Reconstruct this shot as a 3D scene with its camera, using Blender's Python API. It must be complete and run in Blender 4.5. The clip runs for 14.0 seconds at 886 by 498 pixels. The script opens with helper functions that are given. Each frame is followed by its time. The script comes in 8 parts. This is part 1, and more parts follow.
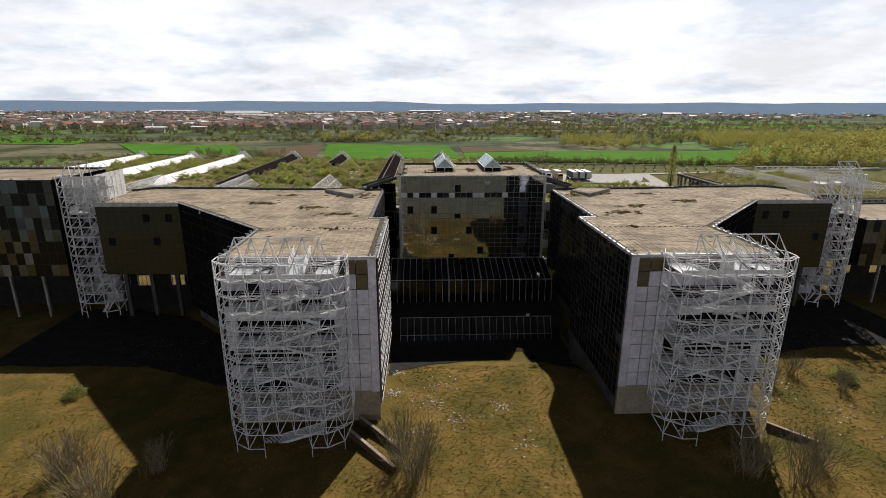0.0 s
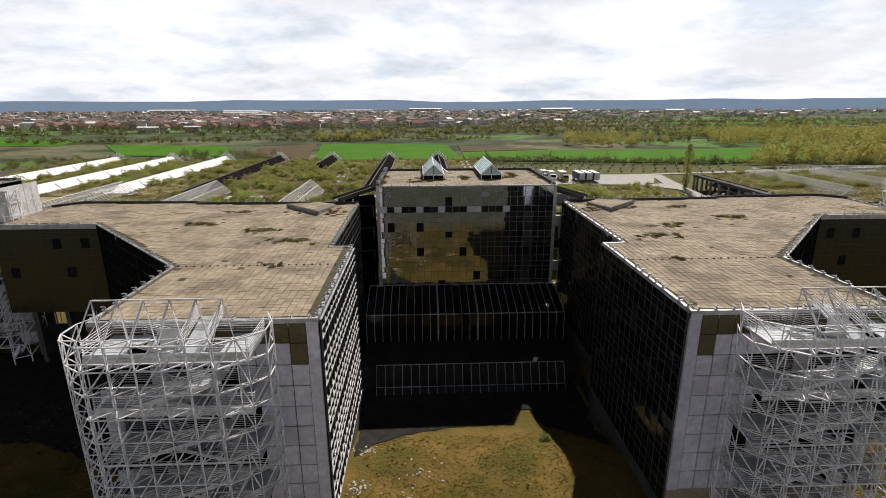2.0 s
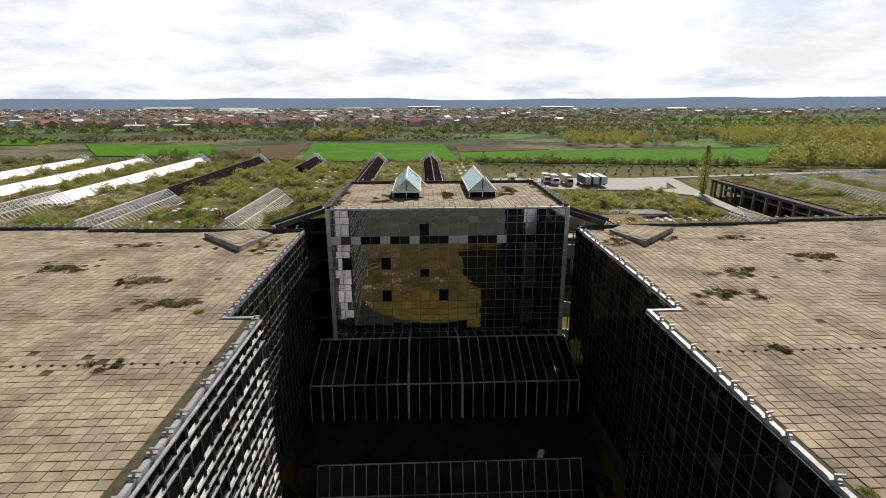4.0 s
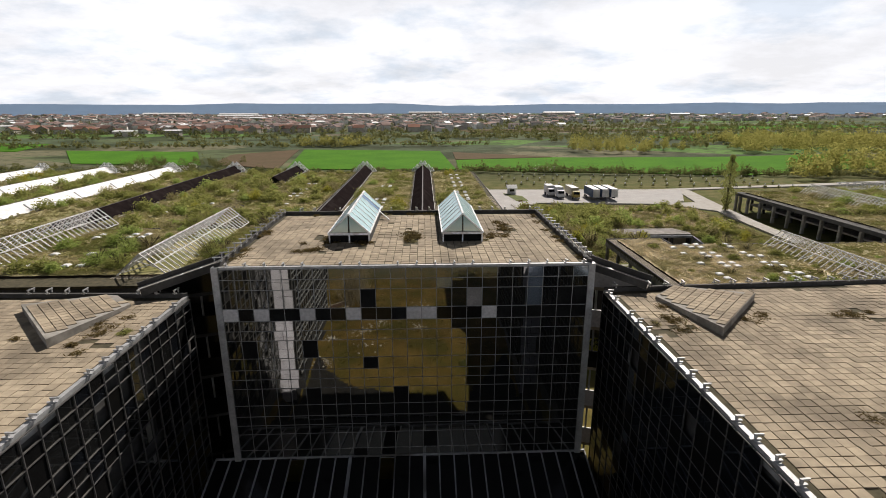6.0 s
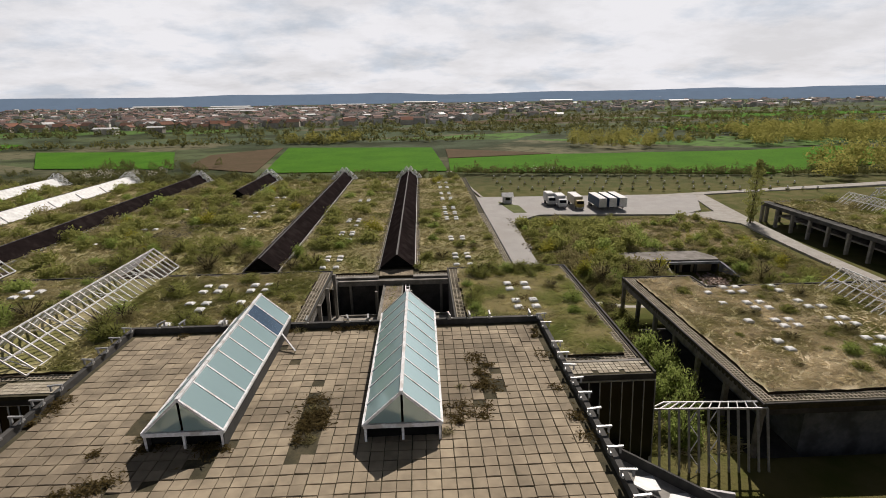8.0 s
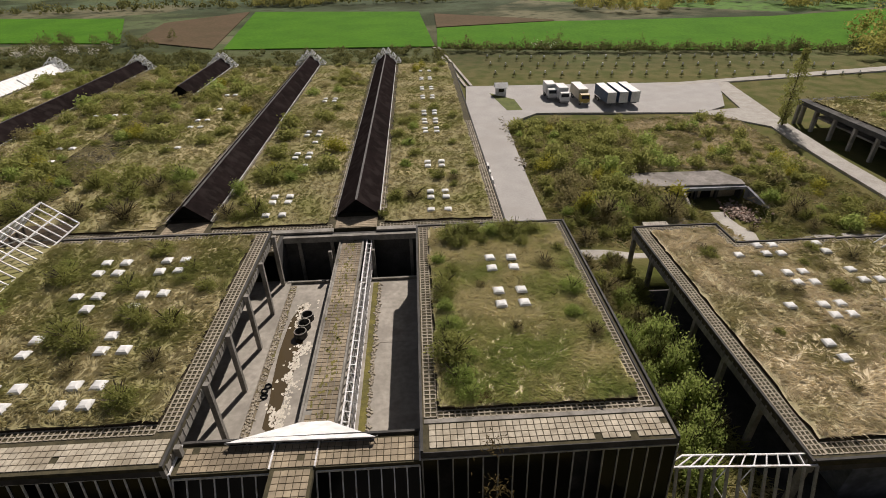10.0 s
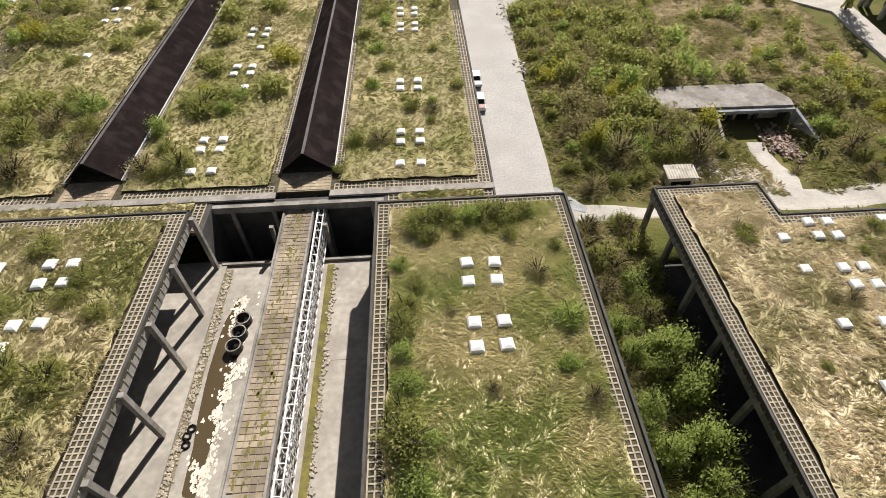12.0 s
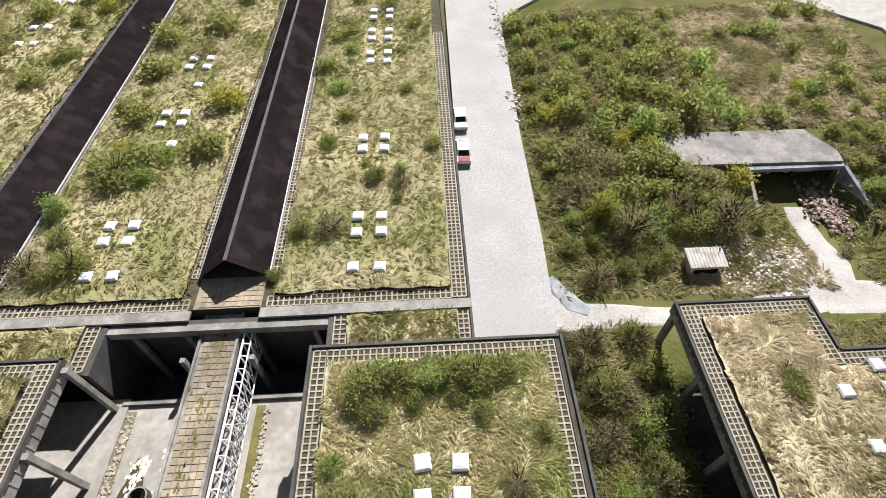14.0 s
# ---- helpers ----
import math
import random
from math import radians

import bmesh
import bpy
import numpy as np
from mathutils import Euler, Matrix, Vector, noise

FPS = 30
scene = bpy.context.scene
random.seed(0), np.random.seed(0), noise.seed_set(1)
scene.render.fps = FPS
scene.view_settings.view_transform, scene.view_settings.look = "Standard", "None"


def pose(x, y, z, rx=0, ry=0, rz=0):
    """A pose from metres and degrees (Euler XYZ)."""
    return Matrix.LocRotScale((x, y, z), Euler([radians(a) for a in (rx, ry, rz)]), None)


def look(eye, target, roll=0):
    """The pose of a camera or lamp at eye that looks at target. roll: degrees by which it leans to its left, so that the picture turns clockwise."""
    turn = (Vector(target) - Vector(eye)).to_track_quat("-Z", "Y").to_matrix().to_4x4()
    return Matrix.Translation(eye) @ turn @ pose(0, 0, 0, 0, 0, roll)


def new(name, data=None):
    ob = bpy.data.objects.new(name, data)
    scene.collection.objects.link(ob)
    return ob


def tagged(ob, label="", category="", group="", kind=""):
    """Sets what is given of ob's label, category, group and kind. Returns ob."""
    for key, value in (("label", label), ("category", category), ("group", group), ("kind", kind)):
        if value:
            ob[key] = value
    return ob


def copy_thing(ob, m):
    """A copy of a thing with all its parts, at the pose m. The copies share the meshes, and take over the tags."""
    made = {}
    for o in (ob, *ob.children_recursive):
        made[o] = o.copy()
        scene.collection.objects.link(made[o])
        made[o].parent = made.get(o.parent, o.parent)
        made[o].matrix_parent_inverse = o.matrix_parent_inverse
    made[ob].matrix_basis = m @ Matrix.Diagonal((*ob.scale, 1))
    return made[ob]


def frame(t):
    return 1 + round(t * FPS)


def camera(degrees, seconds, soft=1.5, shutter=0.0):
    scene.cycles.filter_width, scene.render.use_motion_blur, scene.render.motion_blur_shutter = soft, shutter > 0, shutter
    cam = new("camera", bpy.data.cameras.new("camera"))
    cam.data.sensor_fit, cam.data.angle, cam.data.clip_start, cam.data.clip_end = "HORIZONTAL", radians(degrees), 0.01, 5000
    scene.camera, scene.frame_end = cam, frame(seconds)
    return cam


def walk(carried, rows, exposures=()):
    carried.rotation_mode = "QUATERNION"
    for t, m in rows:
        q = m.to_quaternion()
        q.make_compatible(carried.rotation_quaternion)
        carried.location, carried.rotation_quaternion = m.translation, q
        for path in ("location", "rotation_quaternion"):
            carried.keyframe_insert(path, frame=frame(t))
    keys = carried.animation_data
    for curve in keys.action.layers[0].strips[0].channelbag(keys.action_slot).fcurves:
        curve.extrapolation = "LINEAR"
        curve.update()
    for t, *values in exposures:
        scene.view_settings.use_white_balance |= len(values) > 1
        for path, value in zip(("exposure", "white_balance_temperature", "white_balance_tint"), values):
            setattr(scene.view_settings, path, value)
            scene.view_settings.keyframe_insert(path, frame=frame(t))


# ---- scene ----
cam = camera(82.2, 14.0, 0.9)
PATH = [
    (0, (-8.933, -7.743, 33.129), (-8.850, -5.821, 32.584), 0.2),
    (0.5, (-8.337, -3.898, 33.009), (-8.258, -1.976, 32.462), 0.1),
    (1, (-7.815, 0.137, 32.876), (-7.734, 2.059, 32.327), 0.0),
    (1.5, (-7.001, 4.244, 32.771), (-6.925, 6.165, 32.220), -0.1),
    (2, (-6.274, 8.587, 32.638), (-6.198, 10.508, 32.086), -0.2),
    (2.5, (-5.489, 12.919, 32.538), (-5.415, 14.840, 31.984), -0.2),
    (3, (-4.710, 17.357, 32.423), (-4.636, 19.277, 31.868), -0.2),
    (3.2, (-4.370, 19.287, 32.426), (-4.295, 21.206, 31.866), -0.2),
    (5.3, (0.007, 40.923, 31.573), (0.082, 42.845, 31.028), 0.0),
    (5.5, (0.324, 42.685, 31.547), (0.397, 44.609, 31.005), -0.0),
    (6, (1.312, 47.445, 31.666), (1.383, 49.370, 31.127), -0.1),
    (6.5, (2.180, 52.325, 32.155), (2.254, 54.250, 31.619), -0.1),
    (7, (3.156, 57.578, 32.946), (3.229, 59.505, 32.416), 0.0),
    (7.2, (3.597, 59.732, 33.229), (3.667, 61.660, 32.701), -0.5),
    (9.3, (8.079, 80.882, 38.376), (8.154, 82.697, 37.540), -0.9),
    (9.5, (8.488, 82.654, 38.660), (8.563, 84.444, 37.770), -0.9),
    (10, (9.592, 87.268, 39.716), (9.669, 88.968, 38.665), -1.1),
    (10.5, (10.564, 91.848, 40.770), (10.640, 93.437, 39.558), -1.1),
    (11, (11.704, 96.328, 41.400), (11.763, 97.817, 40.067), -1.2),
    (11.5, (12.705, 100.833, 41.756), (12.757, 102.245, 40.341), -1.2),
    (12, (13.596, 105.128, 41.864), (13.650, 106.481, 40.393), -1.3),
    (12.5, (14.587, 109.574, 41.933), (14.647, 110.890, 40.428), -1.2),
    (13, (15.660, 114.006, 41.977), (15.714, 115.301, 40.454), -1.0),
    (13.5, (16.661, 118.436, 42.018), (16.709, 119.718, 40.483), -1.0),
    (14, (17.733, 122.878, 41.987), (17.776, 124.147, 40.443), -1.1),
]
EXPOSE = [(0.0, 0.23, 6350, 13), (5.5, 0.27, 6400, 13), (7.2, 0.19, 6450, 13), (9.3, -0.52, 6550, 16), (9.5, -0.52, 6550, 16), (10.0, 0.08, 6550, 15), (10.5, 0.32, 6550, 14),
          (11.0, 0.52, 6500, 13), (12.0, 0.80, 6350, 12), (13.0, 0.96, 6050, 12), (14.0, 1.00, 5850, 12)]
walk(cam, [(t, look(eye, target, roll)) for t, eye, target, roll in PATH], EXPOSE)

# ---- world and sun ----
SUN_TO = Vector((0.40, 0.97, 1.0)).normalized()
SUN_EL, SUN_ROT = math.asin(SUN_TO.z), math.atan2(SUN_TO.x, SUN_TO.y)


def make_world():
    w = bpy.data.worlds.new("sky")
    scene.world = w
    w.use_nodes = True
    nt = w.node_tree
    nt.nodes.clear()
    out = nt.nodes.new("ShaderNodeOutputWorld")
    bg = nt.nodes.new("ShaderNodeBackground")
    sky = nt.nodes.new("ShaderNodeTexSky")
    sky.sky_type, sky.sun_disc = "NISHITA", False
    sky.sun_elevation, sky.sun_rotation = SUN_EL, SUN_ROT
    sky.air_density, sky.dust_density, sky.ozone_density = 1.0, 1.5, 1.0
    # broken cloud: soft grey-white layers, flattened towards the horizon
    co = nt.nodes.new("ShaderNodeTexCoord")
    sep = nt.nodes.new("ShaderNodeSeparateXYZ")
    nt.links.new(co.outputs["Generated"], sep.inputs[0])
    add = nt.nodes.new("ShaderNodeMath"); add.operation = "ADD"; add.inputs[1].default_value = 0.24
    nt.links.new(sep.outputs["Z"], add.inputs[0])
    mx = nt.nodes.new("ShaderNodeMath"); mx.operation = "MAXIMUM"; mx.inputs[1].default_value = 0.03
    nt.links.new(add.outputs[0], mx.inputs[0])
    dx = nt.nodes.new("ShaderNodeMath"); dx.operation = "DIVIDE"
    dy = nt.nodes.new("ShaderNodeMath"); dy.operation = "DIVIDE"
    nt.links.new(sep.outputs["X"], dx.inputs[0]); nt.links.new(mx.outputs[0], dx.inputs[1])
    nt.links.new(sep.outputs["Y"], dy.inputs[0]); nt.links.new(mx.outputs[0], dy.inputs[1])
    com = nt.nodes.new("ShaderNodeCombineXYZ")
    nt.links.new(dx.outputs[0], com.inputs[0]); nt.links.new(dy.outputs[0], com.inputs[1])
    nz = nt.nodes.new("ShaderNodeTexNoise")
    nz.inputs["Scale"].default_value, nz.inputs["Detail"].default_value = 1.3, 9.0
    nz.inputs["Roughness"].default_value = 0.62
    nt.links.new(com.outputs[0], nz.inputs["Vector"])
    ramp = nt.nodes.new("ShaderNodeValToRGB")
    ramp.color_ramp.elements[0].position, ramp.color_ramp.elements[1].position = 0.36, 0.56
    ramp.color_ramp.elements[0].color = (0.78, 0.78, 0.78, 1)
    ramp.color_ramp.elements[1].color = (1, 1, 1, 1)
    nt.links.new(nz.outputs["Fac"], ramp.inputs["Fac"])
    # cloud thickens towards the horizon; cut off above it to keep shadow fill low
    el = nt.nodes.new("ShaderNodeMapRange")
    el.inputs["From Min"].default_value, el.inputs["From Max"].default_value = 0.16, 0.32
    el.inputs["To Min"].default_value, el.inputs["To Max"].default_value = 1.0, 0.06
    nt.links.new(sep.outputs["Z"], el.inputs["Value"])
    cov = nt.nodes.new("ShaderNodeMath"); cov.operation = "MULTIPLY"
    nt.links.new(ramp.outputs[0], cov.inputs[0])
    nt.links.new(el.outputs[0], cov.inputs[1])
    dim = nt.nodes.new("ShaderNodeMixRGB"); dim.blend_type = "MULTIPLY"; dim.inputs[0].default_value = 1.0
    dim.inputs[2].default_value = (SKY, SKY, SKY, 1)
    nt.links.new(sky.outputs[0], dim.inputs[1])
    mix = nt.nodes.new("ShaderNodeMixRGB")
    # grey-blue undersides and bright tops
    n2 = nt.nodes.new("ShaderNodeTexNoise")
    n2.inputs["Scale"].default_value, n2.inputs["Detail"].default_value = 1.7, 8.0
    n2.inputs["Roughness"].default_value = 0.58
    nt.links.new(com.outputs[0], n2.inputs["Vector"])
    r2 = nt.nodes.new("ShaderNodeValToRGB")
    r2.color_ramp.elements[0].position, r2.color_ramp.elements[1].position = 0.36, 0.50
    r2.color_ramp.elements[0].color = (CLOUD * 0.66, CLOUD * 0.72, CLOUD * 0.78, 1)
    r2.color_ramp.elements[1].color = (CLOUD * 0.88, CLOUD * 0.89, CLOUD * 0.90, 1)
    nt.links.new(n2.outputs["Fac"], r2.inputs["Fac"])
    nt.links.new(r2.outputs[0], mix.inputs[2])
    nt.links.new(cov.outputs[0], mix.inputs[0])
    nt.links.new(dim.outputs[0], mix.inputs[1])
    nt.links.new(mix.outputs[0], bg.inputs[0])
    bg.inputs[1].default_value = 1.0
    nt.links.new(bg.outputs[0], out.inputs[0])


SKY, CLOUD = 0.016, 1.0
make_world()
sun = new("sun", bpy.data.lights.new("sun", "SUN"))
sun.data.energy, sun.data.angle, sun.data.color = 5.0, radians(0.6), (1.0, 0.935, 0.83)
sun.matrix_world = look((60, 150, 150), Vector((60, 150, 150)) - SUN_TO * 10)

# ---- materials ----
def mat(name, col, col2=None, scale=1.0, rough=0.8, metal=0.0, bump=0.0, bump_scale=None, fine=6.0, random=0.0, spec=0.3,
        stain=None, stain_scale=0.15, stain_amt=0.5, island=False, coat=0.0):
    """Two-scale procedural surface: col to col2 by a noise of `scale` per metre, finer grain, stains, bump, and a tone per object or island."""
    m = bpy.data.materials.new(name)
    m.use_nodes = True
    nt = m.node_tree
    p = nt.nodes["Principled BSDF"]
    p.inputs["Roughness"].default_value, p.inputs["Metallic"].default_value = rough, metal
    p.inputs["Specular IOR Level"].default_value = spec
    p.inputs["Coat Weight"].default_value = coat
    geo = nt.nodes.new("ShaderNodeNewGeometry")
    pos = geo.outputs["Position"]

    def noise_tex(s, detail=4.0):
        n = nt.nodes.new("ShaderNodeTexNoise")
        n.inputs["Scale"].default_value, n.inputs["Detail"].default_value = s, detail
        nt.links.new(pos, n.inputs["Vector"])
        return n.outputs["Fac"]

    def ramp(src, a, b):
        r = nt.nodes.new("ShaderNodeMapRange")
        r.inputs["From Min"].default_value, r.inputs["From Max"].default_value = a, b
        nt.links.new(src, r.inputs["Value"])
        return r.outputs[0]

    def mixc(fac, a, b, blend="MIX"):
        x = nt.nodes.new("ShaderNodeMixRGB")
        x.blend_type = blend
        for sock, v in ((0, fac), (1, a), (2, b)):
            if isinstance(v, tuple):
                x.inputs[sock].default_value = (*v, 1) if len(v) == 3 else v
            elif isinstance(v, (int, float)):
                x.inputs[sock].default_value = v
            else:
                nt.links.new(v, x.inputs[sock])
        return x.outputs[0]

    c = mixc(ramp(noise_tex(scale), 0.35, 0.65), col, col2 or tuple(v * 0.75 for v in col))
    c = mixc(ramp(noise_tex(scale * fine), 0.3, 0.7), c, mixc(1.0, c, (0.72, 0.72, 0.72), "MULTIPLY"))
    if stain:
        c = mixc(mixc(1.0, ramp(noise_tex(stain_scale, 6.0), 0.50, 0.62), (stain_amt,) * 3, "MULTIPLY"), c, stain)
    if random:
        src = geo.outputs["Random Per Island"] if island else nt.nodes.new("ShaderNodeObjectInfo").outputs["Random"]
        r = nt.nodes.new("ShaderNodeMapRange")
        r.inputs["To Min"].default_value, r.inputs["To Max"].default_value = 1 - random, 1 + random
        nt.links.new(src, r.inputs["Value"])
        c = mixc(1.0, c, r.outputs[0], "MULTIPLY")
    nt.links.new(c, p.inputs["Base Color"])
    if bump:
        b = nt.nodes.new("ShaderNodeBump")
        b.inputs["Strength"].default_value, b.inputs["Distance"].default_value = 0.6, bump
        nt.links.new(noise_tex(bump_scale or scale * 5, 5.0), b.inputs["Height"])
        nt.links.new(b.outputs[0], p.inputs["Normal"])
    return m


def mirror_glass(name, tint, body, amount, rough=0.02):
    """Reflective dark solar glazing: a metal-oxide film over dark body glass."""
    m = bpy.data.materials.new(name)
    m.use_nodes = True
    nt = m.node_tree
    p = nt.nodes["Principled BSDF"]
    p.inputs["Base Color"].default_value = (*body, 1)
    p.inputs["Roughness"].default_value = 0.3
    p.inputs["Specular IOR Level"].default_value = 0.0
    g = nt.nodes.new("ShaderNodeBsdfGlossy")
    g.inputs["Roughness"].default_value = rough
    info = nt.nodes.new("ShaderNodeObjectInfo")
    hsv = nt.nodes.new("ShaderNodeMapRange")
    hsv.inputs["To Min"].default_value, hsv.inputs["To Max"].default_value = 0.88, 1.10
    nt.links.new(info.outputs["Random"], hsv.inputs["Value"])
    mul = nt.nodes.new("ShaderNodeMixRGB")
    mul.blend_type, mul.inputs[0].default_value = "MULTIPLY", 1.0
    mul.inputs[1].default_value = (*tint, 1)
    nt.links.new(hsv.outputs[0], mul.inputs[2])
    nt.links.new(mul.outputs[0], g.inputs["Color"])
    mix = nt.nodes.new("ShaderNodeMixShader")
    mix.inputs[0].default_value = amount
    nt.links.new(p.outputs[0], mix.inputs[1])
    nt.links.new(g.outputs[0], mix.inputs[2])
    nt.links.new(mix.outputs[0], nt.nodes["Material Output"].inputs["Surface"])
    return m


M_CONC = mat("concrete", (0.34, 0.32, 0.29), (0.24, 0.225, 0.20), 0.6, 0.9, bump=0.01, stain=(0.10, 0.09, 0.075), stain_scale=0.5)
# dark copings and rings; on inner columns and recessed walls it paints in shade
M_CONC_DARK = mat("dark_and_shaded_concrete", (0.10, 0.095, 0.09), (0.06, 0.058, 0.055), 0.6, 0.9, bump=0.01, stain=(0.04, 0.04, 0.04))
M_PAVER = mat("roof_paver", (0.40, 0.33, 0.235), (0.30, 0.245, 0.175), 0.28, 0.92, bump=0.008, random=0.16, stain=(0.13, 0.105, 0.075), stain_scale=0.22, stain_amt=0.6)
M_PAVER_J = mat("roof_paver_field", (0.40, 0.33, 0.235), (0.30, 0.245, 0.175), 0.28, 0.92, bump=0.008, random=0.16, island=True, stain=(0.13, 0.105, 0.075), stain_scale=0.22, stain_amt=0.6)
M_JOINT = mat("moss_joint", (0.10, 0.085, 0.05), (0.055, 0.05, 0.03), 1.5, 1.0, bump=0.02)
M_GRIDPAV = mat("grid_paver", (0.42, 0.37, 0.295), (0.32, 0.28, 0.22), 0.8, 0.95, random=0.15, island=True, bump=0.01)
M_WHITE = mat("white_paint", (0.80, 0.80, 0.80), (0.66, 0.66, 0.66), 0.5, 0.45, stain=(0.42, 0.40, 0.36), stain_scale=1.2, stain_amt=0.5)
M_STEELWHITE = mat("painted_steel", (0.90, 0.90, 0.92), (0.78, 0.78, 0.79), 1.2, 0.5, stain=(0.30, 0.22, 0.16), stain_scale=1.6, stain_amt=0.4)
M_DARK_MUL = mat("dark_mullion", (0.11, 0.105, 0.10), (0.07, 0.07, 0.07), 1.0, 0.6, spec=0.1)
# near-black for the forecourt paving, and for shade on terrace, yards and walls
M_FOREDARK = mat("dark_paving_and_shade", (0.035, 0.033, 0.03), (0.022, 0.021, 0.02), 0.6, 0.95, spec=0.05, bump=0.02)
M_GREY_MUL = mat("grey_mullion", (0.30, 0.30, 0.30), (0.20, 0.20, 0.20), 1.0, 0.5)
M_RIB = mat("pale_grey_rib", (0.44, 0.44, 0.45), (0.28, 0.28, 0.28), 0.35, 0.5, stain=(0.10, 0.09, 0.08), stain_scale=0.25, stain_amt=0.8)
M_ALU = mat("aluminium_trim", (0.52, 0.52, 0.52), (0.36, 0.36, 0.36), 1.2, 0.45, metal=0.3)
M_PANEL = mat("lilac_white_panel", (0.74, 0.71, 0.78), (0.62, 0.60, 0.67), 0.4, 0.6, random=0.10, stain=(0.46, 0.44, 0.46), stain_scale=0.5, stain_amt=0.5)
M_BROWNP = mat("bronze_panel", (0.15, 0.115, 0.05), (0.10, 0.08, 0.04), 0.7, 0.6, random=0.1)
M_BEIGE = mat("beige_render", (0.42, 0.36, 0.27), (0.33, 0.28, 0.21), 0.5, 0.9, stain=(0.20, 0.17, 0.13), stain_scale=0.6)
M_GLASS = mirror_glass("bronze_mirror_glass", (0.62, 0.63, 0.60), (0.018, 0.018, 0.018), 0.47)
# pale blue body colour paints in a sky reflection on some panes
M_GLASS_PALE = mirror_glass("pale_mirror_glass", (0.74, 0.84, 0.95), (0.10, 0.125, 0.15), 0.50, 0.12)
M_GLASS_B = mirror_glass("dark_blue_glass", (0.55, 0.60, 0.66), (0.008, 0.009, 0.011), 0.22)
M_GLASS_D = mirror_glass("dull_dark_glass", (0.5, 0.5, 0.5), (0.008, 0.008, 0.008), 0.05, 0.12)
M_SKYGLASS = mirror_glass("skylight_glass", (0.82, 0.95, 0.95), (0.32, 0.46, 0.47), 0.42, 0.12)
# near-black stands in for unlit interiors; also used on tyres and chassis
M_BLACK = mat("black_and_unlit_void", (0.012, 0.012, 0.012), (0.02, 0.02, 0.02), 1.0, 1.0, spec=0.0)
M_DARKROOF = mat("dark_roof_sheet", (0.020, 0.015, 0.015), (0.014, 0.011, 0.011), 0.3, 1.0, stain=(0.032, 0.026, 0.025), stain_scale=0.5, stain_amt=0.5, spec=0.0)
M_WHITEROOF = mat("white_roof_sheet", (0.82, 0.82, 0.82), (0.74, 0.74, 0.73), 0.2, 0.6, stain=(0.5, 0.5, 0.48), stain_scale=0.3, stain_amt=0.3)
M_ROAD = mat("pale_asphalt", (0.44, 0.42, 0.405), (0.385, 0.37, 0.355), 0.25, 0.95, bump=0.01, stain=(0.33, 0.31, 0.29), stain_scale=0.10, stain_amt=0.5, fine=14)
M_GRAVEL = mat("pale_gravel", (0.46, 0.435, 0.40), (0.38, 0.355, 0.32), 0.5, 1.0, bump=0.03, fine=10)
M_SOIL = mat("soil_edge", (0.07, 0.05, 0.03), (0.04, 0.03, 0.02), 1.2, 1.0, bump=0.05)
M_RUST = mat("rusty_iron", (0.12, 0.07, 0.045), (0.07, 0.045, 0.03), 2.0, 0.8)

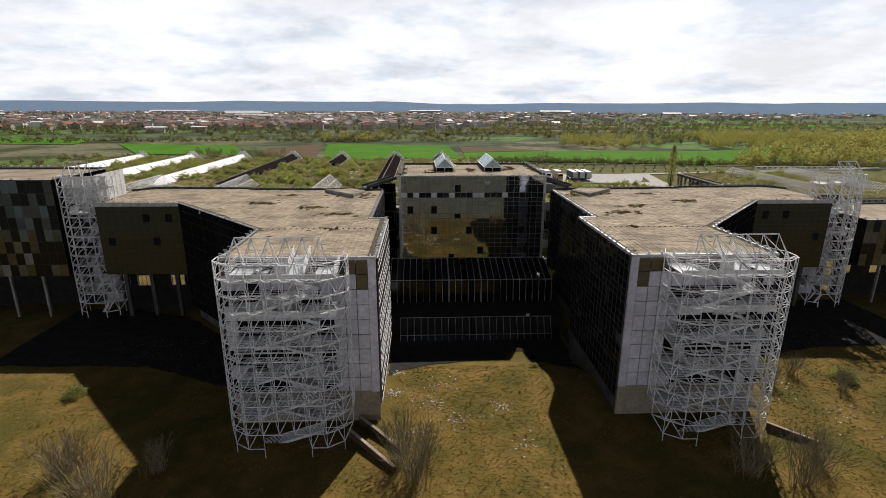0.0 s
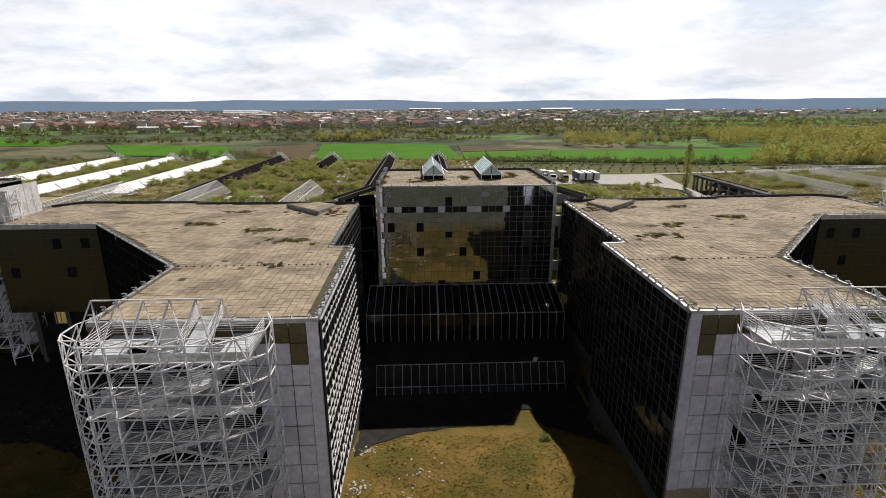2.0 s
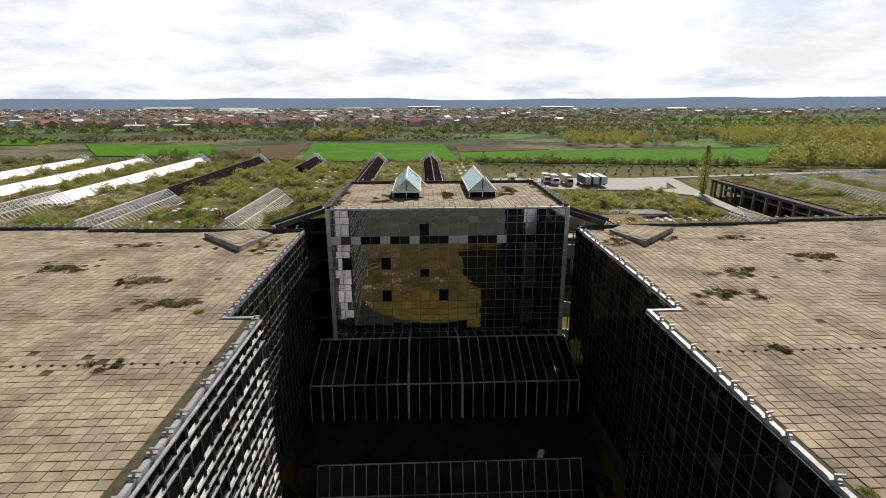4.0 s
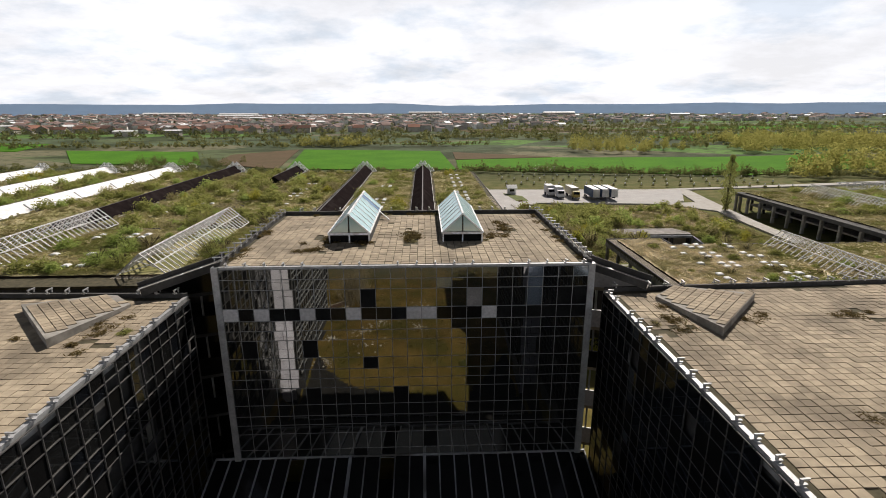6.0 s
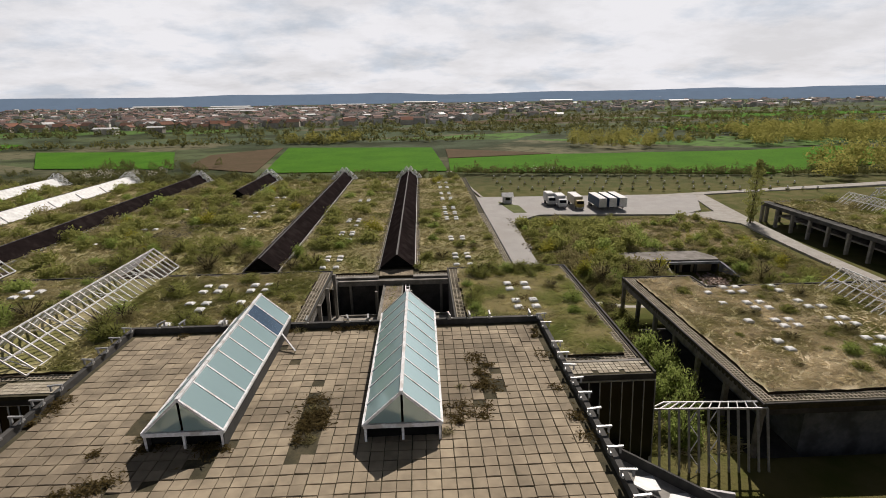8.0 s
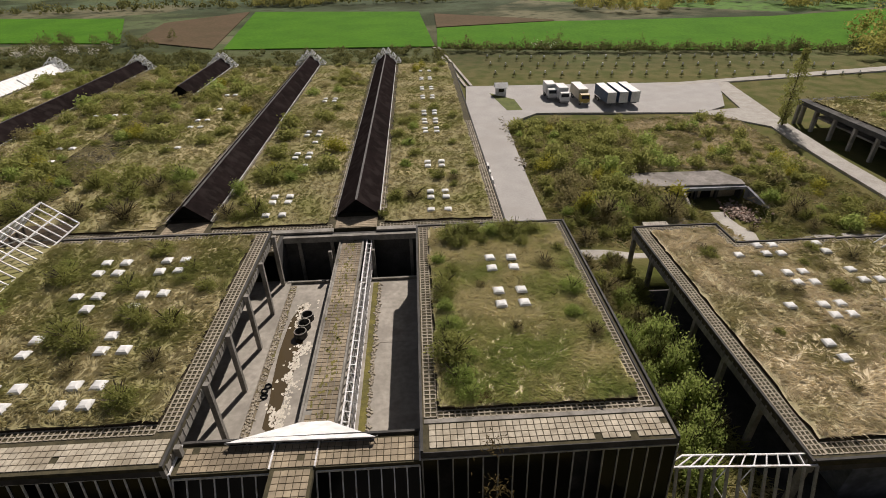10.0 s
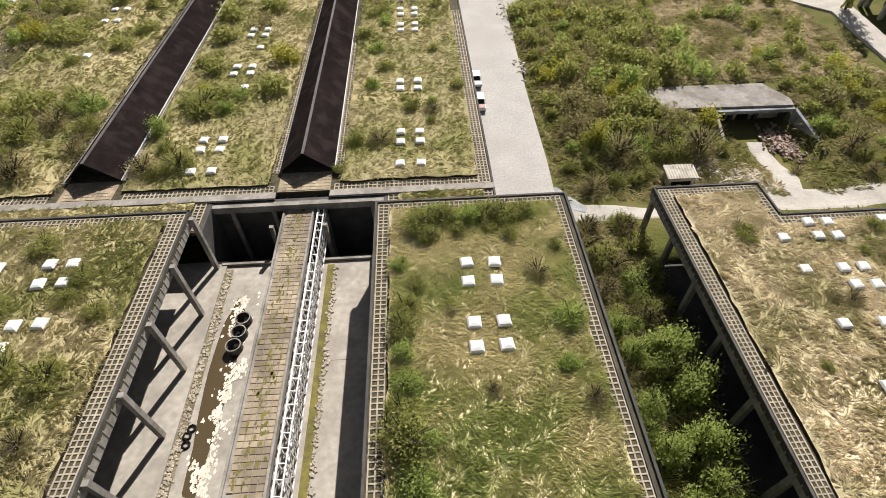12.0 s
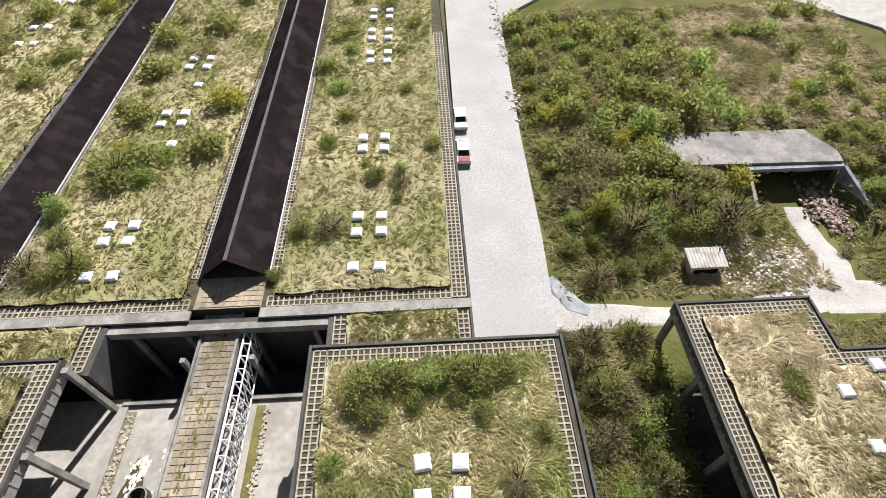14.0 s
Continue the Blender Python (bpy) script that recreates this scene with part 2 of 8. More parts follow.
# ---- builders ----
class MB:
    """A mesh in the making: boxes, bars, tubes, prisms and free faces."""

    def __init__(self):
        self.v, self.f = [], []

    def add(self, vs, fs):
        n = len(self.v)
        self.v += [tuple(p) for p in vs]
        self.f += [tuple(i + n for i in f) for f in fs]
        return self

    def box(self, x0, y0, z0, x1, y1, z1):
        return self.add([(x0, y0, z0), (x1, y0, z0), (x1, y1, z0), (x0, y1, z0), (x0, y0, z1), (x1, y0, z1), (x1, y1, z1), (x0, y1, z1)],
                        [(0, 3, 2, 1), (4, 5, 6, 7), (0, 1, 5, 4), (1, 2, 6, 5), (2, 3, 7, 6), (3, 0, 4, 7)])

    def tube(self, p, q, r, n=4):
        p, q = Vector(p), Vector(q)
        d = (q - p).normalized()
        a = d.cross(Vector((0, 0, 1)) if abs(d.z) < 0.9 else Vector((1, 0, 0))).normalized()
        b = d.cross(a)
        vs = []
        for c in (p, q):
            for i in range(n):
                w = 2 * math.pi * (i + 0.5) / n
                vs.append(c + a * (r * math.cos(w)) + b * (r * math.sin(w)))
        fs = [(i, (i + 1) % n, n + (i + 1) % n, n + i) for i in range(n)]
        fs += [tuple(range(n))[::-1], tuple(range(n, 2 * n))]
        return self.add(vs, fs)

    def bar(self, p, q, w, h):
        """A rectangular bar from p to q, w wide (level) and h deep."""
        p, q = Vector(p), Vector(q)
        d = (q - p).normalized()
        a = (d.cross(Vector((0, 0, 1))) if abs(d.z) < 0.95 else Vector((1, 0, 0))).normalized() * (w / 2)
        b = a.cross(d).normalized() * (h / 2)
        vs = [c + s * a + t * b for c in (p, q) for s, t in ((-1, -1), (1, -1), (1, 1), (-1, 1))]
        return self.add(vs, [(0, 1, 2, 3)[::-1], (4, 5, 6, 7), (0, 1, 5, 4), (1, 2, 6, 5), (2, 3, 7, 6), (3, 0, 4, 7)])

    def prism(self, poly, z0, z1):
        n = len(poly)
        area = sum(poly[i][0] * poly[(i + 1) % n][1] - poly[(i + 1) % n][0] * poly[i][1] for i in range(n))
        if area < 0:
            poly = poly[::-1]
        vs = [(x, y, z0) for x, y in poly] + [(x, y, z1) for x, y in poly]
        fs = [tuple(range(n))[::-1], tuple(range(n, 2 * n))] + [(i, (i + 1) % n, n + (i + 1) % n, n + i) for i in range(n)]
        return self.add(vs, fs)

    def slab(self, quad, t):
        """A four- or three-cornered plate, t thick below its corners."""
        a = [Vector(p) for p in quad]
        nrm = (a[1] - a[0]).cross(a[2] - a[0]).normalized()
        n = len(a)
        vs = a + [p - nrm * t for p in a]
        fs = [tuple(range(n)), tuple(range(n, 2 * n))[::-1]] + [(i, n + i, n + (i + 1) % n, (i + 1) % n) for i in range(n)]
        return self.add(vs, fs)


def mesh_of(name, mb, material):
    me = bpy.data.meshes.new(name)
    if isinstance(mb, MB):
        me.from_pydata(mb.v, [], mb.f)
    else:
        me.from_pydata(mb[0].tolist(), [], mb[1].tolist())
    for m in (material if isinstance(material, (list, tuple)) else [material]):
        me.materials.append(m)
    me.update()
    return me


def part(name, mb, material, parent=None, label=""):
    ob = new(name, mesh_of(name, mb, material))
    ob.parent = parent
    return tagged(ob, label)


def piece(name, me, parent, m):
    """One more object on a shared mesh."""
    ob = new(name, me)
    ob.parent = parent
    ob.matrix_basis = m
    return ob


def thing(name, label, category, group="", kind="", at=(0, 0, 0)):
    ob = new(name)
    ob.location = at
    ob.empty_display_size = 0.2
    return tagged(ob, label, category, group, kind)


def solid(name, mb, material, label, category="", group="", kind=""):
    return tagged(part(name, mb, material), label, category, group, kind)


def bevel_box(sx, sy, sz, b):
    """A block, base at z = 0, with a chamfered top edge: vertices and faces."""
    m = MB()
    x, y = sx / 2, sy / 2
    m.add([(-x, -y, 0), (x, -y, 0), (x, y, 0), (-x, y, 0), (-x, -y, sz - b), (x, -y, sz - b), (x, y, sz - b), (-x, y, sz - b),
           (-x + b, -y + b, sz), (x - b, -y + b, sz), (x - b, y - b, sz), (-x + b, y - b, sz)],
          [(0, 1, 5, 4), (1, 2, 6, 5), (2, 3, 7, 6), (3, 0, 4, 7), (4, 5, 9, 8), (5, 6, 10, 9), (6, 7, 11, 10), (7, 4, 8, 11), (8, 9, 10, 11)])
    return m


def inside(poly, x, y):
    c, n = False, len(poly)
    for i in range(n):
        x1, y1 = poly[i]
        x2, y2 = poly[(i + 1) % n]
        if (y1 > y) != (y2 > y) and x < (x2 - x1) * (y - y1) / (y2 - y1) + x1:
            c = not c
    return c


def smooth(a, b, v):
    t = min(1.0, max(0.0, (v - a) / (b - a)))
    return t * t * (3 - 2 * t)


def pavers(parent, poly, z, size, near, rng, count=230, gap=0.035, lost=0.004, mess=None, thick=0.05):
    """Square roof slabs laid in courses over a polygon: the `count` nearest to `near` are pieces, the rest one joined field."""
    xs, ys = [p[0] for p in poly], [p[1] for p in poly]
    cells = []
    y = min(ys) + size / 2 + 0.15
    while y < max(ys):
        x = min(xs) + size / 2 + 0.15
        while x < max(xs):
            h = size / 2 - 0.02
            if all(inside(poly, x + a, y + b) for a in (-h, h) for b in (-h, h)):
                p = lost + (mess(x, y) if mess else 0)
                if rng.random() > p:
                    tilt = 0.012 + 0.06 * (mess(x, y) if mess else 0)
                    cells.append((x + rng.uniform(-.012, .012), y + rng.uniform(-.012, .012), rng.gauss(0, 0.006),
                                  rng.gauss(0, tilt), rng.gauss(0, tilt), rng.gauss(0, 0.012)))
            x += size
        y += size
    cells.sort(key=lambda c: (c[0] - near[0]) ** 2 + (c[1] - near[1]) ** 2)
    base = bevel_box(size - gap, size - gap, thick, 0.012)
    me = mesh_of("paver", base, M_PAVER)
    for c in cells[:count]:
        piece("paver", me, parent, Matrix.Translation((c[0], c[1], z + c[2])) @ Euler((c[3], c[4], c[5])).to_matrix().to_4x4())
    field = MB()
    for c in cells[count:]:
        m = Matrix.Translation((c[0], c[1], z + c[2])) @ Euler((c[3], c[4], c[5])).to_matrix().to_4x4()
        field.add([m @ Vector(v) for v in base.v], base.f)
    if field.f:
        tagged(part("paver_field", field, M_PAVER_J, parent), kind="stuff")


def grid_pavers(x0, x1, y0, y1, z, cell, rib, mb):
    """Open grid slabs, ribs only, over a rectangle."""
    nx, ny = max(1, round((x1 - x0) / cell)), max(1, round((y1 - y0) / cell))
    for i in range(nx + 1):
        x = x0 + (x1 - x0) * i / nx
        mb.box(x - rib / 2, y0, z, x + rib / 2, y1, z + 0.05)
    for j in range(ny + 1):
        y = y0 + (y1 - y0) * j / ny
        for i in range(nx):
            xa, xb = x0 + (x1 - x0) * i / nx + rib / 2, x0 + (x1 - x0) * (i + 1) / nx - rib / 2
            mb.box(xa, y - rib / 2, z, xb, y + rib / 2, z + 0.048)


def curtain_wall(parent, o, u, width, rows, cols, nrm, chooser, mull, rng, bar=0.06, proud=0.05, tilt=0.004, rows_as_pieces=99, transom=None, mull_w=None, rail=None):
    """A glazed wall: o its lower start, u along it, rows as heights from the bottom, nrm outwards. chooser(row, col) gives a pane's material or None."""
    o, u, nrm = Vector(o), Vector(u), Vector(nrm)
    w = width / cols
    top = sum(rows)
    cache = {}
    basis = Matrix((u, -nrm, Vector((0, 0, 1)))).transposed().to_4x4()
    z = 0.0
    n = len(rows)
    joined = {}
    for r, h in enumerate(rows):
        for c in range(cols):
            m = chooser(n - 1 - r, c)
            if m is not None:
                key = (round(h, 3), m.name)
                x0, x1, zz = -w / 2 + bar / 2, w / 2 - bar / 2, h / 2 - bar / 2
                if key not in cache:
                    cache[key] = mesh_of("pane", MB().box(x0, -0.012, -zz, x1, 0.012, zz), m)
                tl = tilt * (3 if rng.random() < 0.06 else 1)
                place = Matrix.Translation(o + u * (w * (c + 0.5)) + Vector((0, 0, z + h / 2))) @ basis @ Euler((rng.gauss(0, tl), 0, rng.gauss(0, tl))).to_matrix().to_4x4()
                if n - 1 - r < rows_as_pieces:
                    piece("pane", cache[key], parent, place)
                else:
                    j = joined.setdefault(m.name, (MB(), m))[0]
                    src = MB().box(x0, -0.012, -zz, x1, 0.012, zz)
                    j.add([place @ Vector(v) for v in src.v], src.f)
        z += h
    for nm, (j, m) in joined.items():
        tagged(part("lower_panes", j, m, parent), kind="stuff")
    mw = mull_w or bar
    vme = mesh_of("mullion", MB().box(-mw / 2, -proud, 0, mw / 2, 0.02, top), mull)
    for c in range(cols + 1):
        piece("mullion", vme, parent, Matrix.Translation(o + u * (w * c)) @ basis)
    tw = transom or bar
    hme = mesh_of("transom", MB().box(0, -proud * (1.3 if rail else 0.8), -tw / 2, width, 0.02, tw / 2), rail or mull)
    z = 0.0
    for h in [0.0] + list(rows):
        z += h
        piece("transom", hme, parent, Matrix.Translation(o + Vector((0, 0, z))) @ basis)

# ---- ground, roads, fields, distance ----
AX = -0.6  # the building group's line of symmetry


def ground_z(x, y):
    z = 0.25 * noise.noise(Vector((x * 0.05, y * 0.05, 0))) + 0.5 * noise.noise(Vector((x * 0.012, y * 0.012, 3)))
    z *= smooth(0, 10, abs(x - 25.5) - 6) if y > 140 else 1.0
    # the sunken forecourt
    z = z * 0.6 - 2.4 * smooth(48, 60, y) * (1 - smooth(13.5, 16.0, abs(x - AX))) * (1 - smooth(84, 86, y))
    # low ground by the bunker, and the earth bank over it
    z -= 0.9 * smooth(36, 42, x) * (1 - smooth(64, 70, x)) * smooth(145, 150, y) * (1 - smooth(164, 168, y))
    a = smooth(33, 45, x) * (1 - smooth(74, 86, x)) * smooth(166, 169, y) * (1 - smooth(186, 206, y))
    c = smooth(30, 38, x) * (1 - smooth(50, 56, x)) * smooth(151, 160, y) * (1 - smooth(176, 190, y))
    z += 1.0 * (1 - (1 - a) * (1 - c))
    # the portal's cutting
    cut = smooth(55.2, 56.1, x) * (1 - smooth(66.9, 67.8, x)) * smooth(152, 161, y) * (1 - smooth(170.2, 171.0, y))
    z = z * (1 - cut) - 2.0 * cut
    # the open pit behind the court
    z -= 3.5 * smooth(-8.9, -8.3, x) * (1 - smooth(9.4, 9.9, x)) * smooth(140.0, 140.6, y) * (1 - smooth(145.2, 145.8, y))
    # dug-out floor under the right-hand hall
    z -= 2.2 * smooth(37.6, 38.6, x) * (1 - smooth(95, 97, x)) * smooth(109, 110.5, y) * (1 - smooth(139.5, 141.5, y))
    return z


def make_ground():
    m = bpy.data.materials.new("meadow_ground")
    m.use_nodes = True
    nt = m.node_tree
    p = nt.nodes["Principled BSDF"]
    p.inputs["Roughness"].default_value, p.inputs["Specular IOR Level"].default_value = 1.0, 0.1
    geo = nt.nodes.new("ShaderNodeNewGeometry")

    def nz(scale, detail=5.0, kind="ShaderNodeTexNoise"):
        n = nt.nodes.new(kind)
        n.inputs["Scale"].default_value = scale
        if kind == "ShaderNodeTexNoise":
            n.inputs["Detail"].default_value = detail
        nt.links.new(geo.outputs["Position"], n.inputs["Vector"])
        return n

    def mp(src, a, b, c=0.0, d=1.0):
        r = nt.nodes.new("ShaderNodeMapRange")
        for k, v in zip(("From Min", "From Max", "To Min", "To Max"), (a, b, c, d)):
            r.inputs[k].default_value = v
        nt.links.new(src, r.inputs["Value"])
        return r.outputs[0]

    def mixc(f, a, b):
        x = nt.nodes.new("ShaderNodeMixRGB")
        nt.links.new(f, x.inputs[0])
        for s, v in ((1, a), (2, b)):
            if isinstance(v, tuple):
                x.inputs[s].default_value = (*v, 1)
            else:
                nt.links.new(v, x.inputs[s])
        return x.outputs[0]

    sep = nt.nodes.new("ShaderNodeSeparateXYZ")
    nt.links.new(geo.outputs["Position"], sep.inputs[0])
    dry = mixc(mp(nz(0.35).outputs["Fac"], 0.38, 0.62), (0.160, 0.106, 0.030), (0.100, 0.073, 0.018))
    dry = mixc(mp(nz(0.16, 8).outputs["Fac"], 0.48, 0.62), dry, (0.080, 0.068, 0.016))
    dry = mixc(mp(nz(1.9, 8).outputs["Fac"], 0.64, 0.76), dry, (0.22, 0.165, 0.085))
    grn = mixc(mp(nz(0.2).outputs["Fac"], 0.38, 0.62), (0.075, 0.085, 0.020), (0.13, 0.115, 0.045))
    dry = mixc(mp(sep.outputs["Y"], 24, 8), dry, mixc(mp(nz(0.12).outputs["Fac"], 0.4, 0.6), (0.105, 0.105, 0.09), (0.075, 0.085, 0.06)))
    near = mixc(mp(sep.outputs["Y"], 86, 108), dry, grn)
    # far country: strips of plough, crop and scrub
    vo = nt.nodes.new("ShaderNodeTexVoronoi")
    vo.inputs["Scale"].default_value = 1.0
    mapn = nt.nodes.new("ShaderNodeMapping")
    mapn.inputs["Scale"].default_value = (0.0045, 0.012, 0.0)
    mapn.inputs["Rotation"].default_value = (0, 0, 0.25)
    nt.links.new(geo.outputs["Position"], mapn.inputs["Vector"])
    nt.links.new(mapn.outputs[0], vo.inputs["Vector"])
    ramp = nt.nodes.new("ShaderNodeValToRGB")
    ramp.color_ramp.interpolation = "CONSTANT"
    cols = [(0, (0.095, 0.120, 0.055)), (0.25, (0.150, 0.142, 0.085)), (0.42, (0.070, 0.092, 0.050)), (0.6, (0.100, 0.190, 0.042)), (0.74, (0.170, 0.145, 0.100)), (0.80, (0.085, 0.115, 0.062))]
    els = ramp.color_ramp.elements
    while len(els) < len(cols):
        els.new(0.5)
    for e, (ps, c) in zip(els, cols):
        e.position, e.color = ps, (*c, 1)
    sx = nt.nodes.new("ShaderNodeSeparateXYZ")
    nt.links.new(vo.outputs["Color"], sx.inputs[0])
    nt.links.new(sx.outputs["X"], ramp.inputs["Fac"])
    far = mixc(mp(nz(0.02).outputs["Fac"], 0.45, 0.6), ramp.outputs[0], (0.035, 0.045, 0.02))
    far = mixc(mp(nz(0.15).outputs["Fac"], 0.5, 0.7), far, (0.05, 0.055, 0.028))
    col = mixc(mp(sep.outputs["Y"], 250, 330), near, far)
    nt.links.new(col, p.inputs["Base Color"])
    b = nt.nodes.new("ShaderNodeBump")
    b.inputs["Strength"].default_value, b.inputs["Distance"].default_value = 0.8, 0.15
    nt.links.new(nz(2.5, 6).outputs["Fac"], b.inputs["Height"])
    nt.links.new(b.outputs[0], p.inputs["Normal"])

    def axis(a, b, fine_a, fine_b, step, grow=1.35):
        out, v, s = [], fine_a, step
        while v < fine_b:
            out.append(v)
            v += step
        s = step
        v = fine_b
        while v < b:
            out.append(v)
            s *= grow
            v += s
        out.append(b)
        s, v = step, fine_a
        while v > a:
            s *= grow
            v -= s
            out.insert(0, max(v, a))
        return out

    xs, ys = axis(-7000, 7000, -80, 110, 0.85), axis(-600, 9000, -20, 215, 0.85)
    nx = len(xs)
    vs = np.array([(x, y, ground_z(x, y) if abs(x) < 300 and y < 330 else 0.0) for y in ys for x in xs])
    idx = np.arange(nx * len(ys)).reshape(len(ys), nx)
    fs = np.stack([idx[:-1, :-1], idx[:-1, 1:], idx[1:, 1:], idx[1:, :-1]], -1).reshape(-1, 4)
    g = part("ground", (vs, fs), m)
    for poly in g.data.polygons:
        poly.use_smooth = True
    tagged(g, "rough dry grass ground with bare patches running to open farmland", "ground", kind="structure")


make_ground()


def sheet(name, poly, z, material, label, t=0.3):
    return solid(name, MB().prism(poly, z - t, z), material, label, "ground" if name == "field" else name, kind="structure")


M_CROP = mat("young_wheat", (0.080, 0.205, 0.016), (0.062, 0.17, 0.014), 0.05, 1.0, fine=20, spec=0.05)
M_PLOUGH = mat("ploughed_earth", (0.135, 0.095, 0.06), (0.11, 0.085, 0.05), 0.06, 1.0, fine=15, spec=0.05)
FIELD = "bright green young crop field beyond the hedge"
sheet("field", [(-71, 318), (-90, 446), (13, 427), (18, 312)], 0.45, M_CROP, FIELD)
sheet("field", [(19, 309), (21, 361), (84, 374), (105, 372), (200, 372), (290, 392), (262, 318), (156, 283), (90, 296)], 0.45, M_CROP, FIELD)
sheet("field", [(-203, 352), (-268, 446), (-163, 428), (-124, 340)], 0.45, M_CROP, FIELD)
sheet("field", [(-900, 480), (-900, 640), (-330, 520), (-300, 440)], 0.45, M_CROP, FIELD)
sheet("field", [(21, 364), (22, 416), (84, 380), (84, 376)], 0.45, M_PLOUGH, "brown ploughed strip beside the green crop")
sheet("field", [(-120, 345), (-130, 404), (-94, 447), (-76, 320)], 0.45, M_PLOUGH, "brown ploughed strip beside the green crop")
sheet("field", [(260, 520), (240, 600), (480, 690), (560, 600)], 0.45, M_CROP, "green crop strip among scattered woods")
sheet("field", [(400, 760), (380, 860), (700, 960), (760, 840)], 0.45, M_CROP, "green crop strip among scattered woods")
sheet("field", [(60, 700), (50, 780), (240, 860), (300, 740)], 0.45, M_PLOUGH, "brown ploughed strip among scattered woods")

# roads of pale worn asphalt and gravel tracks
ROADL = "cracked pale grey asphalt service road and lorry park"
sheet("road", [(20.9, 139), (29.0, 144.5), (29.6, 158), (29.8, 175), (30.9, 205), (34.5, 210), (40, 215), (48, 214.5), (82, 211), (90, 216), (98, 233), (101, 241), (84, 241.5), (24.6, 244), (22.0, 215), (21.0, 150)], 0.55, M_ROAD, ROADL, 1.2)
TR = "pale gravel farm track across the meadow"
sheet("track", [(84, 237.5), (84, 240.5), (168, 254), (420, 300), (420, 293), (168, 249)], 0.56, M_GRAVEL, TR, 1.2)
sheet("track", [(80, 212), (92, 199), (90, 178), (88, 150), (86, 120), (89.5, 120), (92, 150), (94, 178), (97, 200), (104, 240), (99, 240), (93, 214)], 0.50, M_GRAVEL, TR, 1.6)
def drape(name, line, material, label, lift=0.07):
    """A track laid over the ground: line of (x, y, half width)."""
    pts = []
    for (x0, y0, w0), (x1, y1, w1) in zip(line, line[1:]):
        n = max(2, int(math.hypot(x1 - x0, y1 - y0) / 0.8))
        pts += [(x0 + (x1 - x0) * k / n, y0 + (y1 - y0) * k / n, w0 + (w1 - w0) * k / n) for k in range(n)]
    pts.append(line[-1])
    mb, m = MB(), 6
    for i, (x, y, w) in enumerate(pts):
        a, c = pts[max(0, i - 2)], pts[min(len(pts) - 1, i + 2)]
        d = Vector((c[0] - a[0], c[1] - a[1])).normalized()
        for k in range(m + 1):
            o = (2 * k / m - 1) * w * (1 + 0.12 * noise.noise(Vector((x * 0.5, y * 0.5, k // 4 * 3.0))))
            px, py = x - d.y * o, y + d.x * o
            mb.v.append((px, py, ground_z(px, py) + (lift if 0 < k < m else -0.06)))
    for i in range(len(pts) - 1):
        for k in range(m):
            a = i * (m + 1) + k
            mb.f.append((a, a + m + 1, a + m + 2, a + 1))
    return solid(name, mb, material, label, name, kind="structure")


drape("track", [(28.5, 148.6, 3.0), (32, 148.2, 1.8), (38, 148.0, 1.3), (46, 148.2, 1.3), (53, 148.8, 2.0), (58, 150.5, 3.0), (60.2, 154, 1.9), (60.4, 158, 1.5), (60.8, 163, 1.4)], M_GRAVEL, "pale gravel track curving to the bunker door")
drape("track", [(56, 149.6, 2.6), (64, 149.2, 2.4), (74, 149.5, 2.0), (88, 150.5, 1.8)], M_GRAVEL, "pale gravel track behind the low hall")
# pale grey patch, a puddle's glare put into the colour
drape("track", [(29.6, 153.0, 0.4), (30.3, 151.2, 1.0), (31.2, 149.6, 1.2), (32.6, 148.6, 0.7)], mat("grey_puddle_patch", (0.34, 0.35, 0.36), (0.22, 0.23, 0.24), 1.2, 0.7, bump=0.02, fine=9), "grey patch at the track's mouth painting a puddle's glare", 0.11)
M_LAWN = mat("island_lawn", (0.15, 0.17, 0.05), (0.10, 0.12, 0.035), 0.4, 1.0, fine=10, bump=0.05)
sheet("verge", [(30.6, 235.2), (33.0, 218.0), (37.0, 218.0), (36.6, 228)], 0.60, M_LAWN, "small grass island in the lorry park", 0.4)
for a, b in ((24.2, 25.0), (26.0, 26.8)):
    sheet("track", [(a, 245), (b, 245), (b - 7, 310), (a - 7, 310)], 0.5, M_GRAVEL, "pair of pale wheel ruts through the grass", 1.2)

# dark paving round the forecourt lawn; sheets under the outer wings paint their shade
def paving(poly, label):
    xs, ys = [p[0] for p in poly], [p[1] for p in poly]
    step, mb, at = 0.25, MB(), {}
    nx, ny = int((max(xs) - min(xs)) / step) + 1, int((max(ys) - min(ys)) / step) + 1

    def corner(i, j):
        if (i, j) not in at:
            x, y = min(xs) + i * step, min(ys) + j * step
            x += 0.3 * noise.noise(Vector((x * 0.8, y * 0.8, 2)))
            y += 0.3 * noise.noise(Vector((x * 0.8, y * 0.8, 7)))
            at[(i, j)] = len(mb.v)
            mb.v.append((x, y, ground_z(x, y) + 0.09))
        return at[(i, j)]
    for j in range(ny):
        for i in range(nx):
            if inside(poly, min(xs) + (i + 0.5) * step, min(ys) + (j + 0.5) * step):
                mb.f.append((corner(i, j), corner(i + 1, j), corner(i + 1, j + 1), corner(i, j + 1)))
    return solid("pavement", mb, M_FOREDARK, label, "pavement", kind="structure")


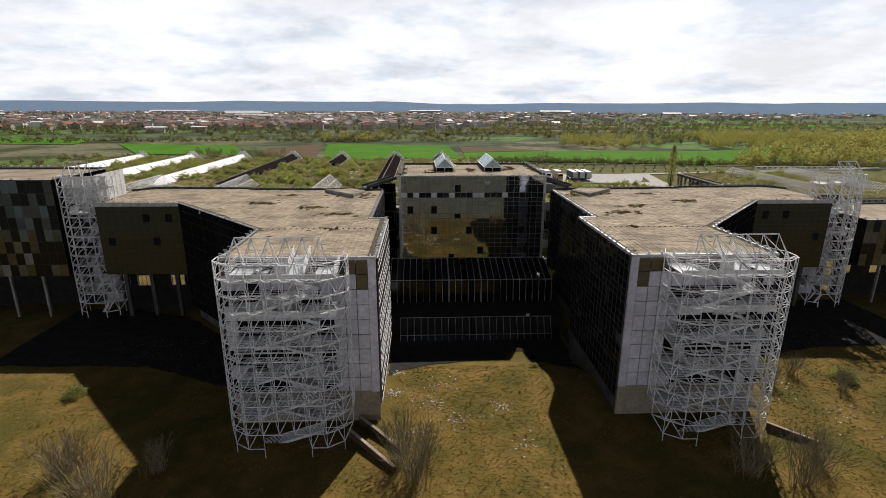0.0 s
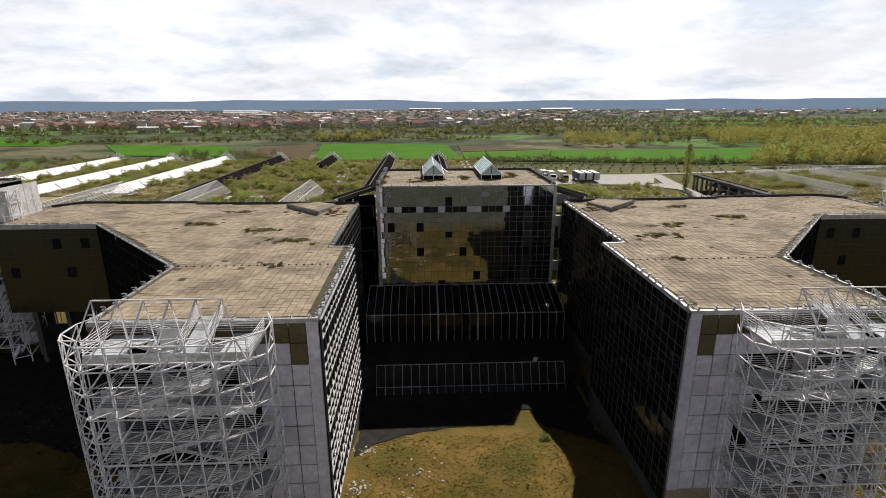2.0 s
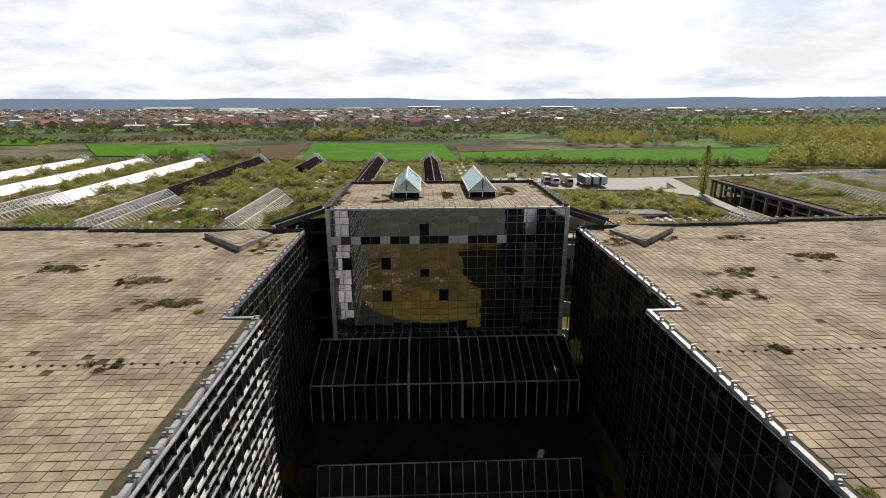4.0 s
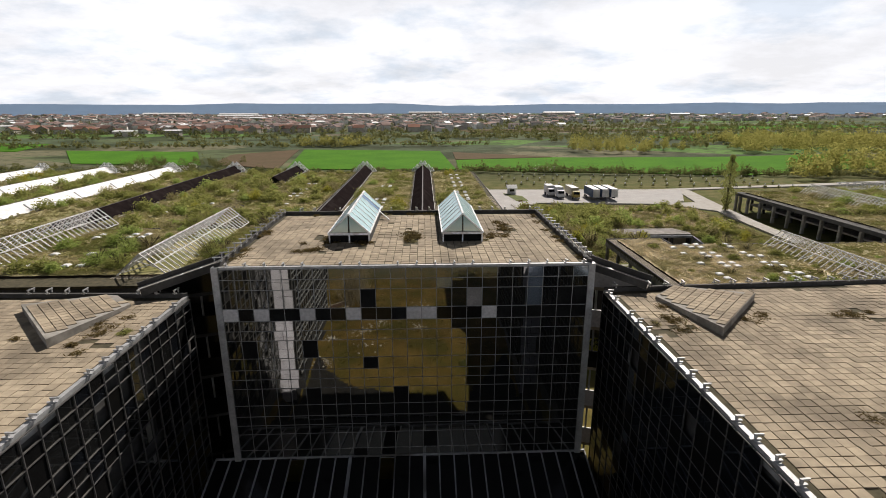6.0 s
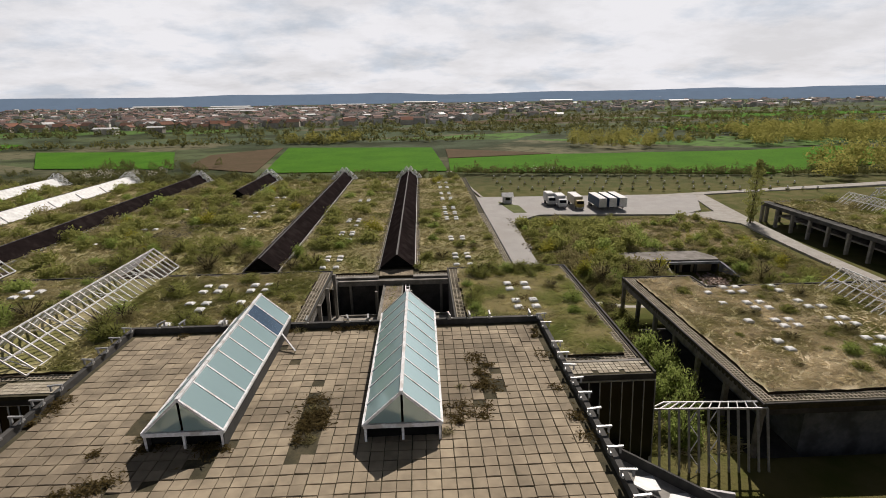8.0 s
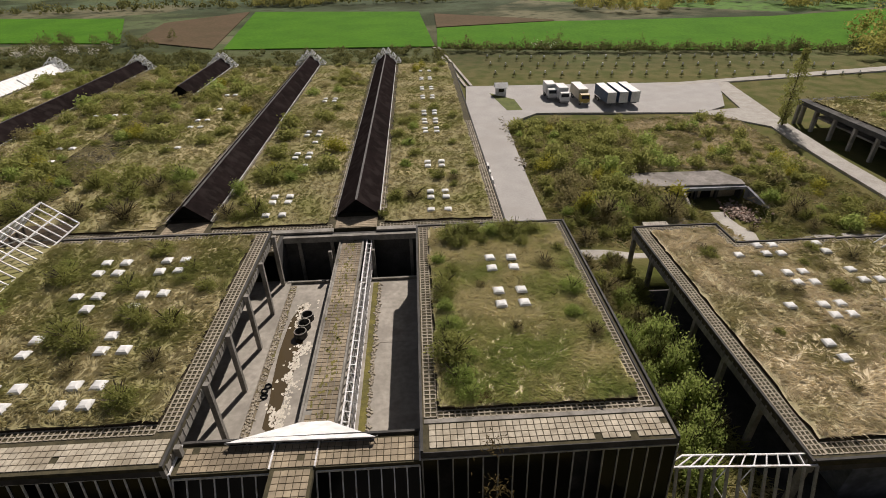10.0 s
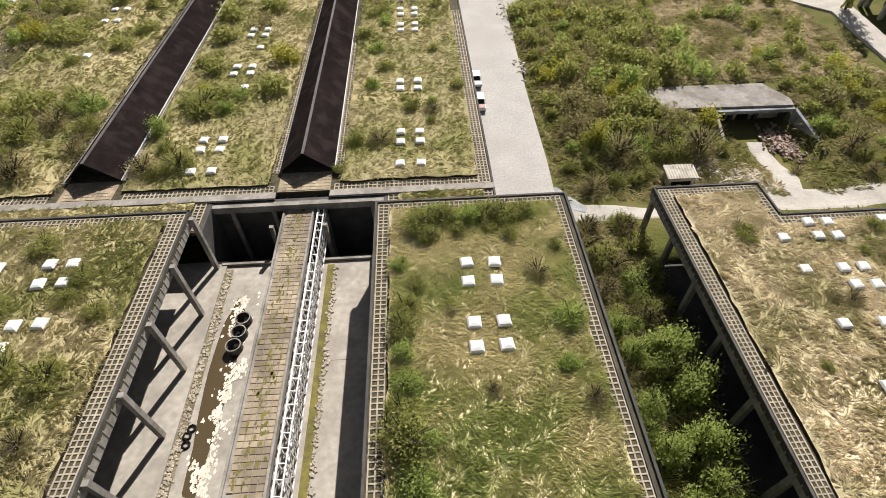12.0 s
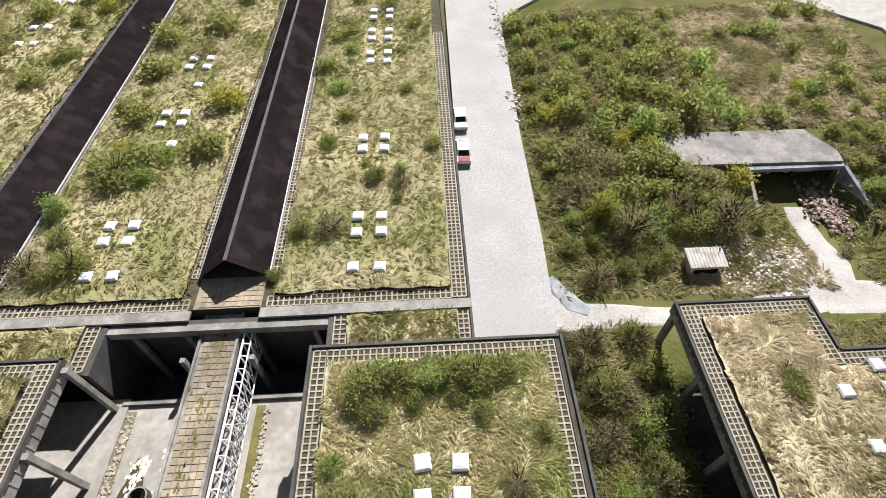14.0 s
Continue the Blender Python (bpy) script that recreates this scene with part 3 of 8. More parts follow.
DARKP = "near-black paving between lawn and glass walls"
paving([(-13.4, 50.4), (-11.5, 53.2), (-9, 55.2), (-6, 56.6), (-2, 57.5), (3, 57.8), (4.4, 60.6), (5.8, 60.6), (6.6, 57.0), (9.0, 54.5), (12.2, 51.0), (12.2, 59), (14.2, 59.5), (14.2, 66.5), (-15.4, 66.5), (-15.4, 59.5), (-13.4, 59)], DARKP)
paving([(-66, 54.5), (-45, 54.0), (-30.5, 47.0), (-29.2, 48.0), (-29.2, 53.4), (-46.5, 70.2), (-58, 73.8), (-66, 73.8)], "near-black sheet painting in shade under the raised wing")
paving([(66, 56.5), (48, 56.0), (36, 53.0), (28.4, 44.0), (28.2, 53.4), (45.4, 70.2), (58, 73.8), (66, 73.8)], "near-black sheet painting in shade under the raised wing")

# low hills at the edge of sight; haze painted as blue colour and glow
M_HILL = mat("haze_blue_hills", (0.105, 0.15, 0.21), (0.09, 0.125, 0.165), 0.002, 1.0, spec=0.0)
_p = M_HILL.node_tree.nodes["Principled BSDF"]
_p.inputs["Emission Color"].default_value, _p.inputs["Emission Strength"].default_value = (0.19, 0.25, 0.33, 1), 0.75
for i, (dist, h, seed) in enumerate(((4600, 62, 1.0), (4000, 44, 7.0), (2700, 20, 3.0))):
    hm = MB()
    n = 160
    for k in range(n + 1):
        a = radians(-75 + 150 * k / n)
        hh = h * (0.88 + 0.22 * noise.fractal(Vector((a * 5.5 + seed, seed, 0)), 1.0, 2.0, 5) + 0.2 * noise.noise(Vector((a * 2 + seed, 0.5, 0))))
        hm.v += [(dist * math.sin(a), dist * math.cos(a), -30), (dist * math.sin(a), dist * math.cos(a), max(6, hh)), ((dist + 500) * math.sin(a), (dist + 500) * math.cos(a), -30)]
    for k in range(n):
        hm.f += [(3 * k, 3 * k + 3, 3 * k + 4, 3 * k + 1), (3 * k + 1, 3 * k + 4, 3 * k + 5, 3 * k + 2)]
    solid("backdrop", hm, M_HILL, "low wooded hills, haze painted in as glowing blue", "hills", kind="structure")

# ---- the front blocks ----
ROOF, CROOF = 18.6, 21.4
FRONT = 40.7


def block_plan(s):
    u = [(12.95, 40.7), (12.95, 59.0), (15.1, 59.0), (15.1, 82.3), (38.5, 83.3), (38.5, 84.2), (56.0, 85.0), (58.6, 82.0), (58.3, 70.6), (45.6, 70.6), (28.3, 52.8), (28.3, 40.7)]
    return [(AX + s * a, b) for a, b in u]


def inset(poly, d):
    n = len(poly)
    area = sum(poly[i][0] * poly[(i + 1) % n][1] - poly[(i + 1) % n][0] * poly[i][1] for i in range(n))
    sg = 1 if area > 0 else -1
    out = []
    for i in range(n):
        a, b, c = Vector(poly[i - 1]), Vector(poly[i]), Vector(poly[(i + 1) % n])
        d1, d2 = (b - a).normalized(), (c - b).normalized()
        n1, n2 = Vector((-d1.y, d1.x)) * sg, Vector((-d2.y, d2.x)) * sg
        k = 1 + n1.dot(n2)
        out.append(tuple(b + (n1 + n2) * (d / max(k, 0.3))))
    return out


def rim(parent, poly, z, rng, skip=(), low=0.10, high=0.32):
    """Parapet coping run by run, with little metal clips standing on it."""
    n = len(poly)
    inner = inset(poly, 0.24)
    clip = MB().box(-0.06, -0.24, 0, 0.06, 0.24, 0.06).box(-0.045, -0.05, 0.06, 0.045, 0.05, 0.28).box(-0.04, -0.32, 0.21, 0.04, 0.08, 0.28)
    cme = mesh_of("clip", clip, M_ALU)
    hoop = MB().box(-0.04, -0.26, 0, 0.04, -0.19, 0.26).box(-0.04, 0.19, 0, 0.04, 0.26, 0.26).box(-0.045, -0.34, 0.26, 0.045, 0.30, 0.33).box(-0.16, 0.16, 0.02, 0.16, 0.24, 0.10)
    hme = mesh_of("hoop", hoop, M_ALU)
    for i in range(n):
        a, b = Vector(poly[i]), Vector(poly[(i + 1) % n])
        a2, b2 = Vector(inner[i]), Vector(inner[(i + 1) % n])
        back = i in skip
        h = high if back else low
        mb = MB()
        vs = [(*a, z - 0.5), (*b, z - 0.5), (*b2, z - 0.5), (*a2, z - 0.5), (*a, z + h), (*b, z + h), (*b2, z + h), (*a2, z + h)]
        mb.add(vs, [(0, 3, 2, 1), (4, 5, 6, 7), (0, 1, 5, 4), (1, 2, 6, 5), (2, 3, 7, 6), (3, 0, 4, 7)])
        part("coping", mb, M_CONC_DARK if back else M_ALU, parent)
        d = (b - a)
        k = int(d.length / 1.25)
        ang = math.atan2(d.y, d.x)
        for j in range(k):
            if rng.random() < 0.12:
                continue
            p = (a * 0.55 + a2 * 0.45) + d * ((j + 0.5) / k)
            piece("hoop" if back else "clip", hme if back else cme, parent, Matrix.Translation((p.x, p.y, z + h)) @ Euler((0, 0, ang + rng.gauss(0, 0.12))).to_matrix().to_4x4())


STOREY = (0.9, 1.35, 0.73, 0.74)  # from the bottom: parapet panel, window, two spandrels


def roof_mess(spots):
    def f(x, y):
        return min(0.85, sum(a * max(0.0, 1 - ((x - cx) / rx) ** 2 - ((y - cy) / ry) ** 2) for cx, cy, rx, ry, a in spots))
    return f


def build_block(s):
    rng = random.Random(11 if s < 0 else 12)
    plan = block_plan(s)
    b = thing("office_building", "derelict office block, slab roof, white panel front, dark glass sides", "building", "front office blocks")
    part("roof_slab", MB().prism(inset(plan, 0.05), ROOF - 0.55, ROOF - 0.06), M_JOINT, b, "roof deck with mossy joints")
    rim(b, plan, ROOF - 0.05, rng, skip=(3, 4, 5, 6) )
    # body: the forward wing stands on the ground, the outer wing hangs over an open ground floor
    fw = [(AX + s * a, y) for a, y in ((13.15, 40.95), (13.15, 58.8), (15.3, 58.8), (15.3, 82.0), (38.0, 82.9), (44.5, 70.8), (28.1, 53.2), (28.1, 40.95))]
    part("wall_body", MB().prism(fw, -3.2, ROOF - 0.55), M_CONC_DARK, b)
    ow = [(AX + s * a, y) for a, y in ((38.0, 83.0), (38.0, 72.0), (44.0, 70.9), (58.0, 70.9), (58.3, 82.0), (56.0, 84.6))]
    part("outer_wing", MB().prism(ow, 7.2, ROOF - 0.55), M_CONC_DARK, b)
    for a in (47.5, 51.5, 55.5):
        part("column", MB().box(AX + s * a - 0.35, 71.0, -0.6, AX + s * a + 0.2, 71.5, 7.2), M_CONC_DARK, b)
    xa, xb = sorted((AX + s * 44.6, AX + s * 58.2))
    gaps = sorted((AX + s * a - 1.05, AX + s * a + 1.05) for a in (48.9, 54.4))
    wall = MB().box(xa, 74.0, -0.8, xb, 74.3, 4.1).box(xa, 74.0, 5.9, xb, 74.3, 7.2)
    for p, q in zip([xa] + [g[1] for g in gaps], [g[0] for g in gaps] + [xb]):
        wall.box(p, 74.0, 4.1, q, 74.3, 5.9)
    # the wall's deep shade is put into its near-black colour
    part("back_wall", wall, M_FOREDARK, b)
    for p, q in gaps:
        fr = MB().box(p, 73.96, 4.1, q, 74.02, 4.2).box(p, 73.96, 5.8, q, 74.02, 5.9)
        for k in range(4):
            x = p + (q - p) * k / 3
            fr.box(x - 0.05, 73.96, 4.2, x + 0.05, 74.02, 5.8)
        part("window_frame", fr, M_WHITE, b)
    # outer wing front: bronze glass with a few open lights
    opens = {(2, 6), (2, 9), (6, 1), (6, 7)}

    def pick_o(r, c):
        if (r, c if s < 0 else 10 - c) in opens:
            return M_BLACK
        return M_BROWNG
    curtain_wall(b, (AX + s * 58.1 if s < 0 else AX + 45.6, 70.62, 7.2), (1, 0, 0), 12.5, STOREY * 3, 11, (0, -1, 0), pick_o, M_FAINT, rng, bar=0.03, proud=0.012)
    # the slanting side wall
    d = Vector((17.3, 17.8, 0)).normalized()
    if s < 0:
        o, u = (AX - 45.6, 70.6, 2.0), (d.x, -d.y, 0)
    else:
        o, u = (AX + 28.3, 52.8, 2.0), (d.x, d.y, 0)
    curtain_wall(b, o, u, 24.8, (1.6, 1.5) + (1.85, 1.85) * 3 + (1.3, 1.05), 12, (s * d.y, -d.x, 0), lambda r, c: M_GLASS_D, M_FAINT, rng, bar=0.03, proud=0.012)
    # inner glazed wall over the forecourt
    x = AX + s * 12.95
    mull = M_DARK_MUL

    def pick_i(r, c):
        q = rng.random()
        if s < 0:
            return None if q < 0.16 else (M_GLASS_B if q < 0.3 else M_GLASS_D if q < 0.5 else M_GLASS)
        return None if q < 0.05 else (M_GLASS_D if q < 0.4 else M_GLASS_B)
    rows = (1.5,) + STOREY * 4
    z0 = ROOF - 0.15 - sum(rows)
    if s < 0:
        curtain_wall(b, (x + 0.12, 40.9, z0), (0, 1, 0), 17.9, rows, 16, (1, 0, 0), pick_i, mull, rng, bar=0.05, proud=0.10, tilt=0.012, transom=0.07, rail=M_ALU)
        curtain_wall(b, (AX - 15.0, 59.3, z0), (0, 1, 0), 22.8, rows, 20, (1, 0, 0), pick_i, mull, rng, bar=0.05, proud=0.08, tilt=0.006, rows_as_pieces=6)
    else:
        curtain_wall(b, (x - 0.12, 58.8, z0), (0, -1, 0), 17.9, rows, 16, (-1, 0, 0), pick_i, mull, rng, bar=0.045, proud=0.05, tilt=0.006)
        curtain_wall(b, (AX + 15.0, 82.1, z0), (0, -1, 0), 22.8, rows, 20, (-1, 0, 0), pick_i, mull, rng, bar=0.045, proud=0.05, tilt=0.006, rows_as_pieces=6)
    xa, xb = sorted((AX + s * 13.0, AX + s * 15.0))
    part("return_wall", MB().box(xa, 58.9, -2.4, xb, 59.1, ROOF - 0.5), M_CONC_DARK, b)
    rp = mesh_of("white_panel", bevel_panel(0.98, 1.6), M_PANEL)
    turned = Euler((0, 0, math.pi)).to_matrix().to_4x4()
    for r in range(12):
        for k in range(2):
            piece("white_panel", rp, b, Matrix.Translation((xa + 0.5 + k, 59.16, ROOF - 1.4 - 1.62 * r)) @ turned)
    # front wall: corner pilaster, bronze strip, white panels, rendered plinth
    xa, xb = sorted((x, AX + s * 13.75))
    part("corner_pilaster", MB().box(xa, FRONT - 0.02, 3.6, xb, FRONT + 0.25, ROOF - 0.2), M_PANEL, b)
    bronze = mesh_of("bronze_panel", bevel_panel(1.19, 1.36), M_BROWNP)
    white = mesh_of("white_panel", bevel_panel(1.19, 1.72), M_PANEL)
    # black pieces: dark windows, with extra ones painting the shade behind the stairs
    void = mesh_of("opening", MB().box(-0.6, 0.02, -0.85, 0.6, 0.06, 0.85), M_BLACK)
    cols = 12
    for c in range(cols):
        px = AX + s * (13.75 + 0.605 + c * 1.21)
        piece("bronze_panel", bronze, b, Matrix.Translation((px, FRONT, ROOF - 0.25 - 0.75)) @ Matrix.Diagonal((1, 1, 1.09, 1)))
        h = (16.85 - 3.7) / 8
        for r in range(8):
            zc = 16.85 - h * (r + 0.5)
            place = Matrix.Translation((px, FRONT, zc))
            if c == 0 and r == 0:
                piece("bronze_panel", bronze, b, place @ Matrix.Diagonal((1, 1, h / 1.36, 1)))
            elif c >= 3 and (r % 2 == 1 and rng.random() < 0.8 or rng.random() < 0.12):
                piece("opening", void, b, place @ Matrix.Diagonal((1, 1, h / 1.745, 1)))
            else:
                piece("white_panel", white, b, place @ Matrix.Diagonal((1, 1, h / 1.745, 1)))
    xa, xb = sorted((x, AX + s * 28.25))
    part("plinth", MB().box(xa, FRONT + 0.05, -1.2, xb, FRONT + 0.3, 3.68), M_BEIGE, b)
    # a line of small fixing pads across the roof
    pad = mesh_of("pad", bevel_box(0.16, 0.12, 0.10, 0.03), M_CONC_DARK)
    for k in range(21):
        piece("pad", pad, b, Matrix.Translation((AX + s * (13.7 + 0.70 * k), 52.9 + rng.gauss(0, 0.03), ROOF - 0.01)))
    # roof slabs
    spots = [(AX + s * 24, 66, 3.0, 1.6, 0.5), (AX + s * 20, 61.5, 3.4, 1.1, 0.6), (AX + s * 33, 70, 3.5, 1.6, 0.55), (AX + s * 19, 53, 1.6, 0.7, 0.4), (AX + s * 30, 77, 3.2, 1.2, 0.4), (AX + s * 17, 75, 2.0, 1.0, 0.5)]
    pavers(b, inset(plan, 0.4), ROOF - 0.06, 0.56, (AX + s * 15, 66), rng, mess=roof_mess(spots), lost=0.003)
    return b


def bevel_panel(w, h):
    m = MB()
    x, z, c = w / 2 - 0.012, h / 2 - 0.012, 0.02
    m.add([(-x, 0.05, -z), (x, 0.05, -z), (x, 0.05, z), (-x, 0.05, z), (-x + c, -0.03, -z + c), (x - c, -0.03, -z + c), (x - c, -0.03, z - c), (-x + c, -0.03, z - c)],
          [(4, 5, 6, 7), (0, 1, 5, 4), (1, 2, 6, 5), (2, 3, 7, 6), (3, 0, 4, 7)])
    return m


M_BROWNG = mirror_glass("olive_bronze_glass", (0.50, 0.48, 0.38), (0.034, 0.032, 0.020), 0.07, 0.06)
M_FAINT = mat("dark_glazing_bar", (0.05, 0.045, 0.035), (0.035, 0.03, 0.03), 1.0, 0.6)
block_left = build_block(-1)
block_right = build_block(1)


# ---- the centre block ----
def build_centre():
    rng = random.Random(5)
    b = thing("office_building", "derelict centre block clad in bronze mirror glass", "building", "front office blocks")
    x0, x1, y0, y1 = -12.65, 12.65, 80.0, 97.55
    part("roof_slab", MB().box(x0 + 0.05, y0 + 0.05, CROOF - 0.6, x1 - 0.05, y1, CROOF - 0.06), M_JOINT, b, "roof deck with mossy joints")
    part("wall_body", MB().box(x0 + 0.2, y0 + 0.25, 6.4, x1 - 0.2, y1 - 0.2, CROOF - 0.6), M_BLACK, b, "solid black core painting the unlit interior behind the glass")
    part("rear_wall", MB().box(x0 + 0.2, y1 - 0.2, -1.0, x1 - 0.2, y1 - 0.02, CROOF - 0.6), M_CONC_DARK, b)
    rim(b, [(x0, y0), (x1, y0), (x1, y1), (x0, y1)], CROOF - 0.05, rng, skip=(1, 2, 3), high=0.35)
    for xc in (x0, x1):
        part("corner_pilaster", MB().box(xc - 0.22, y0 - 0.12, 6.4, xc + 0.22, y0 + 0.3, CROOF + 0.04), M_ALU, b)
    whites = {0, 2, 5, 8, 12, 13, 17}

    def pick(r, c):
        q = rng.random()
        if r == 3:
            return M_WHITEP if c in whites else (M_BLACK if q < 0.5 else M_GLASS_D)
        if r < 2 and q < 0.05 or (c == 20 and r < 3):
            return M_GLASS_PALE
        if r == 2:
            return M_BLACK if q < 0.07 else M_CURT if q < 0.24 and c > 15 else M_GLASS
        if r in (6, 10, 14) and q < 0.10:
            return M_BLACK
        if q < 0.012:
            return M_BLACK
        return M_GLASS
    curtain_wall(b, (x0 + 0.2, y0, CROOF - 0.12 - 3.72 * 4), (1, 0, 0), x1 - x0 - 0.4, STOREY * 4, 24, (0, -1, 0), pick, M_GREY_MUL, rng, bar=0.045, proud=0.03, tilt=0.0026, rows_as_pieces=13)
    for xc, u, nx in ((x0 + 0.02, -1, -1), (x1 - 0.02, 1, 1)):
        o = (xc, y1 - 0.3, CROOF - 0.12 - 3.72 * 4) if u < 0 else (xc, y0 + 0.3, CROOF - 0.12 - 3.72 * 4)
        curtain_wall(b, o, (0, u, 0), y1 - y0 - 0.6, STOREY * 4, 18, (nx, 0, 0), lambda r, c: M_GLASS_D, M_DARK_MUL, rng, bar=0.05, proud=0.03, rows_as_pieces=3)
    spots = [(-5.9, 87.5, 2.2, 1.7, 0.9), (0.2, 88.0, 0.9, 3.6, 0.9), (-3.5, 86, 1.0, 2.2, 0.5), (8.3, 90, 1.0, 3.0, 0.75), (-6.5, 84, 2.0, 1.0, 0.35), (5.2, 92, 0.8, 2.0, 0.4)]
    pavers(b, inset([(x0, y0), (x1, y0), (x1, y1), (x0, y1)], 0.38), CROOF - 0.06, 0.56, (0, 84), rng, mess=roof_mess(spots), lost=0.006)
    return b


M_WHITEP = mat("white_ribbed_panel", (0.62, 0.60, 0.60), (0.52, 0.50, 0.50), 0.8, 0.5, random=0.08)
M_CURT = mat("pale_curtain", (0.26, 0.245, 0.23), (0.18, 0.17, 0.16), 1.5, 0.9)
build_centre()

# ---- glazed forecourt hall, links, hatches, skylights ----
def build_hall():
    rng = random.Random(21)
    b = thing("glazed_hall", "low glazed hall with bare ribs and dirty dark glass", "hall")
    x0, x1 = -14.3, 13.2
    n = 25
    # black core in place of the hall's unlit inside
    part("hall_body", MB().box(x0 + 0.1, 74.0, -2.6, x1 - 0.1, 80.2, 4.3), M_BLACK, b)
    # near-black terrace colour stands in for the shade it lies in
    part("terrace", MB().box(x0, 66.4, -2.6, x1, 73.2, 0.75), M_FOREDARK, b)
    rib = MB().bar((0, 80.0, 6.55), (0, 73.5, 4.55), 0.09, 0.14).bar((0, 73.5, 4.55), (0, 73.2, 0.7), 0.09, 0.12)
    rme = mesh_of("rib", rib, M_RIB)
    big = mesh_of("rib", MB().bar((0, 80.0, 6.6), (0, 73.5, 4.6), 0.22, 0.2).bar((0, 73.5, 4.6), (0, 73.15, 0.7), 0.22, 0.2), M_RIB)
    w = (x1 - x0) / n
    for i in range(n + 1):
        piece("rib", big if i in (9, 14) else rme, b, Matrix.Translation((x0 + i * w, 0, 0)))
    part("eaves_rail", MB().bar((x0, 73.5, 4.62), (x1, 73.5, 4.62), 0.12, 0.12), M_RIB, b)
    part("ridge_rail", MB().bar((x0, 80.0, 6.6), (x1, 80.0, 6.6), 0.14, 0.14), M_RIB, b)
    up = mesh_of("pane", MB().slab([(0.05, 73.5, 4.5), (w - 0.05, 73.5, 4.5), (w - 0.05, 79.95, 6.48), (0.05, 79.95, 6.48)], 0.02), M_GLASS_D)
    lo = mesh_of("pane", MB().slab([(0.05, 73.22, 0.75), (w - 0.05, 73.22, 0.75), (w - 0.05, 73.5, 4.45), (0.05, 73.5, 4.45)], 0.02), M_GLASS_D)
    for i in range(n):
        if rng.random() > 0.08:
            piece("pane", up, b, Matrix.Translation((x0 + i * w, 0, 0)))
        if rng.random() > 0.12:
            piece("pane", lo, b, Matrix.Translation((x0 + i * w, 0, 0)))
    # the lower strip of glass in front of the terrace
    x0, x1, n = -12.4, 11.4, 22
    w = (x1 - x0) / n
    rib = mesh_of("rib", MB().bar((0, 66.3, 0.88), (0, 65.1, -1.55), 0.08, 0.10).bar((0, 65.1, -1.55), (0, 64.4, -2.6), 0.08, 0.10), M_RIB)
    lo = mesh_of("pane", MB().slab([(0.04, 65.12, -1.55), (w - 0.04, 65.12, -1.55), (w - 0.04, 66.28, 0.8), (0.04, 66.28, 0.8)], 0.02), M_FOREDARK)
    lo2 = mesh_of("pane", MB().slab([(0.04, 64.42, -2.6), (w - 0.04, 64.42, -2.6), (w - 0.04, 65.08, -1.58), (0.04, 65.08, -1.58)], 0.02), M_GLASS_D)
    for i in range(n + 1):
        piece("rib", rib, b, Matrix.Translation((x0 + i * w, 0, 0)))
    for i in range(n):
        if rng.random() > 0.06:
            piece("pane", lo, b, Matrix.Translation((x0 + i * w, 0, 0)))
        piece("pane", lo2, b, Matrix.Translation((x0 + i * w, 0, 0)))
    for y, z in ((66.3, 0.92), (65.1, -1.52), (64.4, -2.5)):
        part("rail", MB().bar((x0, y, z), (x1, y, z), 0.09, 0.09), M_RIB, b)


build_hall()


def build_link(s):
    """Stair link between centre block and side block: stacked floors behind broken glass, a sheet-metal gutter on top."""
    rng = random.Random(31 + s)
    b = thing("link_bridge", "narrow stair link with broken glass and metal gutter roof", "bridge", "stair links")
    xa, xb = sorted((AX + s * 13.4, AX + s * 15.0))
    for z in (-0.7, 3.0, 6.7, 10.4, 14.1, 17.6):
        p, q = Vector((AX + s * 13.2, 86.6, z)), Vector((AX + s * 18.6, 84.9, z))
        d = Vector((0.35, 1.1, 0)) if s > 0 else Vector((-0.35, 1.1, 0))
        quad = [p, q, q + d, p + d]
        part("floor_slab", MB().slab(quad if s > 0 else quad[::-1], 0.3), M_BEIGE if s > 0 else M_CONC_DARK, b)
        pale = s > 0 and rng.random() < 0.85
        part("landing_panel", MB().bar(p + Vector((0, 0, 0.75)), q + Vector((0, 0, 0.75)), 0.12, 1.5), M_WHITEP if pale else M_GLASS_D, b, "cream parapet panel" if pale else "")
    for f in (0.05, 0.5, 0.95):
        x, y = AX + s * (13.2 + 5.4 * f), 86.75 - 1.7 * f
        part("post", MB().box(x - 0.06, y, -1.5, x + 0.06, y + 0.14, 18.4), M_GREY_MUL, b)
    if s < 0:
        part("back_panel", MB().slab([(AX - 13.2, 88.2, -2), (AX - 13.2, 88.2, 18.5), (AX - 19.0, 86.4, 18.5), (AX - 19.0, 86.4, -2)], 0.1), M_GLASS_D, b)
    a, c = Vector((AX + s * 13.3, 85.6, 20.2)), Vector((AX + s * 18.4, 82.2, 19.0))
    d = (c - a).normalized()
    nrm = Vector((-d.y, d.x, 0)).normalized() * 0.85
    part("gutter_floor", MB().slab([a - nrm, c - nrm, c + nrm, a + nrm] if s > 0 else [a + nrm, c + nrm, c - nrm, a - nrm], 0.12), M_CONC, b)
    for k in (-1, 1):
        part("gutter_side", MB().bar(a + nrm * k + Vector((0, 0, 0.2)), c + nrm * k + Vector((0, 0, 0.2)), 0.10, 0.55), M_CONC_DARK, b)
    for k in range(2):
        q = a + (c - a) * (0.25 + 0.22 * k)
        part("loose_sheet", MB().box(q.x - 0.55, q.y - 0.4, q.z + 0.02, q.x + 0.55, q.y + 0.4, q.z + 0.07), M_WHITE, b, "pale loose sheet lying in the gutter")


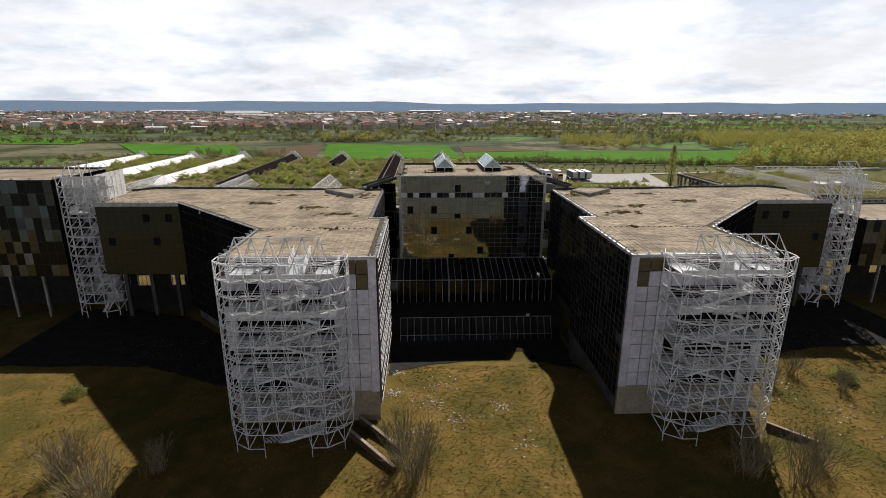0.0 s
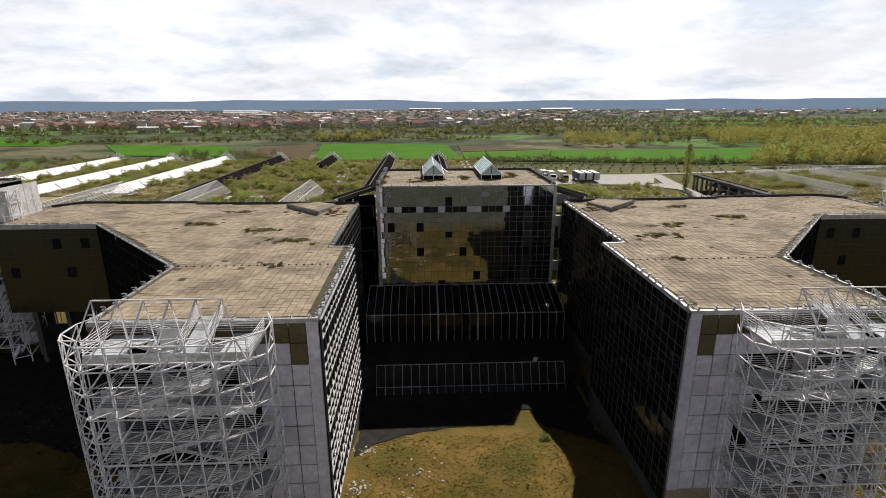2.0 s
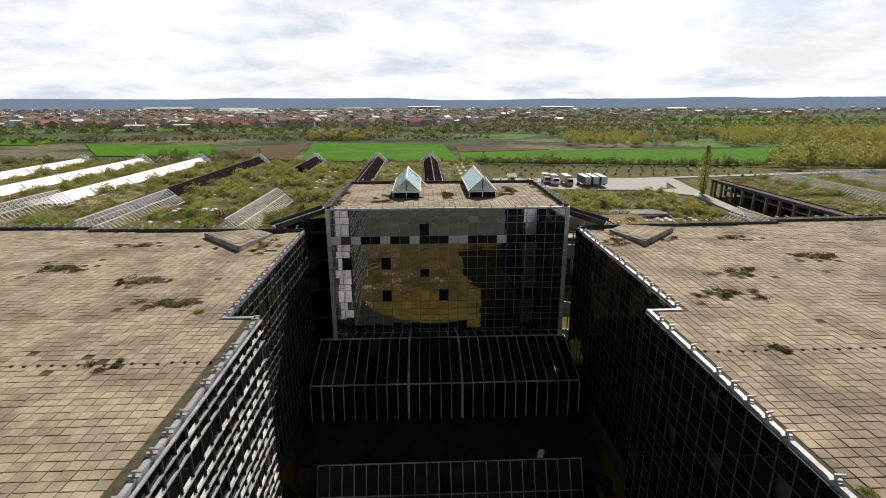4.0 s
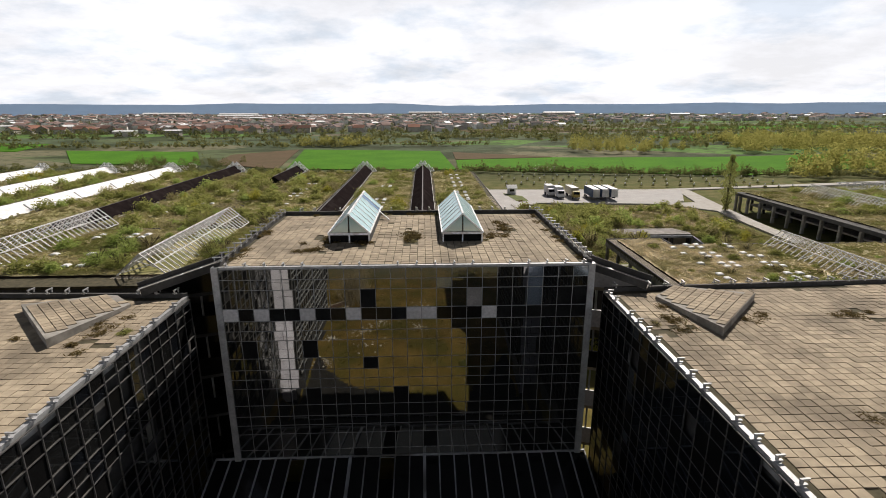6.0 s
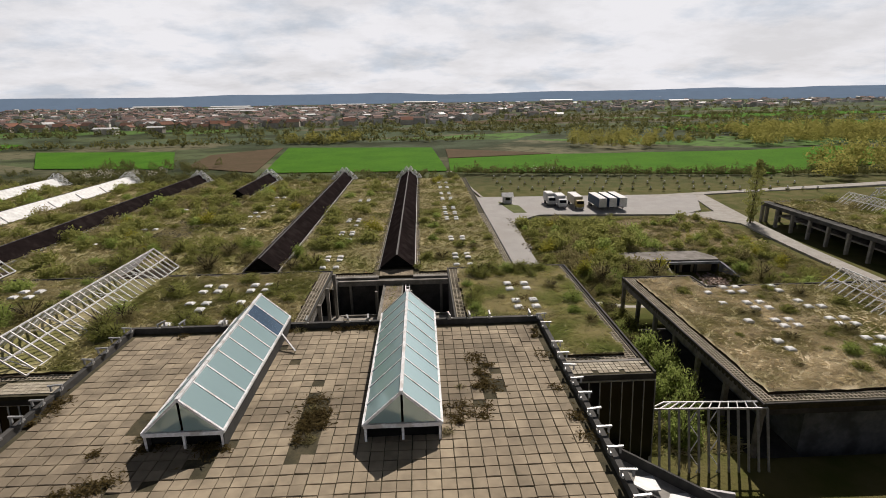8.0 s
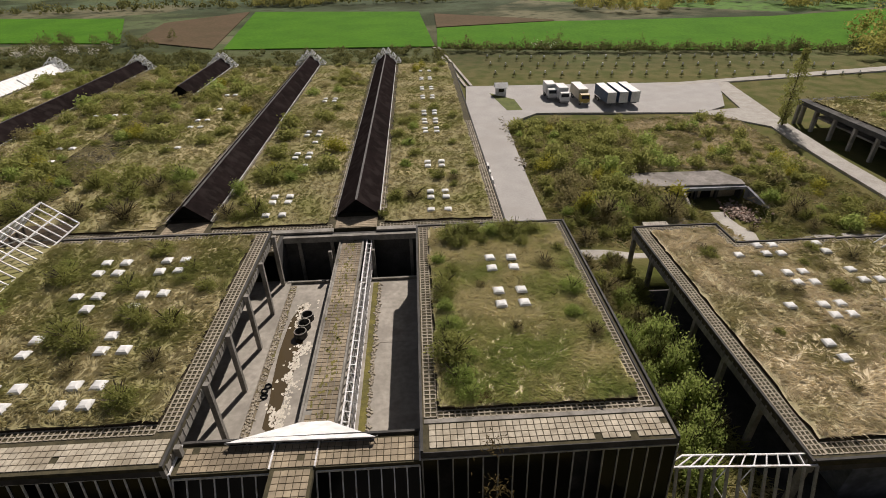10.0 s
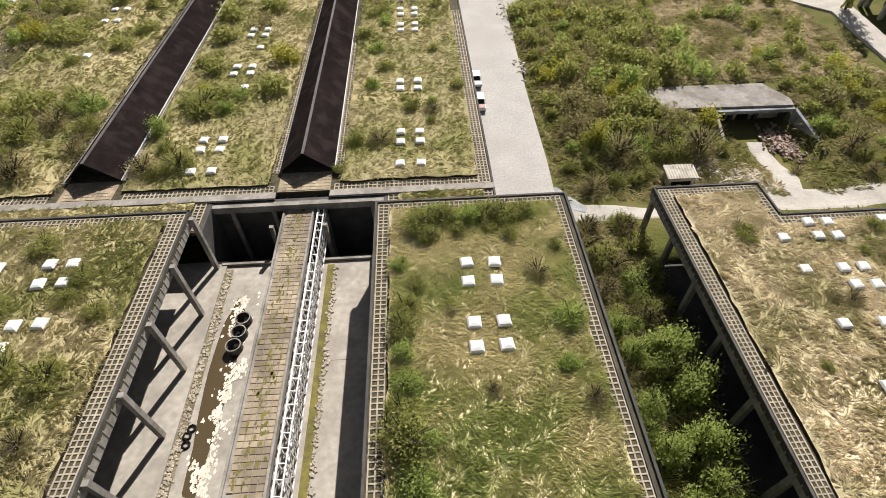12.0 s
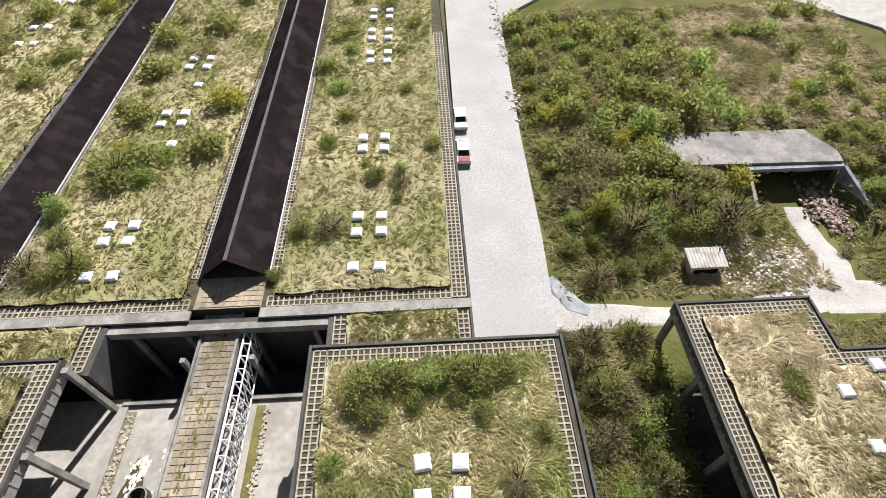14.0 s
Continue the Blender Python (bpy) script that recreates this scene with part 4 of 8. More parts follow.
build_link(-1)
build_link(1)


def build_hatch(s):
    """Wedge-shaped raised slab on the roof."""
    b = thing("roof_wedge", "raised wedge of roof slabs on dark upstands", "roof hatch", "roof wedges", at=(0, 0, ROOF))
    P = {k: Vector((AX + s * x, y, z)) for k, x, y, z in (("tip", 24.9, 79.9, 0.50), ("near", 19.4, 74.3, 0.55), ("in", 18.1, 80.4, 0.22), ("far", 20.4, 82.6, 0.18))}
    order = ["near", "tip", "far", "in"]
    if s < 0:
        order = order[::-1]
    top = [P[k] for k in order]
    mb = MB()
    n = len(top)
    mb.add(top + [Vector((p.x, p.y, 0.0)) for p in top], [tuple(range(n))] + [(i, n + i, n + (i + 1) % n, (i + 1) % n) for i in range(n)])
    part("upstand", mb, M_CONC, b)
    # slabs laid on the slope
    rng = random.Random(41)
    base = bevel_box(0.52, 0.52, 0.05, 0.012)
    ex = (P["tip"] - P["near"]).normalized()
    nz = (P["tip"] - P["near"]).cross(P["in"] - P["near"]).normalized()
    if nz.z < 0:
        nz = -nz
    ey = nz.cross(ex)
    poly = [((p - P["near"]).dot(ex), (p - P["near"]).dot(ey)) for p in top]
    lo = min(p[1] for p in poly)
    hi = max(p[1] for p in poly)
    mat4 = Matrix((ex, ey, nz)).transposed().to_4x4()
    j = lo + 0.3
    pm = mesh_of("paver", base, M_PAVER)
    while j < hi:
        i = -6.0
        while i < 9:
            if all(inside(poly, i + a, j + c) for a in (-.27, .27) for c in (-.27, .27)):
                o = P["near"] + ex * i + ey * j + nz * 0.005
                piece("paver", pm, b, Matrix.Translation(o) @ mat4 @ Euler((rng.gauss(0, .01), rng.gauss(0, .01), 0)).to_matrix().to_4x4())
            i += 0.56
        j += 0.56


build_hatch(-1)
build_hatch(1)


M_BLUEPANE = mirror_glass("clean_blue_pane", (0.55, 0.70, 0.85), (0.06, 0.10, 0.15), 0.5, 0.05)


def build_skylight(xc):
    rng = random.Random(51)
    b = thing("roof_skylight", "gabled skylight with pale green glass in white frames", "skylight", "skylights on the centre roof", at=(xc, 86.2, CROOF))
    L, hw, ez, az = 11.25, 1.62, 0.75, 2.25
    part("curb", MB().box(-hw, 0.02, -0.06, -hw + 0.14, L, ez).box(hw - 0.14, 0.02, -0.06, hw, L, ez).box(-hw + .14, L - 0.14, -0.06, hw - .14, L, ez), M_CONC_DARK, b)
    part("gable_sill", MB().box(-hw, -0.02, 0.62, hw, 0.12, 0.80), M_STEELWHITE, b)
    for x in (-hw + 0.08, 0, hw - 0.08):
        part("gable_post", MB().box(x - 0.05, 0.0, -0.06, x + 0.05, 0.1, 0.65), M_STEELWHITE, b)
    part("vent_void", MB().box(-hw + 0.1, 0.3, -0.05, hw - 0.1, 0.34, 0.62), M_BLACK, b)
    n = 8
    for k in range(n + 1):
        y = 0.05 + (L - 0.1) * k / n
        for s in (-1, 1):
            part("rafter", MB().bar((s * hw, y, ez), (0, y, az), 0.09, 0.10), M_STEELWHITE, b)
    part("ridge_bar", MB().bar((0, 0, az + 0.03), (0, L, az + 0.03), 0.14, 0.12), M_STEELWHITE, b)
    for s in (-1, 1):
        part("eaves_bar", MB().bar((s * hw, 0, ez), (s * hw, L, ez), 0.12, 0.12), M_STEELWHITE, b)
        for k in range(n):
            if s > 0 and k == n - 2 and xc < 0:
                m = M_BLUEPANE
            else:
                m = M_SKYGLASS
            ya, yb = 0.1 + (L - 0.1) * k / n, 0.0 + (L - 0.1) * (k + 1) / n
            q = [(s * (hw - 0.02), ya, ez + 0.04), (s * (hw - 0.02), yb, ez + 0.04), (0, yb, az + 0.04), (0, ya, az + 0.04)]
            part("pane", MB().slab(q if s > 0 else q[::-1], 0.02), m, b)
    for yy in (0.03, L - 0.03):
        g = [(-hw + .05, yy, ez + 0.08), (-0.05, yy, ez + 0.08), (-0.05, yy, az - 0.05)]
        part("gable_pane", MB().slab(g, 0.02), M_SKYGLASS, b)
        part("gable_pane", MB().slab([(-x, y, z) for x, y, z in g][::-1], 0.02), M_SKYGLASS, b)
    if xc < 0:
        part("loose_strut", MB().bar((hw, L - 2.2, 0.7), (hw + 1.0, L - 3.3, 0.1), 0.08, 0.08), M_STEELWHITE, b)


build_skylight(-4.6)
build_skylight(4.3)


M_PALEPLATE = mat("pale_blue_plate", (0.55, 0.58, 0.61), (0.44, 0.47, 0.50), 0.8, 0.6)


# ---- stair towers of white steel space frame ----
def build_tower(xl, yf, top, rows, steps=True, n=6, levels=5, wall=40.6, bold=1.0):
    """A double-layer tubular grid in front of open stairs: xl, yf the outer layer's left end and plane, top its upper row."""
    b = thing("stair_tower", "white tubular space-frame stair tower, rusting, railings bent", "stair tower", "fire stair towers")
    m, dz, R, R2 = 1.51, 1.55, 0.052 * bold, 0.040 * bold
    zb = top - dz * rows
    P = lambda i, k: Vector((xl + m * i, yf + (1.0 if i in (0, n) else 0.0), zb + dz * k))
    Q = lambda i, k: Vector((xl + m * (i - 0.5), yf + (2.3 if i in (0, n + 1) else 1.3), zb + dz * (k + 0.88)))
    mid = (n // 3, n - n // 3)

    def on(i, k):
        return k >= 0 or i < mid[0] or i >= mid[1]
    outer, inner, web = MB(), MB(), MB()
    for k in range(-1, rows + 1):
        for i in range(n + 1):
            if not (on(i, k) or on(i - 1, k)):
                continue
            if i < n and on(i, k):
                outer.tube(P(i, k), P(i + 1, k), R)
            if k < rows:
                outer.tube(P(i, k), P(i, k + 1), R2 * 0.8)
    for k in range(-1, rows):
        for i in range(n + 2):
            if k < 0 and not (on(i, k) or on(i - 1, k)):
                continue
            q = Q(i, k)
            if i < n + 1 and (k >= 0 or on(i, k)):
                inner.tube(q, Q(i + 1, k), R2)
            if k < rows - 1:
                inner.tube(q, Q(i, k + 1), R2)
            for a, c in ((-1, 0), (0, 0), (-1, 1), (0, 1)):
                if 0 <= i + a <= n and k + c <= rows and (k + c >= 0 or on(min(n - 1, i + a), k + c)):
                    web.tube(q, P(i + a, k + c), R2 * 1.15)
    fr = part("front_frame", outer, M_STEELWHITE, b)
    part("inner_grid", inner, M_STEELWHITE, fr)
    part("web_bracing", web, M_STEELWHITE, fr)
    # feet
    ft = MB()
    for i in (0, mid[0], mid[1], n):
        ft.tube(P(i, -1), (P(i, -1).x, P(i, -1).y, -0.4), R)
    part("foot_frame", ft, M_STEELWHITE, b)
    # leaning crest over the top row
    cap = MB()
    C = lambda i: Vector((xl + m * i, yf + 2.1, top + 2.0))
    for i in range(1, n):
        if i < n - 1:
            cap.tube(C(i), C(i + 1), R)
        cap.tube(C(i), Q(i, rows - 1), R2)
        cap.tube(C(i), Q(i + 1, rows - 1), R2)
        if i < n - 1:
            cap.tube(C(i), P(i + 1, rows), R2)
        cap.tube(C(i), P(i, rows), R2)
    part("crest_frame", cap, M_STEELWHITE, b)
    # flank frames back to the wall
    for i, sx in ((0, -1), (n + 1, 1)):
        sd = MB()
        for k in range(0, rows):
            q = Q(i, k)
            y1, y2 = q.y + 1.45, min(wall - 0.1, q.y + 2.9)
            sd.tube(q, (q.x, y1, q.z), R)
            sd.tube((q.x, y1, q.z), (q.x - sx * 0.7, y2, q.z), R2)
            if k < rows - 1:
                sd.tube((q.x, y1, q.z), (q.x, y1, q.z + dz), R)
                sd.tube(q, (q.x, y1, q.z + dz), R2)
                sd.tube((q.x, y1, q.z), (q.x - sx * 0.7, y2, q.z + dz), R2)
        part("side_frame", sd, M_STEELWHITE, b)
    # landings, flights and railings
    xm0, xm1, ya, yb = xl + 0.3, xl + m * n - 0.3, yf + 2.2, wall - 0.15
    st = (top - 1.2) / levels
    for k in range(1, levels + 1):
        z = st * k - 0.6
        for xa, xb in ((xm0, xm0 + 2.0), (xm1 - 2.0, xm1)):
            part("landing", MB().box(xa, ya, z - 0.12, xb, yb, z), M_PALEPLATE, b)
        if k >= levels - 1:
            part("panel_band", MB().box(xm0, ya - 0.06, z - 0.10, xm1, ya, z + 0.28), M_WHITE, b, "white sheet edge band")
            part("panel_band", MB().box(xm0 + 4.2, ya + 0.9, z + 0.0, xm0 + 5.6, ya + 0.95, z + 1.5), M_WHITE, b, "white sheet edge band")
        rail = MB()
        for q in range(6):
            h = 0.25 + 0.17 * q
            for y in (ya - 0.02, yb - 0.1):
                rail.bar((xm0, y, z + h), (xm1 if y > ya else xm0 + 2.6, y, z + h), 0.035, 0.035)
            rail.bar((xm0, ya, z + h), (xm0, yb, z + h), 0.035, 0.035)
            rail.bar((xm1, ya, z + h), (xm1, yb, z + h), 0.035, 0.035)
            rail.bar((xm1 - 2.6, ya - 0.02, z + h), (xm1, ya - 0.02, z + h), 0.035, 0.035)
        part("railing", rail, M_STEELWHITE, b)
        nst = 18
        for half, (xa, xb, y2) in enumerate(((xm0 + 2.0, xm1 - 2.0, ya + 0.05), (xm1 - 2.0, xm0 + 2.0, ya + 1.7))):
            za = z - st + half * st / 2
            fl, bars = MB(), []
            for yy in (y2, y2 + 1.4):
                fl.bar((xa, yy, za + 0.05), (xb, yy, za + st / 2 + 0.05), 0.06, 0.28)
            for yy in (y2,) if half == 0 else (y2 + 1.4,):
                for q in range(6 if steps else 2):
                    h = 0.25 + 0.15 * q
                    bars.append(MB().bar((xa, yy, za + h + 0.1), (xb, yy, za + st / 2 + h + 0.1), 0.035, 0.035))
            flight = part("stair_flight", fl, M_STEELWHITE, b)
            for hb in bars:
                part("handrail", hb, M_STEELWHITE, flight)
            run = abs(xb - xa) * 2 / nst
            sme = mesh_of("step", MB().box(-run / 2, 0, 0, run / 2, 1.34, 0.06), M_PALEPLATE)
            for i in range(nst // 2 if steps else 0):
                f0 = (i + 0.5) / (nst / 2)
                piece("step", sme, flight, Matrix.Translation((xa + (xb - xa) * f0, y2 + 0.03, za + st / 2 * f0 + 0.1)))
    if steps:
        # short ramp from the top landing to the roof
        z0, xc = st * levels - 0.6, xl + 0.62 * m * n
        y0, y1, z1 = ya + 0.5, wall + 0.6, ROOF + 0.15
        ramp = part("roof_ramp", MB().slab([(xc - 0.7, y0, z0), (xc + 0.7, y0, z0), (xc + 0.7, y1, z1), (xc - 0.7, y1, z1)], 0.08), M_PALEPLATE, b, "pale blue-grey ramp plate")
        for sx in (-0.78, 0.78):
            for q in range(6):
                h = 0.18 + 0.17 * q
                part("ramp_bar", MB().bar((xc + sx, y0, z0 + h), (xc + sx, y1, z1 + h), 0.04, 0.04), M_STEELWHITE, ramp)
        for k in range(3):
            z = z0 - 0.35 - 3.68 * k
            part("panel_band", MB().box(xm0, ya - 0.14, z, xm1, ya - 0.08, z + 0.36 - 0.1 * k), M_WHITE, b, "white sheet edge band")
    return b


build_tower(-27.3, 35.0, 19.6, 11, n=7)
build_tower(15.5, 35.0, 19.6, 11, n=7)
build_tower(-64.2, 70.3, 22.6, 13, steps=False, n=4, wall=76.3, bold=1.5)
build_tower(57.0, 70.3, 22.6, 13, steps=False, n=4, wall=76.3, bold=1.5)


def build_outer(s):
    """The next block along, seen past the rear stair tower."""
    rng = random.Random(71)
    b = thing("office_building", "outer block on columns with torn dark blue glazing", "building", "front office blocks")
    top, xf, y0, y1 = (22.1, 63.9, 70.7, 84.6) if s < 0 else (14.9, 66.0, 72.0, 86.0)
    u = [(xf, y0), (xf, y1), (150.0, y1 + 1.0), (150.0, y0)]
    plan = [(AX + s * a, y) for a, y in u]
    part("roof_slab", MB().prism(plan, top - 0.5, top), M_PAVER, b)
    # solid core, blackened to paint the dark inside of the block
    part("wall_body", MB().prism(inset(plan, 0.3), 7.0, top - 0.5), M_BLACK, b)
    rim(b, plan, top, rng, skip=(1, 2))
    o = (AX - xf - 40.0, y0 - 0.05, 7.0) if s < 0 else (AX + xf, y0 - 0.05, 7.0)

    def torn(r, c):
        q = rng.random()
        return M_GLASS_B if q < 0.36 else M_GLASS_D if q < 0.86 else M_TORN if q < 0.985 else M_CURT
    n = 4 if s < 0 else 2
    curtain_wall(b, o, (1, 0, 0), 40.0, ((top - 7.1) / (2 * n),) * (2 * n), 32, (0, -1, 0), torn, M_FAINT, rng, bar=0.04, proud=0.02, tilt=0.004, rows_as_pieces=2)
    for k in range(8):
        x = AX + s * (xf + 4.5 + 5 * k)
        part("column", MB().box(x - 0.16, y0 + 0.3, -0.6, x + 0.16, y0 + 0.65, 7.0), M_CONC, b)
    xa, xb = sorted((AX + s * xf, AX + s * 150))
    wall = MB().box(xa, 76.5, -0.6, xb, 76.8, 4.1).box(xa, 76.5, 5.6, xb, 76.8, 7.0)
    edges = [xa + 1.7 + 5 * k for k in range(8)]
    for p, q in zip([xa] + [e + 1.6 for e in edges], edges + [xb]):
        wall.box(p, 76.5, 4.1, q, 76.8, 5.6)
    # blackened to paint the shade under the block
    part("rear_wall", wall, M_FOREDARK, b)


M_TORN = mirror_glass("torn_blue_film", (0.60, 0.70, 0.82), (0.024, 0.032, 0.044), 0.22, 0.15)
build_outer(-1)
build_outer(1)
for s in (-1, 1):
    xc = AX + s * 61.1
    cw = thing("stair_core", "lilac panelled core wall behind the rear stair tower", "wall", "stair cores")
    pm = mesh_of("panel", bevel_panel(1.4, 1.7), M_PANEL)
    part("core_wall", MB().box(xc - 3.0, 76.32, -0.6, xc + 3.0, 76.6, 18.4), M_CONC_DARK, cw)
    for r in range(10):
        for k in range(4):
            if (r * 3 + k * 5) % 7 > 1:
                piece("panel", pm, cw, Matrix.Translation((xc - 2.1 + 1.4 * k, 76.26, 1.2 + 1.75 * r)))
ws = thing("wind_screen", "white ribbed sheet screen behind the stair tower's head", "panel screen")
for k in range(9):
    part("sheet", MB().box(-64.3 + k * 0.72, 72.9, 18.1, -63.66 + k * 0.72, 72.96, 22.3), M_WHITE, ws)
for z in (18.1, 22.3):
    part("rail", MB().box(-64.4, 72.97, z - 0.06, -57.8, 73.05, z + 0.06), M_GREY_MUL, ws)
for x in (-64.0, -61.0, -58.2):
    part("post", MB().box(x - 0.06, 73.06, -0.5, x + 0.06, 73.18, 22.3), M_GREY_MUL, ws)
xw = AX - 58.2
wb = thing("wind_screen", "white sheet screen on the stair tower's flank", "panel screen")
for k in range(6):
    part("sheet", MB().box(xw + 0.1, 71.9 + k * 1.28, 17.9, xw + 0.16, 73.1 + k * 1.28, 22.7), M_WHITE, wb)

# forecourt clutter: broken ramp walls and pale rubble
for runs in ((((-16.6, 38.0), (-11.7, 32.5)), ((-15.8, 40.3), (-11.2, 35.2))), (((27.4, 37.5), (30.9, 34.5)),)):
    r = thing("ramp_wall", "low rusty ramp parapets in the grass", "wall", "ramp walls")
    for p, q in runs:
        d = (Vector(q) - Vector(p)).normalized()
        part("wall_run", MB().bar((*p, 0.45), (*q, 0.15), 0.22, 0.95), M_RUST, r)
        part("wall_cap", MB().bar((*p, 0.95), (*q, 0.65), 0.30, 0.07), M_BEIGE, r, "pale worn coping")
rng = random.Random(77)
rub = MB()
for cx, cy, rad, n in ((-8.5, 44, 2.2, 60), (-5.5, 40.5, 2.0, 50), (0, 43, 1.8, 45), (-9.5, 38, 1.6, 40), (-6, 48, 2.4, 30), (1.5, 36, 2.5, 35), (34, 46, 3, 40), (-12.4, 46, 1.0, 60), (-12.2, 52, 1.0, 60), (38, 40, 3, 40)):
    for _ in range(n):
        x, y = rng.gauss(cx, rad * 0.5), rng.gauss(cy, rad * 0.5)
        s = rng.uniform(0.03, 0.15)
        z = ground_z(x, y)
        b0 = bevel_box(s * 2, s * rng.uniform(1, 2), s * 0.9, s * 0.3)
        m = Matrix.Translation((x, y, z - 0.03)) @ Euler((rng.gauss(0, .3), rng.gauss(0, .3), rng.uniform(0, 6.28))).to_matrix().to_4x4()
        rub.add([m @ Vector(v) for v in b0.v], b0.f)
solid("rubble", rub, mat("pale_rubble", (0.52, 0.48, 0.42), (0.38, 0.34, 0.28), 2.0, 0.95, random=0.3, island=True), "scattered pale rubble in the forecourt grass", "rubble", kind="stuff")

# ---- rear halls with planted roofs ----
M_TURF = mat("roof_turf", (0.37, 0.33, 0.185), (0.235, 0.225, 0.09), 0.16, 1.0, bump=0.12, bump_scale=3.0, fine=9, stain=(0.46, 0.39, 0.23), stain_scale=0.10, stain_amt=0.7, spec=0.05)
M_TURFDRY = mat("straw_turf", (0.52, 0.455, 0.30), (0.37, 0.33, 0.18), 0.16, 1.0, bump=0.12, bump_scale=3.0, fine=9, stain=(0.68, 0.58, 0.42), stain_scale=0.09, stain_amt=0.8, spec=0.05)
M_FLOOR = mat("court_floor", (0.41, 0.375, 0.33), (0.33, 0.305, 0.265), 0.3, 0.95, bump=0.01, stain=(0.22, 0.20, 0.175), stain_scale=0.35, stain_amt=0.6)
M_BLUEG = mat("grey_blue_wall", (0.27, 0.285, 0.31), (0.19, 0.20, 0.22), 0.4, 0.85, stain=(0.07, 0.075, 0.08), stain_scale=0.4)
M_MOSS = mat("yellow_moss", (0.20, 0.175, 0.05), (0.12, 0.11, 0.04), 1.2, 1.0, bump=0.05)
HALL, REAR, RIGHT = 10.0, 7.1, 5.8


def planted(parent, x0, x1, y0, y1, z, edge=(1.5, 1.5, 1.5, 1.5), rise=0.28, m=None):
    """Soil bed set in from the roof's edges (left, right, front, back), with a ragged raised lip."""
    l, r, f, k = edge
    nx, ny = max(2, int((x1 - x0) / 1.2)), max(2, int((y1 - y0) / 1.2))
    mb = MB()
    xs = [x0 + l + (x1 - x0 - l - r) * i / nx for i in range(nx + 1)]
    ys = [y0 + f + (y1 - y0 - f - k) * j / ny for j in range(ny + 1)]
    for j, y in enumerate(ys):
        for i, x in enumerate(xs):
            e = i in (0, nx) or j in (0, ny)
            jit = 0.14 if e else 0.0
            mb.v.append((x + random.uniform(-jit, jit), y + random.uniform(-jit, jit), z + rise + (0.0 if e else 0.10 + 0.18 * noise.noise(Vector((x * .3, y * .3, z))))))
    for j in range(ny):
        for i in range(nx):
            a = j * (nx + 1) + i
            mb.f.append((a, a + 1, a + nx + 2, a + nx + 1))
    part("soil_bed", mb, m or M_TURF, parent)
    lip = MB()
    ring = [i for i in range(nx + 1)] + [j * (nx + 1) + nx for j in range(1, ny + 1)] + [ny * (nx + 1) + i for i in range(nx - 1, -1, -1)] + [j * (nx + 1) for j in range(ny - 1, 0, -1)]
    n = len(ring)
    lip.v = [mb.v[i] for i in ring] + [(mb.v[i][0], mb.v[i][1], z - 0.05) for i in ring]
    lip.f = [(i, n + i, n + (i + 1) % n, (i + 1) % n) for i in range(n)]
    part("soil_lip", lip, M_SOIL, parent)


def edge_coping(parent, runs, z, h=0.18, w=0.20, m=None):
    for (a, b) in runs:
        part("coping", MB().bar((*a, z + h / 2), (*b, z + h / 2), w, h), m or M_CONC_DARK, parent)


M_SLABP = mat("pale_paving_slab", (0.53, 0.475, 0.38), (0.42, 0.37, 0.29), 0.5, 0.95, bump=0.008, random=0.12, stain=(0.26, 0.22, 0.16), stain_scale=0.5, stain_amt=0.5)
M_SLABPJ = mat("pale_paving_field", (0.53, 0.475, 0.38), (0.42, 0.37, 0.29), 0.5, 0.95, bump=0.008, random=0.12, island=True, stain=(0.26, 0.22, 0.16), stain_scale=0.5, stain_amt=0.5)


def tile_rows(parent, x0, x1, y0, y1, z, rng, cap=170, m_one=M_PAVER, m_field=M_PAVER_J):
    """Paving slabs laid in rows."""
    s = 0.5
    me = mesh_of("paving_slab", bevel_box(s - 0.05, s - 0.05, 0.06, 0.012), m_one)
    rest, base, k = MB(), bevel_box(s - 0.05, s - 0.05, 0.06, 0.012), 0
    j = y0 + s / 2
    while j < y1 - s / 3:
        i = x1 - s / 2
        while i > x0 + s / 3:
            if rng.random() > 0.01:
                m = Matrix.Translation((i, j, z)) @ Euler((rng.gauss(0, .012), rng.gauss(0, .012), rng.gauss(0, .01))).to_matrix().to_4x4()
                k += 1
                if k <= cap:
                    piece("paving_slab", me, parent, m)
                else:
                    rest.add([m @ Vector(v) for v in base.v], base.f)
            i -= s
        j += s
    if rest.f:
        tagged(part("paving_field", rest, m_field, parent), kind="stuff")


def mullion_front(parent, x0, x1, y, z0, z1, step, lean=0.0, glass=M_GLASS_D, m=None):
    n = round((x1 - x0) / step)
    w = (x1 - x0) / n
    post = mesh_of("mullion", MB().bar((0, y, z1), (0, y - lean, z0), 0.09, 0.12), m or M_STEELWHITE)
    pane = mesh_of("pane", MB().slab([(0.05, y - lean + 0.03, z0), (w - 0.05, y - lean + 0.03, z0), (w - 0.05, y + 0.03, z1), (0.05, y + 0.03, z1)], 0.02), glass)
    rr = random.Random(int(x0 * 10) + 5)
    for i in range(n + 1):
        piece("mullion", post, parent, Matrix.Translation((x0 + i * w, 0, 0)))
        if i < n and rr.random() > 0.15:
            piece("pane", pane, parent, Matrix.Translation((x0 + i * w, 0, 0)))
    part("head_rail", MB().bar((x0, y - 0.02, z1), (x1, y - 0.02, z1), 0.12, 0.14), m or M_STEELWHITE, parent)


